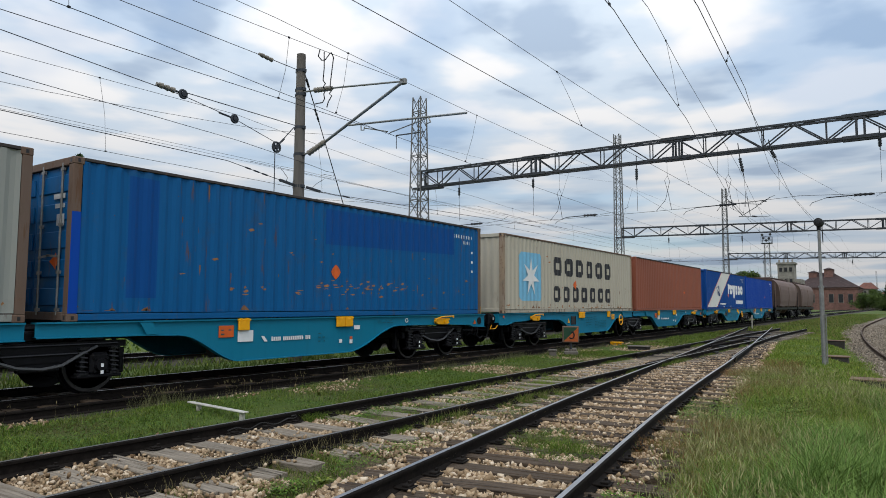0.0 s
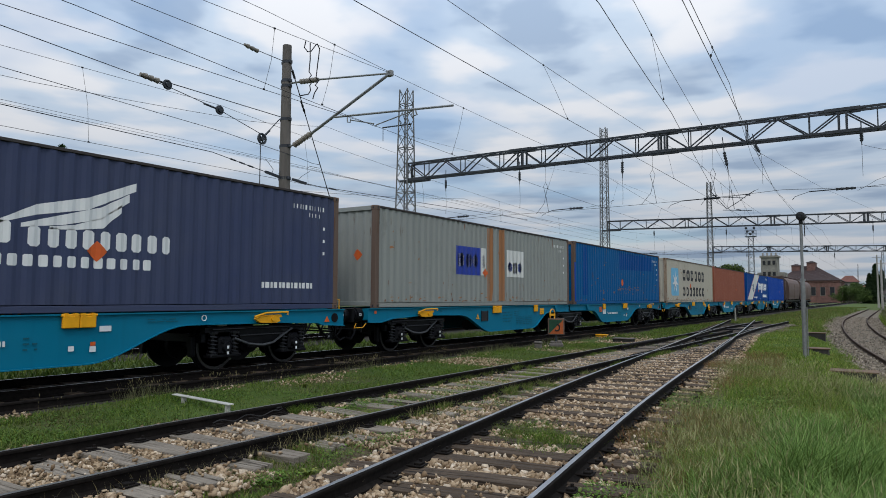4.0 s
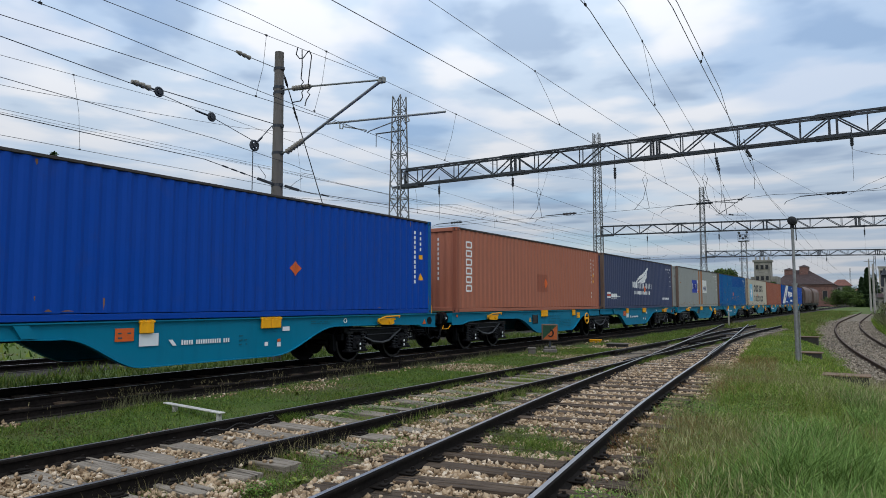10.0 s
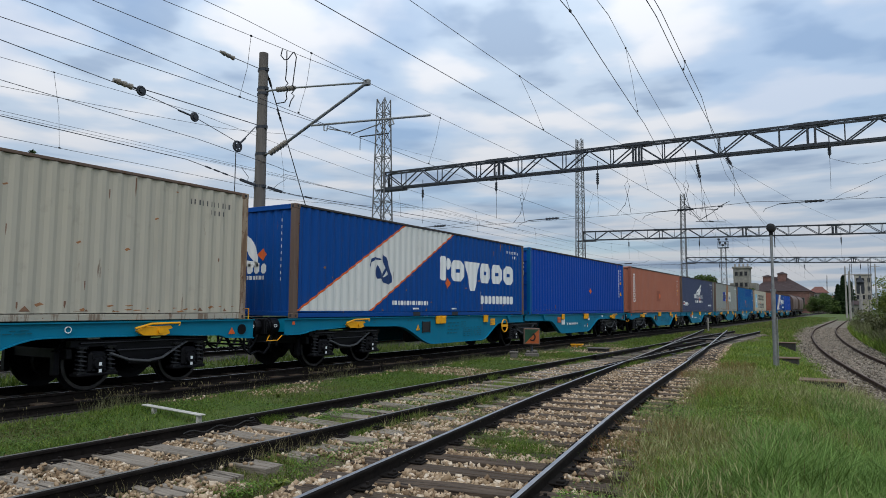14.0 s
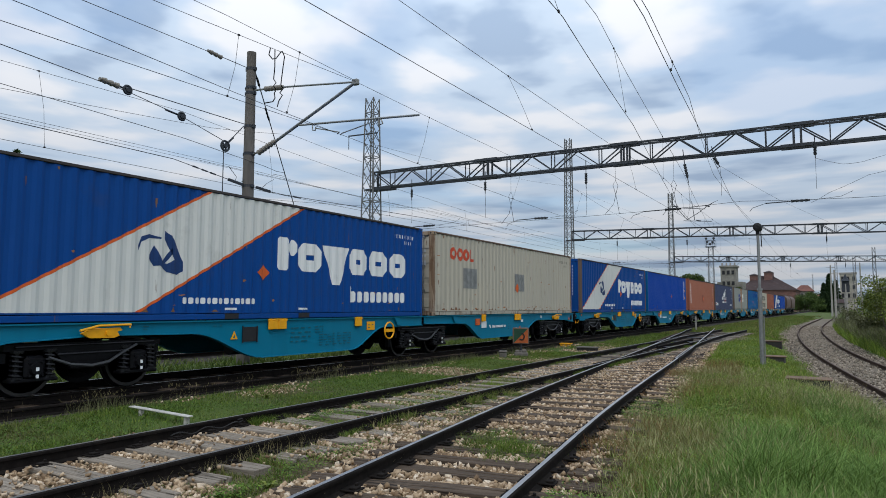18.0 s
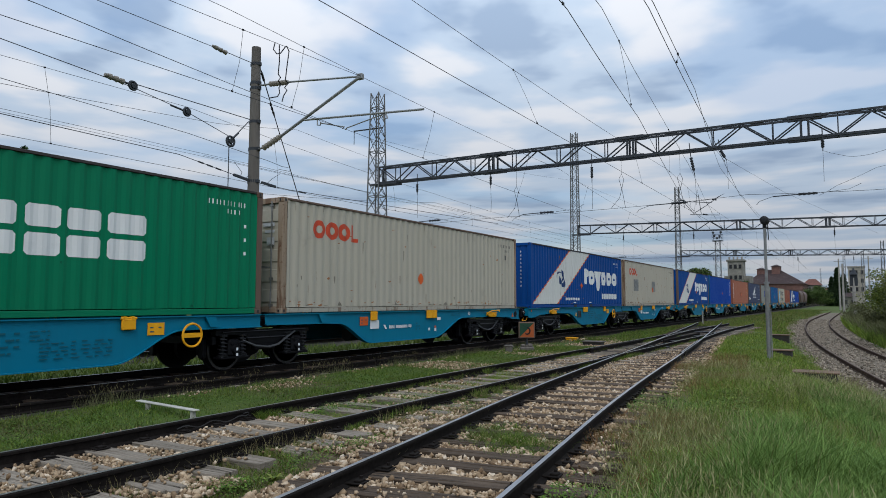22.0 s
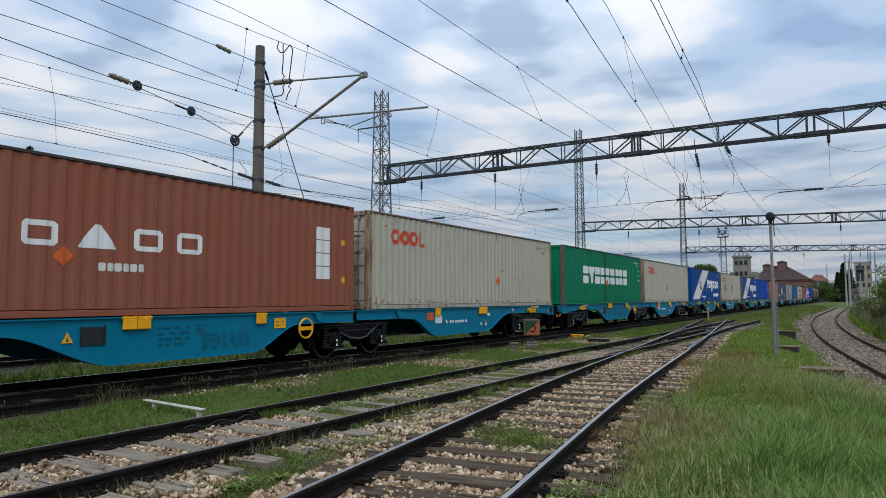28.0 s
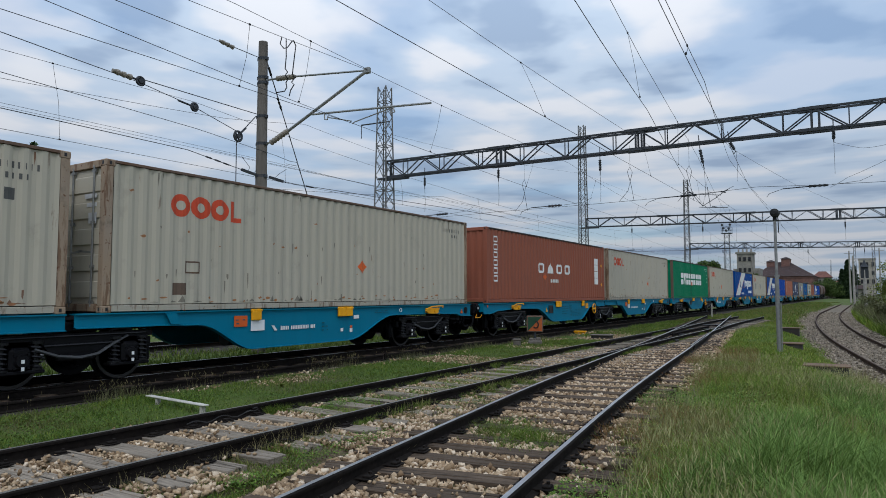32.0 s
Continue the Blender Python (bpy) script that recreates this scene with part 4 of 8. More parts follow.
def bogie(w, y, base=1.8):
    """A two-axle bogie about y: one frame with springs, axle boxes and brake gear on it."""
    for e in (-1, 1):
        wheelset(w, y + e * base / 2)
    b = Build()
    for s in (-1, 1):
        x0, x1 = (s * 0.93, s * 1.07) if s > 0 else (s * 1.07, s * 0.93)
        hb = base / 2
        b.prism([(y - hb - 0.45, 0.74), (y - hb + 0.28, 0.74), (y - 0.42, 0.52), (y + 0.42, 0.52), (y + hb - 0.28, 0.74), (y + hb + 0.45, 0.74), (y + hb + 0.45, 0.84), (y - hb - 0.45, 0.84)], x0, x1)
        b.box(x0, x1, y - 0.30, y + 0.30, 0.40, 0.56, 0.02)
    b.box(-0.95, 0.95, y - 0.2, y + 0.2, 0.50, 0.82, 0.03)
    for e in (-1, 1):
        b.box(-1.0, 1.0, y + e * (base / 2 + 0.42) - 0.05, y + e * (base / 2 + 0.42) + 0.05, 0.55, 0.72, 0.01)
    b.tube((0, y, 0.78), (0, y, 0.98), 0.30, 16)
    fr = part("bogie_frame", b, M["bogie"], w, "black cast bogie frame")
    for s in (-1, 1):
        for e in (-1, 1):
            ya = y + e * base / 2
            b = Build()
            xa, xb = (0.90, 1.14) if s > 0 else (-1.14, -0.90)
            b.box(xa, xb, ya - 0.16, ya + 0.16, 0.30, 0.66, 0.05)
            b.box(xa, xb, ya - 0.36, ya + 0.36, 0.26, 0.315, 0.015)
            for bz in (0.36, 0.56):
                for by in (-0.1, 0.1):
                    b.tube((s * 1.13, ya + by, bz), (s * 1.165, ya + by, bz), 0.022, 6)
            b.tube((s * 1.12, ya, 0.46), (s * 1.19, ya, 0.46), 0.12, 14, 0.09)
            part("axle_box", b, M["bogie"], fr)
            b = Build()
            for z, dy in ((0.32, 0.0), (0.43, 0.0)):
                b.box(min(s * 1.19, s * 1.194), max(s * 1.19, s * 1.194), ya + dy - 0.024, ya + dy + 0.024, z, z + 0.055)
            part("axle_plate", b, M["card"], fr, "white stencil squares")
            for d in (-0.25, 0.25):
                b = Build()
                turns = 5
                b.path([(s * (1.04 + 0.0), ya + d, 0.33)] + [(s * 1.04 + 0.082 * math.sin(a), ya + d + 0.082 * math.cos(a), 0.35 + 0.36 * a / (turns * 2 * math.pi)) for a in np.linspace(0, turns * 2 * math.pi, turns * 9)], 0.018, 5)
                b.tube((s * 1.04, ya + d, 0.31), (s * 1.04, ya + d, 0.345), 0.11, 12)
                b.tube((s * 1.04, ya + d, 0.71), (s * 1.04, ya + d, 0.75), 0.11, 12)
                b.tube((s * 1.04, ya + d, 0.33), (s * 1.04, ya + d, 0.72), 0.045, 8)
                part("coil_spring", b, M["spring"], fr, "black coil spring")
            b = Build()
            yb = y + e * (base / 2 + 0.52)
            b.box(min(s * 0.70, s * 0.84), max(s * 0.70, s * 0.84), yb - 0.05, yb + 0.05, 0.28, 0.68, 0.02)
            b.bar((s * 0.77, yb, 0.66), (s * 0.77, yb - e * 0.12, 0.86), 0.04, 0.05)
            part("brake_block", b, M["bogie"], fr)
    for s in (-1, 1):
        b = Build()
        pts = [(s * 1.12, y - base / 2 + 0.2, 0.62), (s * 1.14, y - 0.35, 0.49), (s * 1.15, y + 0.0, 0.45), (s * 1.14, y + 0.30, 0.49), (s * 1.12, y + 0.62, 0.66), (s * 1.10, y + 0.85, 0.76)]
        b.path(pts, 0.026, 6)
        part("brake_hose", b, M["hose"], fr, "grey-black brake hose")
        b = Build()
        for zz, yy0, yy1 in ((0.80, y - base / 2 - 0.3, y + base / 2 + 0.3), (0.66, y - 0.55, y + 0.55)):
            b.tube((s * 1.09, yy0, zz), (s * 1.09, yy1, zz), 0.016, 6)
        part_each("brake_rod", b, M["spring"], fr)
        b = Build()
        b.box(min(s * 1.05, s * 1.13), max(s * 1.05, s * 1.13), y - base / 2 - 0.2, y - base / 2 + 0.02, 0.86, 0.93, 0.01)
        part("number_plate_blank", b, M["galv"], fr)
    return fr


def sill(w, outline, s):
    """One fish-bellied side sill: web plate with flanges. outline: (y, bottom z) stations."""
    xw = s * 1.19
    b = Build()
    top = DECK - 0.025
    st = []
    for (a, za), (c, zc) in zip(outline, outline[1:]):
        n = 10 if za != zc else 1
        for i in range(n):
            u = i / n
            st.append((a + (c - a) * u, za + (zc - za) * step(0, 1, u) if za != zc else za))
    st.append(outline[-1])
    v = []
    for y, z in st:
        v += [(xw, y, z), (xw, y, top), (xw - s * 0.014, y, z), (xw - s * 0.014, y, top)]
    f = []
    for i in range(len(st) - 1):
        a, c = 4 * i, 4 * i + 4
        f += [(a, c, c + 1, a + 1), (a + 2, a + 3, c + 3, c + 2)]
    b.add(v, f)
    web = part("side_sill", b, M["teal"], w, "teal painted fish-bellied side sill")
    b = Build()
    x0, x1 = sorted((xw + s * 0.045, xw - s * 0.16))
    b.box(x0, x1, outline[0][0], outline[-1][0], top, top + 0.022)
    part("top_flange", b, M["teal"], web)
    b = Build()
    v = []
    for y, z in st:
        v += [(xw + s * 0.045, y, z), (xw - s * 0.10, y, z), (xw + s * 0.045, y, z - 0.018), (xw - s * 0.10, y, z - 0.018)]
    f = []
    for i in range(len(st) - 1):
        a, c = 4 * i, 4 * i + 4
        f += [(a, a + 1, c + 1, c), (a + 2, c + 2, c + 3, a + 3), (a, c, c + 2, a + 2), (a + 1, a + 3, c + 3, c + 1)]
    b.add(v, f)
    part("bottom_flange", b, M["teal"], web)
    return web


def print_rows(b, x, y0, y1, z0, z1, n, seed, s=1):
    """Small stencilled print as plain bars."""
    rnd = random.Random(seed)
    h = (z1 - z0) / n
    for i in range(n):
        z = z0 + h * i
        y = y0
        while y < y1 - 0.03:
            k = rnd.uniform(0.05, 0.16)
            e = min(y1, y + k)
            b.box(min(x, x + s * 0.004), max(x, x + s * 0.004), y, e, z + h * 0.28, z + h * 0.56)
            y = e + rnd.uniform(0.02, 0.14)


def make_wagon():
    """An articulated pair of platforms on three bogies. Origin: rail level under the rear end of the rear box."""
    w = thing("container_wagon", "teal articulated container wagon with yellow fittings on black bogies", "railway wagon", group="container wagons")
    end = UNIT + LONG
    A = [(-0.22, 0.81), (0.18, 0.81), (0.85, 0.90), (2.2, 0.945), (4.0, 0.92), (5.85, 0.36), (8.85, 0.36), (10.26, 0.90), (12.2, 0.90)]
    B = [(y2, z2) for y2, z2 in ((UNIT - 0.43, 0.93), (UNIT + 1.0, 0.92), (UNIT + 1.95, 0.90), (UNIT + 3.3, 0.36), (UNIT + 6.34, 0.36), (UNIT + 8.19, 0.92), (UNIT + 10.0, 0.91), (UNIT + 11.5, 0.87), (UNIT + 11.75, 0.81), (UNIT + 12.43, 0.78))]
    for s in (-1, 1):
        wa = sill(w, A, s)
        wb = sill(w, B, s)
        x = s * 1.205
        lo, hi = sorted((x, x + s * 0.055))
        # yellow fold-down container locks along the top edge
        for web, ys in ((wa, (5.98, 6.25, 8.99)), (wb, (UNIT + 3.23, UNIT + 5.94, UNIT + 6.21))):
            for y in ys:
                b = Build()
                b.box(lo, hi, y, y + 0.26, 0.93, 1.12, 0.012)
                b.tube((x + s * 0.03, y - 0.02, 1.13), (x + s * 0.03, y + 0.28, 1.13), 0.022, 8)
                b.box(min(x - s * 0.05, x + s * 0.06), max(x - s * 0.05, x + s * 0.06), y + 0.03, y + 0.08, 1.10, 1.165)
                b.box(min(x - s * 0.05, x + s * 0.06), max(x - s * 0.05, x + s * 0.06), y + 0.18, y + 0.23, 1.10, 1.165)
                part("container_lock", b, M["yellow"], web, "yellow fold-down container lock")
        # shunter's hand step near each outer end
        for web, y in ((wa, 1.82), (wb, UNIT + 9.74)):
            b = Build()
            x0, x1 = sorted((x + s * 0.05, x + s * 0.11))
            b.prism([(y - 0.06, 0.985), (y + 0.10, 1.05), (y + 0.62, 1.065), (y + 0.66, 1.02), (y + 0.57, 1.0), (y + 0.61, 0.93), (y + 0.50, 0.895), (y + 0.08, 0.905)], x0, x1)
            b.box(lo, hi, y + 0.05, y + 0.55, 0.93, 1.06)
            b.path([(x + s * 0.13, y - 0.10, 1.03), (x + s * 0.13, y + 0.22, 1.105), (x + s * 0.13, y + 0.80, 1.115), (x + s * 0.13, y + 0.78, 1.06)], 0.02, 6)
            b.tube((x + s * 0.10, y + 0.40, 0.98), (x + s * 0.14, y + 0.40, 0.98), 0.05, 10)
            part("lashing_bracket", b, M["yellow"], web, "yellow cast bracket")
        # black hatch, warning triangle, print
        b = Build()
        b.box(min(x, x + s * 0.006), max(x, x + s * 0.006), 5.28, 5.66, 0.70, 1.0)
        b.box(min(x, x + s * 0.02), max(x, x + s * 0.02), 5.26, 5.282, 0.68, 1.02)
        b.box(min(x, x + s * 0.02), max(x, x + s * 0.02), 5.658, 5.68, 0.68, 1.02)
        part("hatch", b, M["dark"], wa, "dark square hatch")
        b = Build()
        b.prism([(4.95, 0.76), (5.14, 0.76), (5.045, 0.93)], min(x, x + s * 0.005), max(x, x + s * 0.005))
        part("warning_triangle", b, M["yellow"], wa, "yellow warning triangle")
        b = Build()
        b.prism([(5.02, 0.785), (5.07, 0.785), (5.045, 0.865)], min(x + s * 0.005, x + s * 0.008), max(x + s * 0.005, x + s * 0.008))
        print_rows(b, x, 6.69, 7.35, 0.6, 1.0, 4, 3, s)
        print_rows(b, x, 7.5, 7.8, 0.80, 1.0, 3, 4, s)
        print_rows(b, x, 7.65, 8.1, 0.5, 0.8, 5, 5, s)
        print_rows(b, x, 8.15, 8.85, 0.5, 0.82, 5, 6, s)
        print_rows(b, x, 2.95, 3.1, 1.0, 1.10, 2, 7, s)
        print_rows(b, x, 4.5, 4.8, 1.02, 1.07, 1, 9, s)
        part("stencil_print", b, M["bars"], wa, "small dark stencilled print", kind="stuff")
        for web, y, z in ((wa, 9.51, 0.94), (wb, UNIT + 2.80, 0.93)):
            b = Build()
            b.box(min(x, x + s * 0.006), max(x, x + s * 0.006), y, y + 0.34, z - 0.12, z + 0.10)
            plate = part("data_plate", b, M["yellow" if web is wa else "orange_mark"], web, "yellow data plate" if web is wa else "orange data plate")
            b = Build()
            print_rows(b, x + s * 0.006, y + 0.05, y + 0.29, z - 0.09, z + 0.06, 2, 8, s)
            part("plate_print", b, M["bars"], plate, kind="stuff")
        b = Build()
        b.box(min(x, x + s * 0.006), max(x, x + s * 0.006), UNIT + 3.24, UNIT + 3.61, 0.71, 0.93)
        part("label_card", b, M["card"], wb, "white label card in its holder")
        b = Build()
        for i in range(21):
            if i not in (5, 17):
                b.box(min(x, x + s * 0.004), max(x, x + s * 0.004), UNIT + 4.08 + i * 0.052, UNIT + 4.114 + i * 0.052, 0.695, 0.775 if i else 0.785)
        b.prism([(UNIT + 3.90, 0.69), (UNIT + 3.98, 0.69), (UNIT + 3.89, 0.80), (UNIT + 3.81, 0.80)], min(x, x + s * 0.004), max(x, x + s * 0.004))
        part("white_print", b, M["card"], wb, "white owner's print as bars", kind="stuff")
        b = Build()
        b.box(min(x, x + s * 0.004), max(x, x + s * 0.004), UNIT + 6.55, UNIT + 6.75, 0.86, 0.95)
        b.box(min(x, x + s * 0.004), max(x, x + s * 0.004), UNIT + 6.06, UNIT + 6.15, 0.57, 0.65)
        b.box(min(x, x + s * 0.004), max(x, x + s * 0.004), UNIT + 6.40, UNIT + 6.50, 0.54, 0.63)
        part_each("small_label", b, M["card"], wb)
        b = Build()
        b.path([(x + s * 0.004, UNIT + 8.55 + 0.05 * math.cos(a), 1.03 + 0.05 * math.sin(a)) for a in np.linspace(0, 2 * math.pi, 15)], 0.009, 4)
        part("white_ring", b, M["card"], wb, "small white painted ring")
        b = Build()
        b.prism([(UNIT + 11.77, 0.865), (UNIT + 11.94, 0.865), (UNIT + 11.855, 1.0)], min(x, x + s * 0.005), max(x, x + s * 0.005))
        b.box(min(x, x + s * 0.005), max(x, x + s * 0.005), UNIT + 6.41, UNIT + 6.49, 0.64, 0.70)
        part_each("orange_label", b, M["orange_mark"], wb, "small orange warning label")
        b = Build()
        b.tube((x - s * 0.012, UNIT + 12.12, 0.955), (x + s * 0.003, UNIT + 12.12, 0.955), 0.105, 18)
        part("lifting_hole", b, M["bogie"], wb, "dark round hole through the web")
        b = Build()
        b.box(min(x, x + s * 0.005), max(x, x + s * 0.005), 0.0, 0.08, 1.02, 1.09)
        part("orange_label", b, M["orange_mark"], wa, "small orange warning label")
        b = Build()
        print_rows(b, x, UNIT + 5.4, UNIT + 5.6, 0.6, 0.85, 3, 14, s)
        print_rows(b, x, UNIT + 7.4, UNIT + 8.0, 0.97, 1.06, 2, 15, s)
        part("stencil_print", b, M["bars"], wb, kind="stuff")
        # handbrake wheel by the joint, slanting stays
        b = Build()
        n = 20
        ring = [(x + s * 0.10, 10.39 + 0.215 * math.cos(2 * math.pi * i / n), 0.79 + 0.215 * math.sin(2 * math.pi * i / n)) for i in range(n + 1)]
        b.path(ring, 0.022, 6)
        b.bar((x + s * 0.10, 10.18, 0.79), (x + s * 0.10, 10.60, 0.79), 0.03, 0.085)
        b.bar((x + s * 0.02, 10.39, 0.79), (x + s * 0.10, 10.39, 0.79), 0.05, 0.05)
        part("brake_wheel", b, M["yellow"], wa, "yellow handbrake wheel")
        for web, y, e in ((wa, 10.74, 1), (wb, UNIT + 1.2, 1)):
            b = Build()
            b.prism([(y, 1.12), (y + 0.22, 1.12), (y + 0.22 + e * 0.12, 0.92), (y + e * 0.12, 0.92)], min(x, x + s * 0.05), max(x, x + s * 0.05))
            part("gusset", b, M["teal"], web)
        b = Build()
        b.path([(s * 1.15, -0.62, 0.80), (s * 1.15, -0.70, 0.69), (s * 1.15, -0.38, 0.69), (s * 1.15, -0.25, 0.79)], 0.010, 6)
        part("hand_rail", b, M["yellow"], w, "pale yellow shunter's handrail")
        b = Build()
        b.path([(s * 1.08, end + 0.06, 1.12), (s * 1.08, end + 0.06, 1.37), (s * 1.08, end + 0.20, 1.37), (s * 1.08, end + 0.20, 1.12)], 0.015, 6)
        part("hand_rail", b, M["yellow"], w, "pale yellow shunter's handrail")
        # buffers
        for y, e in ((-0.32, -1), (end + 0.32, 1)):
            b = Build()
            b.tube((s * 0.875, y - e * 0.12, 0.99), (s * 0.875, y + e * 0.2, 0.99), 0.175, 16)
            b.tube((s * 0.875, y + e * 0.10, 0.99), (s * 0.875, y + e * 0.14, 0.99), 0.20, 16)
            b.tube((s * 0.875, y + e * 0.18, 0.99), (s * 0.875, y + e * 0.33, 0.99), 0.15, 16)
            b.box(s * 0.875 - 0.23, s * 0.875 + 0.23, min(y + e * 0.32, y + e * 0.355), max(y + e * 0.32, y + e * 0.355), 0.82, 1.16, 0.015)
            bf = part("buffer", b, M["bogie"], w, "black sprung buffer")
            b = Build()
            b.path([(s * 1.047, y + e * 0.03 + 0.045 * math.cos(a), 1.0 + 0.03 * math.sin(a)) for a in np.linspace(0, 2 * math.pi, 13)], 0.008, 4)
            part("white_ring", b, M["card"], bf, "small white painted ring")
    # centre sill and cross members
    for y0, y1, name in ((-0.2, 12.42, "underframe"), (UNIT - 0.2, end + 0.2, "underframe")):
        b = Build()
        b.box(-0.22, 0.22, y0, y1, 0.82, 1.08)
        for y in np.arange(y0 + 0.35, y1, 1.55):
            b.box(-1.18, 1.18, float(y) - 0.06, float(y) + 0.06, 0.93, 1.10)
        part(name, b, M["bogie"], w, "dark steel underframe")
    for y in (-0.17, end + 0.18):
        b = Build()
        b.box(-1.19, 1.19, y - 0.05, y + 0.05, 0.86, 1.13, 0.01)
        part("head_stock", b, M["teal"], w)
    for y, e in ((-0.23, -1), (end + 0.24, 1)):
        b = Build()
        b.bar((0, y, 0.95), (0, y + e * 0.44, 0.88), 0.09, 0.12)
        b.path([(0.3, y, 0.9), (0.3, y + e * 0.2, 0.55), (0.22, y + e * 0.38, 0.6)], 0.03, 6)
        part("coupling", b, M["bogie"], w, "black screw coupling and hose")
        b = Build()
        for hx, dip in ((-0.75, 0.50), (-0.3, 0.44), (0.35, 0.48), (0.8, 0.40)):
            b.path([(hx, y - e * 0.05, 0.84), (hx + 0.03, y + e * 0.10, dip + 0.12), (hx + 0.06, y + e * 0.25, dip), (hx + 0.05, y + e * 0.42, dip + 0.06)], 0.024, 6)
        b.tube((-0.95, y - e * 0.02, 0.62), (0.95, y - e * 0.02, 0.62), 0.022, 6)
        b.bar((0.95, y - e * 0.02, 0.86), (0.95, y - e * 0.02, 0.56), 0.03, 0.04)
        b.bar((-0.95, y - e * 0.02, 0.86), (-0.95, y - e * 0.02, 0.56), 0.03, 0.04)
        part_each("brake_hose", b, M["bogie"], w, "black hanging brake hose and its rod")
    for k, y0 in enumerate((5.6, UNIT + 3.2)):
        b = Build()
        b.tube((0.45, y0, 0.55), (0.45, y0 + 1.5, 0.55), 0.17, 14)
        b.tube((-0.5, y0 + 1.9, 0.62), (-0.5, y0 + 2.7, 0.62), 0.14, 14)
        part_each("air_tank", b, M["bogie"], w, "black air reservoir")
    # buffing gear over the joint bogie
    b = Build()
    for s in (-1, 1):
        b.box(min(s * 0.55, s * 1.1), max(s * 0.55, s * 1.1), 12.15, UNIT + 0.05, 0.86, 1.02, 0.03)
        b.tube((s * 0.85, 12.3, 1.04), (s * 0.85, UNIT - 0.1, 1.04), 0.07, 10)
    part_each("joint_bearer", b, M["bogie"], w, "black articulation bearer")
    bogie(w, 2.06, 1.8)
    bogie(w, 12.49, 1.8)
    bogie(w, UNIT + 10.03, 1.8)
    return w


def make_hopper():
    h = thing("hopper_wagon", "rusty brown covered hopper wagon with sloped ends", "railway wagon", group="hopper wagons")
    n0, n1 = 1.2, 14.4
    sect = [(1.36, 1.35), (1.46, 1.9), (1.50, 2.5), (1.49, 3.0), (1.42, 3.4), (1.25, 3.72), (0.95, 3.97), (0.5, 4.12)]
    sect = sect + [(-x, z) for x, z in sect[::-1]]
    b = Build()
    v, k = [], len(sect)
    for i, y in enumerate((n0, n0 + 0.02, n1 - 0.02, n1)):
        for x, z in sect:
            cut = max(0.0, (z - 1.35) / 2.4)
            yy = y + (1.1 * (1 - cut) if i < 2 else -1.1 * (1 - cut))
            v.append((x, yy, z))
    b.add(v, [(j * k + i, j * k + (i + 1) % k, (j + 1) * k + (i + 1) % k, (j + 1) * k + i) for j in range(3) for i in range(k)] + [tuple(range(k))[::-1], tuple(range(3 * k, 4 * k))])
    part("hopper_body", b, M["hopper"], h)
    for y in (2.3, 7.8, 13.3):
        b = Build()
        for s in (-1, 1):
            b.path([(s * 1.37, y, 1.36), (s * 1.47, y, 1.9), (s * 1.51, y, 2.5), (s * 1.50, y, 3.0), (s * 1.43, y, 3.4)], 0.025, 4)
        part_each("body_rib", b, M["hopper"], h)
    b = Build()
    for s in (-1, 1):
        b.box(min(s * 1.1, s * 1.3), max(s * 1.1, s * 1.3), 0.3, 15.3, 1.02, 1.24)
        for y in (0.6, 2.2, 13.4, 15.0):
            b.bar((s * 1.15, y, 1.2), (s * 1.15, y + (0.6 if y < 5 else -0.6), 2.9), 0.07, 0.07)
    b.box(-1.25, 1.25, 0.3, 0.45, 0.9, 1.25)
    b.box(-1.25, 1.25, 15.15, 15.3, 0.9, 1.25)
    b.box(-0.25, 0.25, 0.3, 15.3, 0.85, 1.15)
    part("underframe", b, M["bogie"], h)
    for y in (4.2, 7.8, 11.4):
        b = Build()
        v = [(-1.25, y - 1.3, 1.8), (1.25, y - 1.3, 1.8), (1.25, y + 1.3, 1.8), (-1.25, y + 1.3, 1.8), (-0.5, y - 0.4, 0.6), (0.5, y - 0.4, 0.6), (0.5, y + 0.4, 0.6), (-0.5, y + 0.4, 0.6)]
        b.add(v, [(0, 1, 2, 3), (4, 7, 6, 5), (0, 4, 5, 1), (1, 5, 6, 2), (2, 6, 7, 3), (3, 7, 4, 0)])
        part("discharge_chute", b, M["hopper"], h)
    b = Build()
    b.box(-0.7, 0.7, 1.6, 14.0, 4.15, 4.2)
    for i in range(10):
        b.bar((0.7, 1.7 + i * 1.35, 4.2), (0.7, 1.7 + i * 1.35, 4.34), 0.03, 0.03)
    part("roof_walk", b, M["hopper"], h)
    b = Build()
    for s in (-0.2, 0.2):
        b.tube((1.25 + 0.0, 0.7 + s, 1.2), (1.25, 0.7 + s, 3.6), 0.02, 6)
    for z in np.arange(1.4, 3.6, 0.32):
        b.tube((1.25, 0.5, float(z)), (1.25, 0.9, float(z)), 0.015, 6)
    part("ladder", b, M["hopper"], h)
    for s in (-1, 1):
        for y, e in ((0.3, -1), (15.3, 1)):
            b = Build()
            b.tube((s * 0.875, y, 1.03), (s * 0.875, y + e * 0.5, 1.03), 0.11, 12)
            b.tube((s * 0.875, y + e * 0.5, 1.03), (s * 0.875, y + e * 0.55, 1.03), 0.22, 14)
            part("buffer", b, M["bogie"], h)
    bogie(h, 2.6, 1.8)
    bogie(h, 13.0, 1.8)
    return h


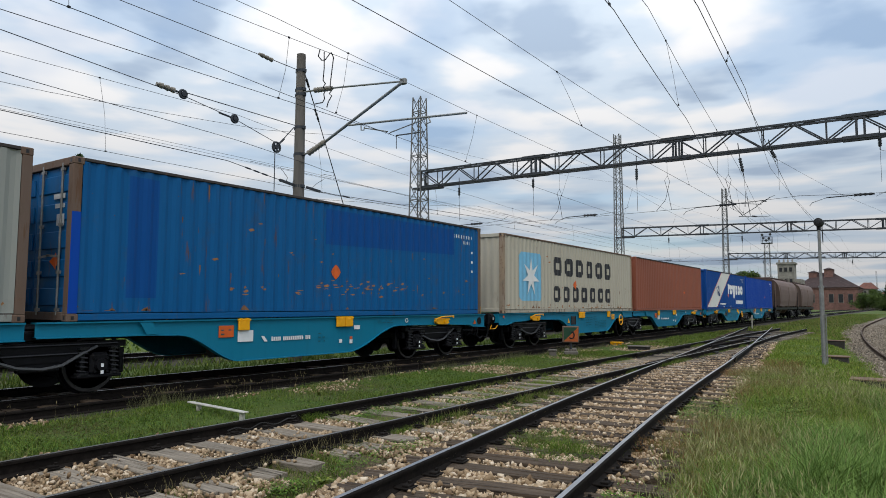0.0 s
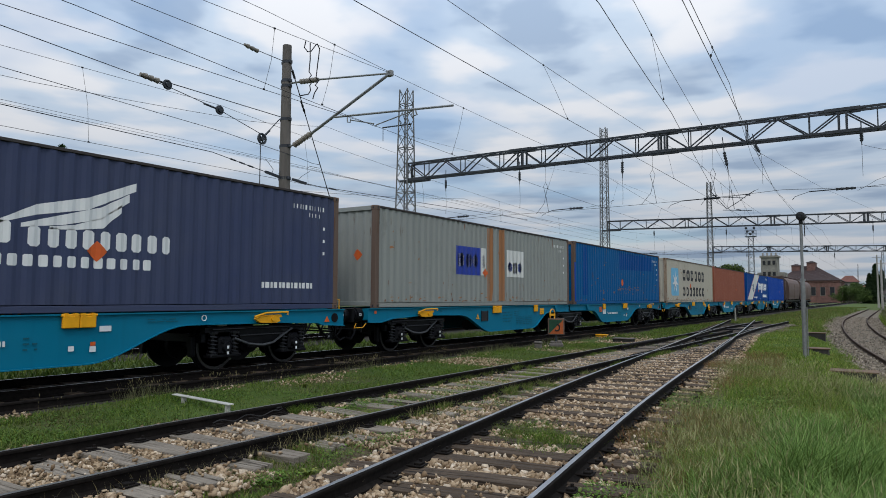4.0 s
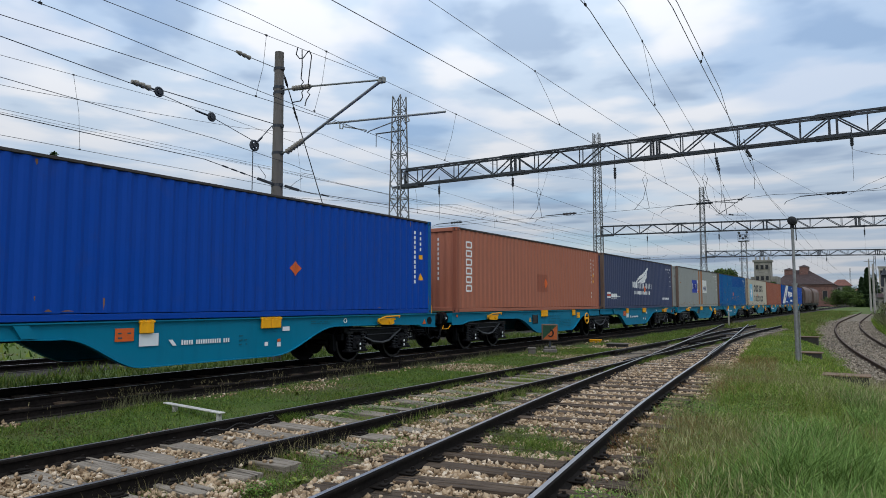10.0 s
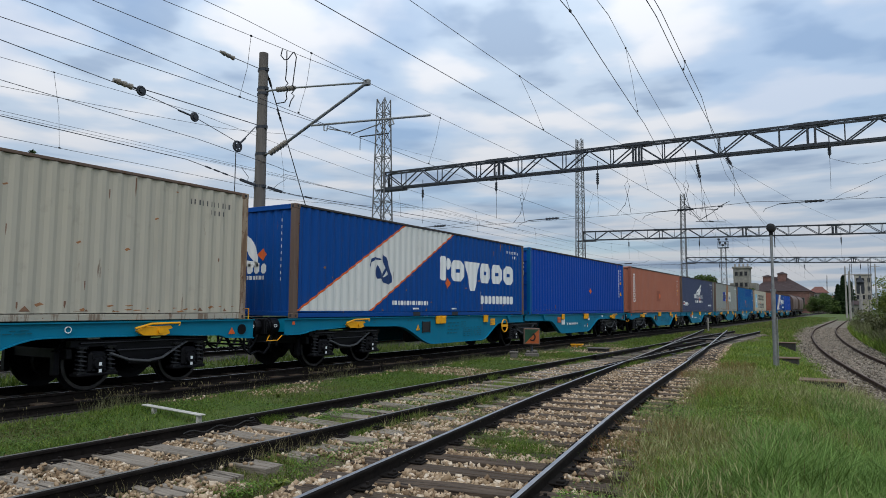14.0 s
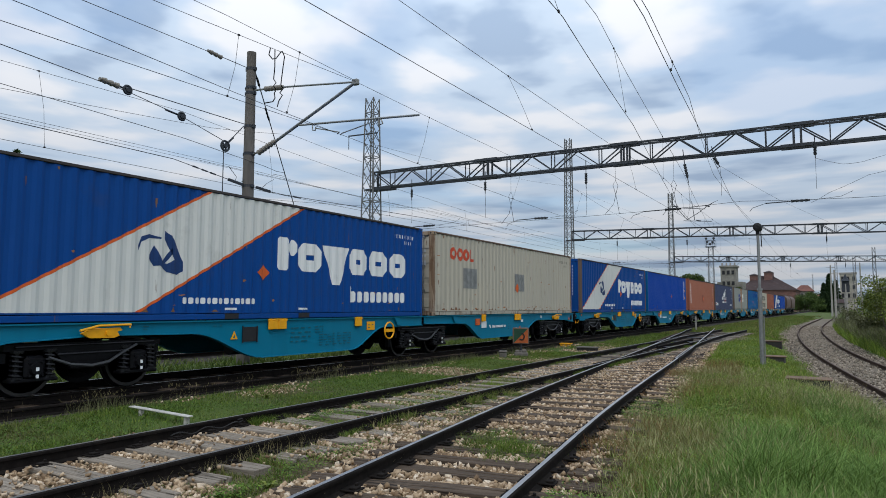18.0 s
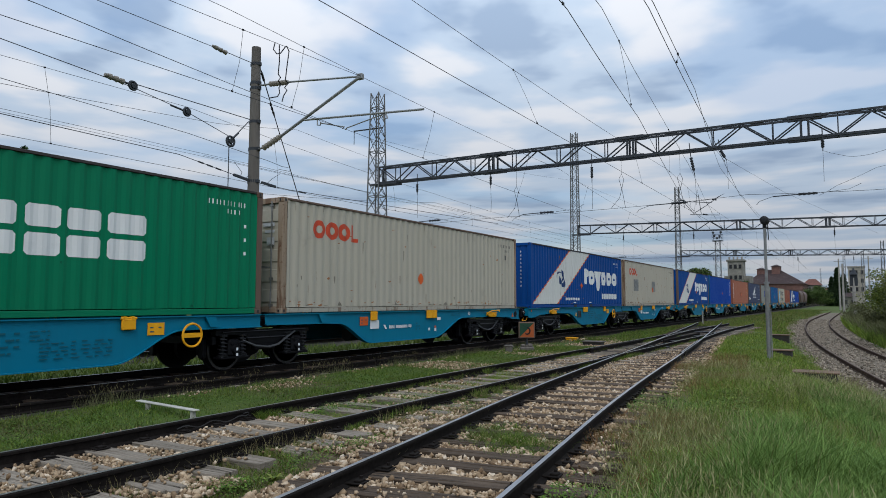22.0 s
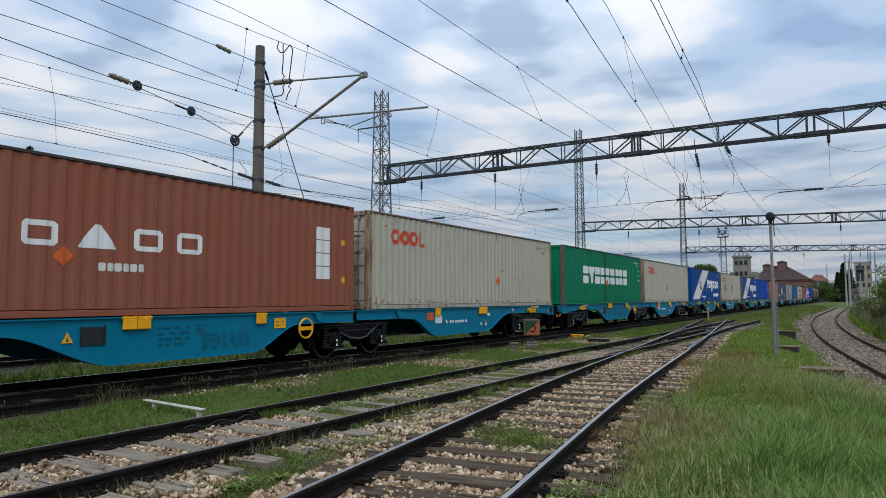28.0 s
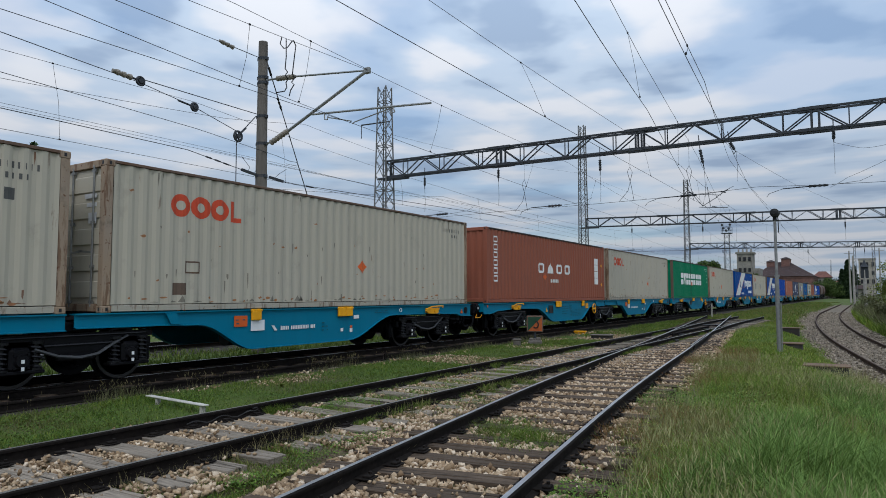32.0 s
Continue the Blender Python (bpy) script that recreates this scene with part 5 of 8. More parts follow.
# --- boxes on the train, from the head backwards; index 0 is the weathered blue one ---
def frame_marks(c, seed=0, mat="white_mark", col=None):
    """Owner's number by the front top corner, and the column of print beside it."""
    col = mat == "white_mark" if col is None else col

    def fn(b):
        word(b, 10.75, 11.75, 2.20, 2.30, 11, seed, 0.0, 0.95)
        word(b, 11.2, 11.6, 2.04, 2.13, 4, seed + 1, 0.0, 0.95)
        if col:
            column(b, 11.72, 1.85, 3, 0.07, 0.28, seed)
    marked(c, mat, "number_print", "container number as plain bars", fn)


def plaque(c, y, z):
    marked(c, "orange_mark", "hazard_placard", "orange diamond placard", lambda b: placard(b, y, z, proud=0.010))


def end_marks(c, mat, fn):
    """Paint on the ribbed rear end."""
    b = Build()
    fn(b)
    b.v = [(y, 0.030 - x, z) for x, y, z in b.v]
    return part("end_marking", b, M[mat], c, kind="stuff") if len(b.starts) > 6 else part_each("end_mark", b, M[mat], c)


E_KW = dict(pts=END_RIBS, face=0.0, proud=0.004)


def fleet(c, seed, mark=6.3):
    """Blue box with a slanting off-white band edged in orange, a bird emblem and block words."""
    z0, z1, run = 0.166, TALL - 0.066, 4.18

    def slant(b, a, w, proud=0.0035):
        k = (z1 - z0) / run
        st = [(a, z0, z0 + 0.001), (min(a + w, a + run), z0, z0 + min(w, run) * k)]
        if w < run:
            st.append((a + run, z0 + (run - w) * k, z1))
        st.append((a + run + w, z1 - 0.001, z1))
        stroke(b, st, proud=proud)
    marked(c, "cream_mark", "band", "off-white slanting band", lambda b: slant(b, 0.16, 2.66))
    marked(c, "orange_mark", "band_edge", "orange edge of the band", lambda b: (slant(b, 0.10, 0.10, 0.006), slant(b, 2.78, 0.10, 0.006)))

    def bird(b):
        stroke(b, [(2.80, 1.25, 1.36), (2.86, 1.42, 1.52), (3.0, 1.50, 1.57), (3.25, 1.50, 1.53)], proud=0.007)
        stroke(b, [(3.02, 1.12, 1.20), (3.12, 1.00, 1.38), (3.30, 1.02, 1.10), (3.42, 1.12, 1.26), (3.5, 1.25, 1.36)], proud=0.007)
        stroke(b, [(3.12, 1.10, 1.14), (3.4, 0.90, 1.05), (3.62, 0.86, 1.18), (3.74, 0.93, 1.05)], proud=0.009)
        stroke(b, [(3.34, 1.50, 1.66), (3.48, 1.25, 1.58), (3.62, 1.02, 1.36), (3.74, 0.95, 1.10)], proud=0.007)
    marked(c, "navy_mark", "emblem", "dark blue bird-like emblem", bird)

    def name(b):
        lo, hi = 1.08, 1.72
        block(b, 6.22, 6.56, lo, hi + 0.10, 0.05), block(b, 6.57, 6.84, hi - 0.30, hi + 0.06, 0.10)
        for y, r in ((7.28, 0.40), (9.12, 0.37), (9.98, 0.40), (10.92, 0.38)):
            hollow(b, y - r, y + r, lo, hi + 0.02, 0.27)
        stroke(b, [(7.74, hi - 0.02, hi + 0.02), (8.12, lo - 0.28, hi + 0.02), (8.4, lo - 0.28, hi + 0.02), (8.72, hi - 0.02, hi + 0.02)])
    marked(c, "white_mark", "name_blocks", "white name drawn as plain shapes", name)
    marked(c, "white_mark", "name_blocks", "white small word drawn as plain blocks", lambda b: (word(b, 8.78, 11.3, 0.38, 0.66, 9, seed, 0.05, 0.32), block(b, 8.80, 8.86, 0.38, 0.78)))
    marked(c, "white_mark", "web_print", "white print as plain bars", lambda b: (word(b, 3.74, 5.62, 0.32, 0.44, 13, seed + 1, 0.02, 0.3), block(b, 4.8, 5.1, 0.20, 0.245), block(b, 6.95, 7.25, 0.20, 0.245)))
    marked(c, "dark", "fork_pocket", "dark fork pockets", lambda b: [b.box(WIDE / 2 - 0.03, WIDE / 2 + 0.003, y, y + 0.36, 0.022, 0.13) for y in (4.78, 6.92)])
    frame_marks(c, seed, col=False)
    plaque(c, mark, 1.0)

    def tail(b):
        stroke(b, [(-0.67, 1.35, 1.6), (-0.55, 1.3, 1.42), (-0.40, 1.28, 1.36)], **E_KW)
        stroke(b, [(-0.55, 1.28, 1.36), (-0.35, 1.2, 1.34), (-0.03, 1.16, 1.3), (0.09, 1.2, 1.26)], **E_KW)
        stroke(b, [(-0.40, 1.62, 1.95), (-0.20, 1.4, 1.85), (-0.03, 1.22, 1.6), (0.05, 1.2, 1.4)], **E_KW)
        for k in range(6):
            block(b, -1.02 + k * 0.23, -0.83 + k * 0.23, 1.02, 1.25, 0.05, **E_KW)
        for k in range(7):
            block(b, -0.42 + k * 0.1, -0.35 + k * 0.1, 0.88, 0.97, 0.0, **E_KW)
        for k in range(10):
            block(b, 0.75, 0.79, 2.2 - k * 0.15, 2.27 - k * 0.15, 0.0, **E_KW)
    end_marks(c, "white_mark", tail)
    end_marks(c, "orange_mark", lambda b: placard(b, 0.18, 1.46, 0.15, **E_KW))


def ring_name(c, y, z, r, mat="red_mark"):
    """A red owner's mark: three round shapes and a block."""
    def fn(b):
        disc(b, y, z, r, r * 1.05)
        disc(b, y + r * 2.15, z, r, r * 1.05)
        disc(b, y + r * 4.3, z, r, r * 1.05)
        block(b, y + r * 5.55, y + r * 5.95, z - r, z + r)
        block(b, y + r * 5.95, y + r * 6.8, z - r, z - r * 0.55)
    marked(c, mat, "owner_mark", "red owner's mark in plain round shapes", fn)
    b = Build()
    for k in (0, 2.15, 4.3):
        disc(b, y + r * k, z, r * 0.42, r * 0.45, proud=0.008)
    part("mark_centre", b, M["cream"], c)


def rust_runs(c, seed, n, mat="rust_streak"):
    """Thin tapering runs of rust and dirt down the side."""
    rnd = random.Random(seed)

    def fn(b):
        for k in range(n):
            y, z = rnd.uniform(0.3, 11.8), rnd.choice((2.5, rnd.uniform(0.3, 1.0), rnd.uniform(0.3, 2.3)))
            ln, w = rnd.uniform(0.06, 0.3) * rnd.uniform(0.4, 1.4), rnd.uniform(0.006, 0.02)
            stroke(b, [(y - w, z - ln * rnd.uniform(0.3, 0.7), z), (y, z - ln, z), (y + w, z - ln * rnd.uniform(0.3, 0.7), z)], proud=0.002)
        for k in range(n):
            y = rnd.uniform(0.3, 11.8)
            w, h = rnd.uniform(0.02, 0.10), rnd.uniform(0.02, 0.14) * rnd.random()
            stroke(b, [(y - w, 0.167, 0.172), (y, 0.167, 0.17 + h), (y + w, 0.167, 0.172)], proud=0.002)
    b = Build()
    fn(b)
    part("rust_staining", b, M[mat], c, "thin runs of rust and dirt", kind="stuff")


def rust_row(c, seed, n, y0, y1, z, dz):
    """Ragged rust blisters strewn along a band of the side."""
    rnd = random.Random(seed)
    b = Build()
    for k in range(n):
        y, zz, w, h = rnd.uniform(y0, y1), z + rnd.uniform(-dz, dz), rnd.uniform(0.02, 0.08), rnd.uniform(0.008, 0.035)
        stroke(b, [(y - w, zz - 0.002, zz + 0.002), (y - w * rnd.uniform(0.1, 0.7), zz - h, zz + h * rnd.random()), (y + w * rnd.uniform(0.1, 0.7), zz - h * rnd.random(), zz + h), (y + w, zz - 0.002, zz + 0.002)], proud=0.0022)
    part("rust_blisters", b, M["rust_orange"], c, "ragged orange rust blisters", kind="stuff")


def load_boxes():
    boxes = {}

    def box_of(i, name, label, paint, **k):
        boxes[i] = make_container(name, label, paint, **k)
        return boxes[i]

    c = box_of(-4, "shipping_container", "plain blue 40-foot container on a teal wagon", "blue", doors=True)
    plaque(c, 8.3, 1.0)
    frame_marks(c, 1)
    c = box_of(-3, "shipping_container", "blue container with a slanting off-white band", "blue_fleet", doors=False)
    fleet(c, 2)
    c = box_of(-2, "shipping_container", "oxide-brown container with open-looking dark door end", "brown_dark", doors=True)
    plaque(c, 8.3, 1.0)
    c = box_of(-1, "shipping_container", "light grey container with a blue star emblem and dark block words", "cream", doors=False, post="cream_post", rail="cream_rail")
    marked(c, "sky_mark", "emblem_field", "light blue square emblem field", lambda b: block(b, 1.13, 2.78, 0.42, 2.07, 0.14))

    def star(b):
        n, cy, cz = 7, 1.95, 1.24
        pts = []
        for i in range(14):
            r = 0.68 if i % 2 == 0 else 0.24
            a = math.pi / 2 + math.pi * i / 7
            pts.append((cy + r * math.cos(a) * 0.95, cz + r * math.sin(a)))
        v = [(SIDE_FACE + 0.012, cy, cz)] + [(SIDE_FACE + 0.012, y, z) for y, z in pts]
        b.add(v, [(0, 1 + i, 1 + (i + 1) % 14) for i in range(14)])
    marked(c, "white_mark", "star", "white seven-pointed star", star)
    marked(c, "black_mark", "name_blocks", "dark name drawn as plain blocks", lambda b: (word(b, 3.62, 9.65, 1.36, 2.04, 6, 4, 0.08, 0.34), word(b, 3.6, 9.6, 0.38, 0.97, 7, 5, 0.08, 0.34)))
    plaque(c, 5.7, 1.05)
    end_marks(c, "black_mark", lambda b: [block(b, 0.15, 0.22, 2.2 - k * 0.16, 2.3 - k * 0.16, 0.0, **E_KW) for k in range(10)])

    c = box_of(0, "shipping_container", "weathered blue container with rust spots and faded patches", "blue_old", doors=True, post="rust_post")
    frame_marks(c, 6)
    plaque(c, 5.92, 1.01)
    end_marks(c, "orange_mark", lambda b: placard(b, 0.75, 0.95, 0.15, pts=END_RIBS, face=0.03, proud=0.0))
    marked(c, "blue_patch", "fresh_patch", "repainted darker blue patch", lambda b: block(b, 0.95, 1.5, 0.38, 2.42))
    b = Build()
    b.box(WIDE / 2 - 0.12, WIDE / 2 - 0.001, 0.010, 0.152, 0.13, 1.72)
    part("post_patch", b, M["blue_fresh"], c, "bright blue repainted lower corner post")
    marked(c, "blue_patch", "fresh_patch", "repainted darker blue patch", lambda b: stroke(b, [(5.6, 1.62, 2.42), (10.75, 1.70, 2.42)]))
    rust_row(c, 61, 34, 2.6, 11.6, 0.62, 0.16)
    rust_row(c, 62, 30, 5.3, 8.6, 0.72, 0.10)
    rust_row(c, 63, 16, 0.4, 11.8, 1.5, 0.7)
    c = box_of(1, "shipping_container", "grey container with a rusty streaked middle and blue and white fields", "grey", doors=False, post="rust_post")
    marked(c, "blue_mark", "name_field", "blue name field", lambda b: block(b, 3.78, 5.24, 0.96, 1.82))
    marked(c, "white_mark", "name_blocks", "white name drawn as plain blocks", lambda b: (block(b, 3.92, 4.25, 1.2, 1.6, 0.06), disc(b, 4.52, 1.4, 0.2, 0.2), disc(b, 4.92, 1.4, 0.2, 0.17)))
    marked(c, "cream_mark", "name_field", "off-white name field", lambda b: (block(b, 5.26, 5.6, 0.97, 1.83), block(b, 7.0, 8.2, 0.97, 1.87)))
    marked(c, "blue_mark", "name_blocks", "blue name drawn as plain blocks", lambda b: (block(b, 5.36, 5.46, 1.2, 1.6), disc(b, 7.2, 1.3, 0.17, 0.16), block(b, 7.46, 7.72, 1.08, 1.46, 0.06), disc(b, 7.95, 1.3, 0.17, 0.15)))
    marked(c, "rust_orange", "rust_streak", "broad rust streak down the side", lambda b: (stroke(b, [(5.66, 0.17, 2.5), (5.72, 0.17, 2.5)]), stroke(b, [(5.80, 0.17, 2.5), (5.95, 0.17, 2.52), (6.02, 0.6, 2.5)]), stroke(b, [(6.45, 0.17, 2.5), (6.8, 0.17, 2.52)])))
    frame_marks(c, 10)
    plaque(c, 5.52, 1.05)
    end_marks(c, "orange_mark", lambda b: placard(b, 0.6, 1.35, 0.15, **E_KW))
    c = box_of(2, "shipping_container", "dark navy container with a white wing emblem and block words", "navy", doors=True, post="rust_post", plates=((0.12, 0.78, 1.98, 2.12), (0.12, 0.98, 1.74, 1.90), (0.30, 0.98, 1.56, 1.70), (0.12, 0.98, 1.30, 1.50), (0.50, 0.80, 0.24, 0.34)))

    def wing(b):
        stroke(b, [(4.98, 1.33, 1.38), (5.5, 1.50, 1.66), (6.3, 1.66, 1.86), (7.1, 2.06, 2.2)])
        stroke(b, [(5.3, 1.30, 1.36), (5.9, 1.38, 1.54), (6.5, 1.52, 1.72), (7.0, 1.86, 2.0)])
        stroke(b, [(5.7, 1.30, 1.34), (6.1, 1.32, 1.40), (6.55, 1.38, 1.56), (6.85, 1.66, 1.8)])
    marked(c, "white_mark", "wing_emblem", "white wing emblem", wing)
    marked(c, "white_mark", "name_blocks", "white name drawn as plain blocks", lambda b: (word(b, 4.3, 5.2, 1.05, 1.38, 3, 11, 0.04, 0.3), word(b, 5.35, 7.85, 1.02, 1.33, 9, 11, 0.04, 0.34), word(b, 4.66, 7.47, 0.72, 0.9, 13, 12, 0.02, 0.4), word(b, 1.12, 1.98, 0.54, 0.72, 3, 13, 0.03, 0.15), word(b, 2.0, 2.36, 0.56, 0.62, 5, 14, 0.0, 0.3), word(b, 1.14, 1.9, 0.46, 0.49, 9, 31, 0.0, 0.3), word(b, 9.9, 11.4, 0.46, 0.58, 13, 15, 0.0, 0.3)))
    marked(c, "white_mark", "flag", "white and red flag mark", lambda b: (block(b, 0.55, 0.98, 0.70, 0.79), block(b, 0.55, 0.98, 0.51, 0.59)))
    marked(c, "red_mark", "flag_stripe", "red flag stripe", lambda b: block(b, 0.55, 0.98, 0.61, 0.68))
    frame_marks(c, 16)
    plaque(c, 6.46, 1.0)
    c = box_of(3, "shipping_container", "orange-brown container with a white column of blocks", "brown", doors=False, post="brown_dark")
    marked(c, "white_mark", "name_blocks", "white name drawn as plain upright blocks", lambda b: [hollow(b, 0.60, 0.95, 1.98 - k * 0.27, 2.20 - k * 0.27, 0.052) for k in range(6)])
    marked(c, "white_mark", "number_print", "container number as plain bars", lambda b: (column(b, 11.24, 2.2, 11, 0.09, 0.16, 17), column(b, 11.52, 2.2, 4, 0.09, 0.2, 18)))
    marked(c, "brown_dark", "fresh_patch", "darker repainted patch", lambda b: block(b, 5.67, 6.66, 0.7, 1.35))
    marked(c, "yellow", "small_labels", "yellow warning labels", lambda b: (block(b, 11.46, 11.6, 1.42, 1.55), block(b, 11.46, 11.6, 1.18, 1.27)))
    plaque(c, 6.45, 1.02)
    end_marks(c, "white_mark", lambda b: [block(b, 0.5, 0.56, 2.2 - k * 0.15, 2.29 - k * 0.15, 0.0, **E_KW) for k in range(9)])
    end_marks(c, "orange_mark", lambda b: placard(b, -0.2, 1.0, 0.15, **E_KW))
    c = box_of(4, "shipping_container", "bright blue container with light rust runs", "blue", doors=True, post="blue_old")
    marked(c, "white_mark", "number_print", "container number as plain bars", lambda b: (column(b, 11.42, 2.27, 11, 0.09, 0.135, 19), column(b, 11.69, 2.27, 4, 0.09, 0.15, 20)))
    marked(c, "yellow", "small_labels", "yellow warning labels", lambda b: (block(b, 11.62, 11.76, 1.5, 1.62), stroke(b, [(11.58, 0.92, 0.925), (11.69, 0.92, 1.12), (11.80, 0.92, 0.925)])))
    plaque(c, 6.90, 1.05)
    c = box_of(5, "shipping_container", "blue container with a slanting off-white band", "blue_fleet", doors=False, post="rust_post")
    fleet(c, 21, 6.67)
    c = box_of(6, "shipping_container", "light grey container with two darker patches", "cream", doors=True, post="cream_post", rail="cream_rail")
    ring_name(c, 1.3, 1.98, 0.20)
    marked(c, "galv", "grey_patch", "grey repair patch", lambda b: block(b, 1.99, 2.91, 0.88, 1.55))
    marked(c, "galv", "grey_patch", "grey repair patch", lambda b: block(b, 5.98, 6.86, 0.87, 1.52))
    plaque(c, 6.23, 0.98)
    frame_marks(c, 22, "grey_mark")
    c = box_of(7, "shipping_container", "blue container with a slanting off-white band", "blue_fleet", doors=False, post="blue_fleet")
    fleet(c, 24, 5.81)
    c = box_of(8, "shipping_container", "cream-grey container with a red owner's mark", "cream", doors=True, post="cream_post", rail="cream_rail")
    ring_name(c, 1.23, 1.97, 0.215)
    plaque(c, 5.65, 0.92)
    frame_marks(c, 25, "grey_mark")
    marked(c, "grey_mark", "small_labels", "dark square label", lambda b: block(b, 11.22, 11.38, 1.76, 1.93))
    c = box_of(9, "shipping_container", "green container with a white row of blocks and rusty corners", "green", doors=False, post="rust_post")

    def ever(b):
        widths = (0.77, 0.85, 0.80, 0.75, 0.78, 0.86, 0.66, 0.69, 0.85)
        x = 2.53
        for k, w in enumerate(widths):
            if k == 1:
                stroke(b, [(x, 1.70, 1.77), (x + 0.30, 0.99, 1.77), (x + 0.46, 0.99, 1.77), (x + 0.76, 1.70, 1.77)])
            else:
                slotted(b, x, x + w - 0.11, 0.98, 1.78)
            x += w
    marked(c, "white_mark", "name_blocks", "white name drawn as plain blocks", ever)
    marked(c, "green_dark", "patch_panel", "darker green repaired panel", lambda b: block(b, 5.44, 5.9, 0.17, 2.5, proud=0.0015))
    frame_marks(c, 26)
    plaque(c, 5.96, 1.05)
    end_marks(c, "white_mark", lambda b: (disc(b, 0.0, 1.6, 0.24, 0.26, **E_KW), block(b, -0.2, 0.25, 1.38, 1.5, 0.0, **E_KW), [block(b, -0.8 + k * 0.2, -0.68 + k * 0.2, 2.02, 2.12, 0.0, **E_KW) for k in range(7)]))
    end_marks(c, "orange_mark", lambda b: placard(b, 0.1, 1.12, 0.15, **E_KW))
    c = box_of(10, "shipping_container", "cream-grey container with a red owner's mark", "cream", doors=True, post="cream_post", rail="cream_rail")
    ring_name(c, 1.22, 1.98, 0.21)
    plaque(c, 7.40, 0.9)
    frame_marks(c, 27, "grey_mark")
    c = box_of(11, "shipping_container", "oxide-brown container with white spaced blocks and a number panel", "brown_dark", doors=False, post="brown_dark")
    marked(c, "white_mark", "name_blocks", "white name drawn as plain spaced blocks", lambda b: (hollow(b, 4.29, 4.84, 1.14, 1.53, 0.09), stroke(b, [(5.17, 1.14, 1.17), (5.44, 1.14, 1.54), (5.56, 1.14, 1.54), (5.83, 1.14, 1.17)]), hollow(b, 6.17, 6.74, 1.14, 1.53, 0.09), hollow(b, 7.04, 7.60, 1.14, 1.53, 0.09)))
    marked(c, "cream_mark", "sub_name", "faded small name as blocks", lambda b: word(b, 5.52, 6.39, 0.77, 0.91, 6, 28, 0.02, 0.2))
    marked(c, "white_mark", "number_panel", "white number panel", lambda b: [block(b, 10.84, 11.3, 0.76 + k * 0.31, 1.05 + k * 0.31) for k in range(4)])
    marked(c, "white_mark", "owner_column", "white upright name blocks", lambda b: [hollow(b, 0.50, 0.82, 2.10 - k * 0.272, 2.32 - k * 0.272, 0.052) for k in range(6)])
    marked(c, "yellow", "small_labels", "yellow warning labels", lambda b: (block(b, 11.72, 11.86, 1.6, 1.72), placard(b, 11.8, 0.75, 0.1)))
    plaque(c, 4.94, 0.99)
    end_marks(c, "white_mark", lambda b: [block(b, 0.15, 0.21, 2.2 - k * 0.15, 2.29 - k * 0.15, 0.0, **E_KW) for k in range(10)])
    c = box_of(12, "shipping_container", "cream-grey container with a red owner's mark and rusty patches", "cream", doors=True, post="cream_post", rail="cream_rail")
    ring_name(c, 1.50, 1.96, 0.21)
    marked(c, "rust_post", "rusty_patch", "square rusty scar", lambda b: (block(b, 1.62, 1.96, 0.90, 0.93), block(b, 1.62, 1.96, 0.70, 0.73), block(b, 1.62, 1.65, 0.73, 0.90), block(b, 1.93, 1.96, 0.73, 0.90), block(b, 1.36, 1.66, 0.30, 0.52)))
    plaque(c, 6.88, 1.0)
    frame_marks(c, 29, "grey_mark")
    c = box_of(13, "shipping_container", "cream-grey container with rusty corner posts", "cream", doors=True, post="cream_post", rail="cream_rail")
    frame_marks(c, 30, "grey_mark")
    marked(c, "grey_mark", "small_labels", "dark square labels", lambda b: block(b, 11.22, 11.38, 1.72, 1.90))
    for i, n, mat in ((-1, 26, "rust_streak"), (0, 12, "rust_streak"), (1, 30, "rust_streak"), (4, 5, "rust_streak"), (6, 26, "rust_streak"), (8, 26, "dirt_run"), (9, 5, "green_dark"), (10, 30, "dirt_run"), (12, 36, "dirt_run"), (13, 36, "rust_streak"), (5, 7, "rust_streak"), (7, 6, "rust_streak")):
        rust_runs(boxes[i], 100 + i, n, mat)
    for i in (-1, 1, 6, 8, 10, 12, 13):
        rust_row(boxes[i], 300 + i, 34, 0.3, 11.9, 0.22, 0.06)
        rust_row(boxes[i], 330 + i, 16, 0.3, 11.9, 1.3, 1.1)
    for i in (5, 7):
        rust_row(boxes[i], 360 + i, 18, 1.0, 11.5, 0.7, 0.5)
    return boxes


BOXES = load_boxes()
WAGONS, HOPPERS = [], []


lay_track("track_main", "track under the train with shiny rails", lambda y: TRAIN_X, flat, -30, 400, M["rail_top"], (-6, 40))
lay_track("track_second", "disused-looking track with dark rails and old wooden sleepers", lambda y: -6.19, flat, -12, 52, M["rail_dull"], (-1, 46), (1, 16), dark=False, known=(3.3, 3.83, 4.37, 4.88, 5.41, 5.9, 6.4))
lay_track("track_curve", "curving track with shiny rails on wooden sleepers", curve_x, flat, -5, 49, M["rail_top"], (-1, 44), (2, 14), known=(4.70, 5.20, 5.78, 6.25, 6.8, 7.45, 8.05, 8.75, 9.43, 10.1, 10.74, 11.36, 12.05, 12.7, 13.3, 13.9))
tn = thing("turnout_rails", "closure rails of the crossing turnout", "railway track", kind="structure")
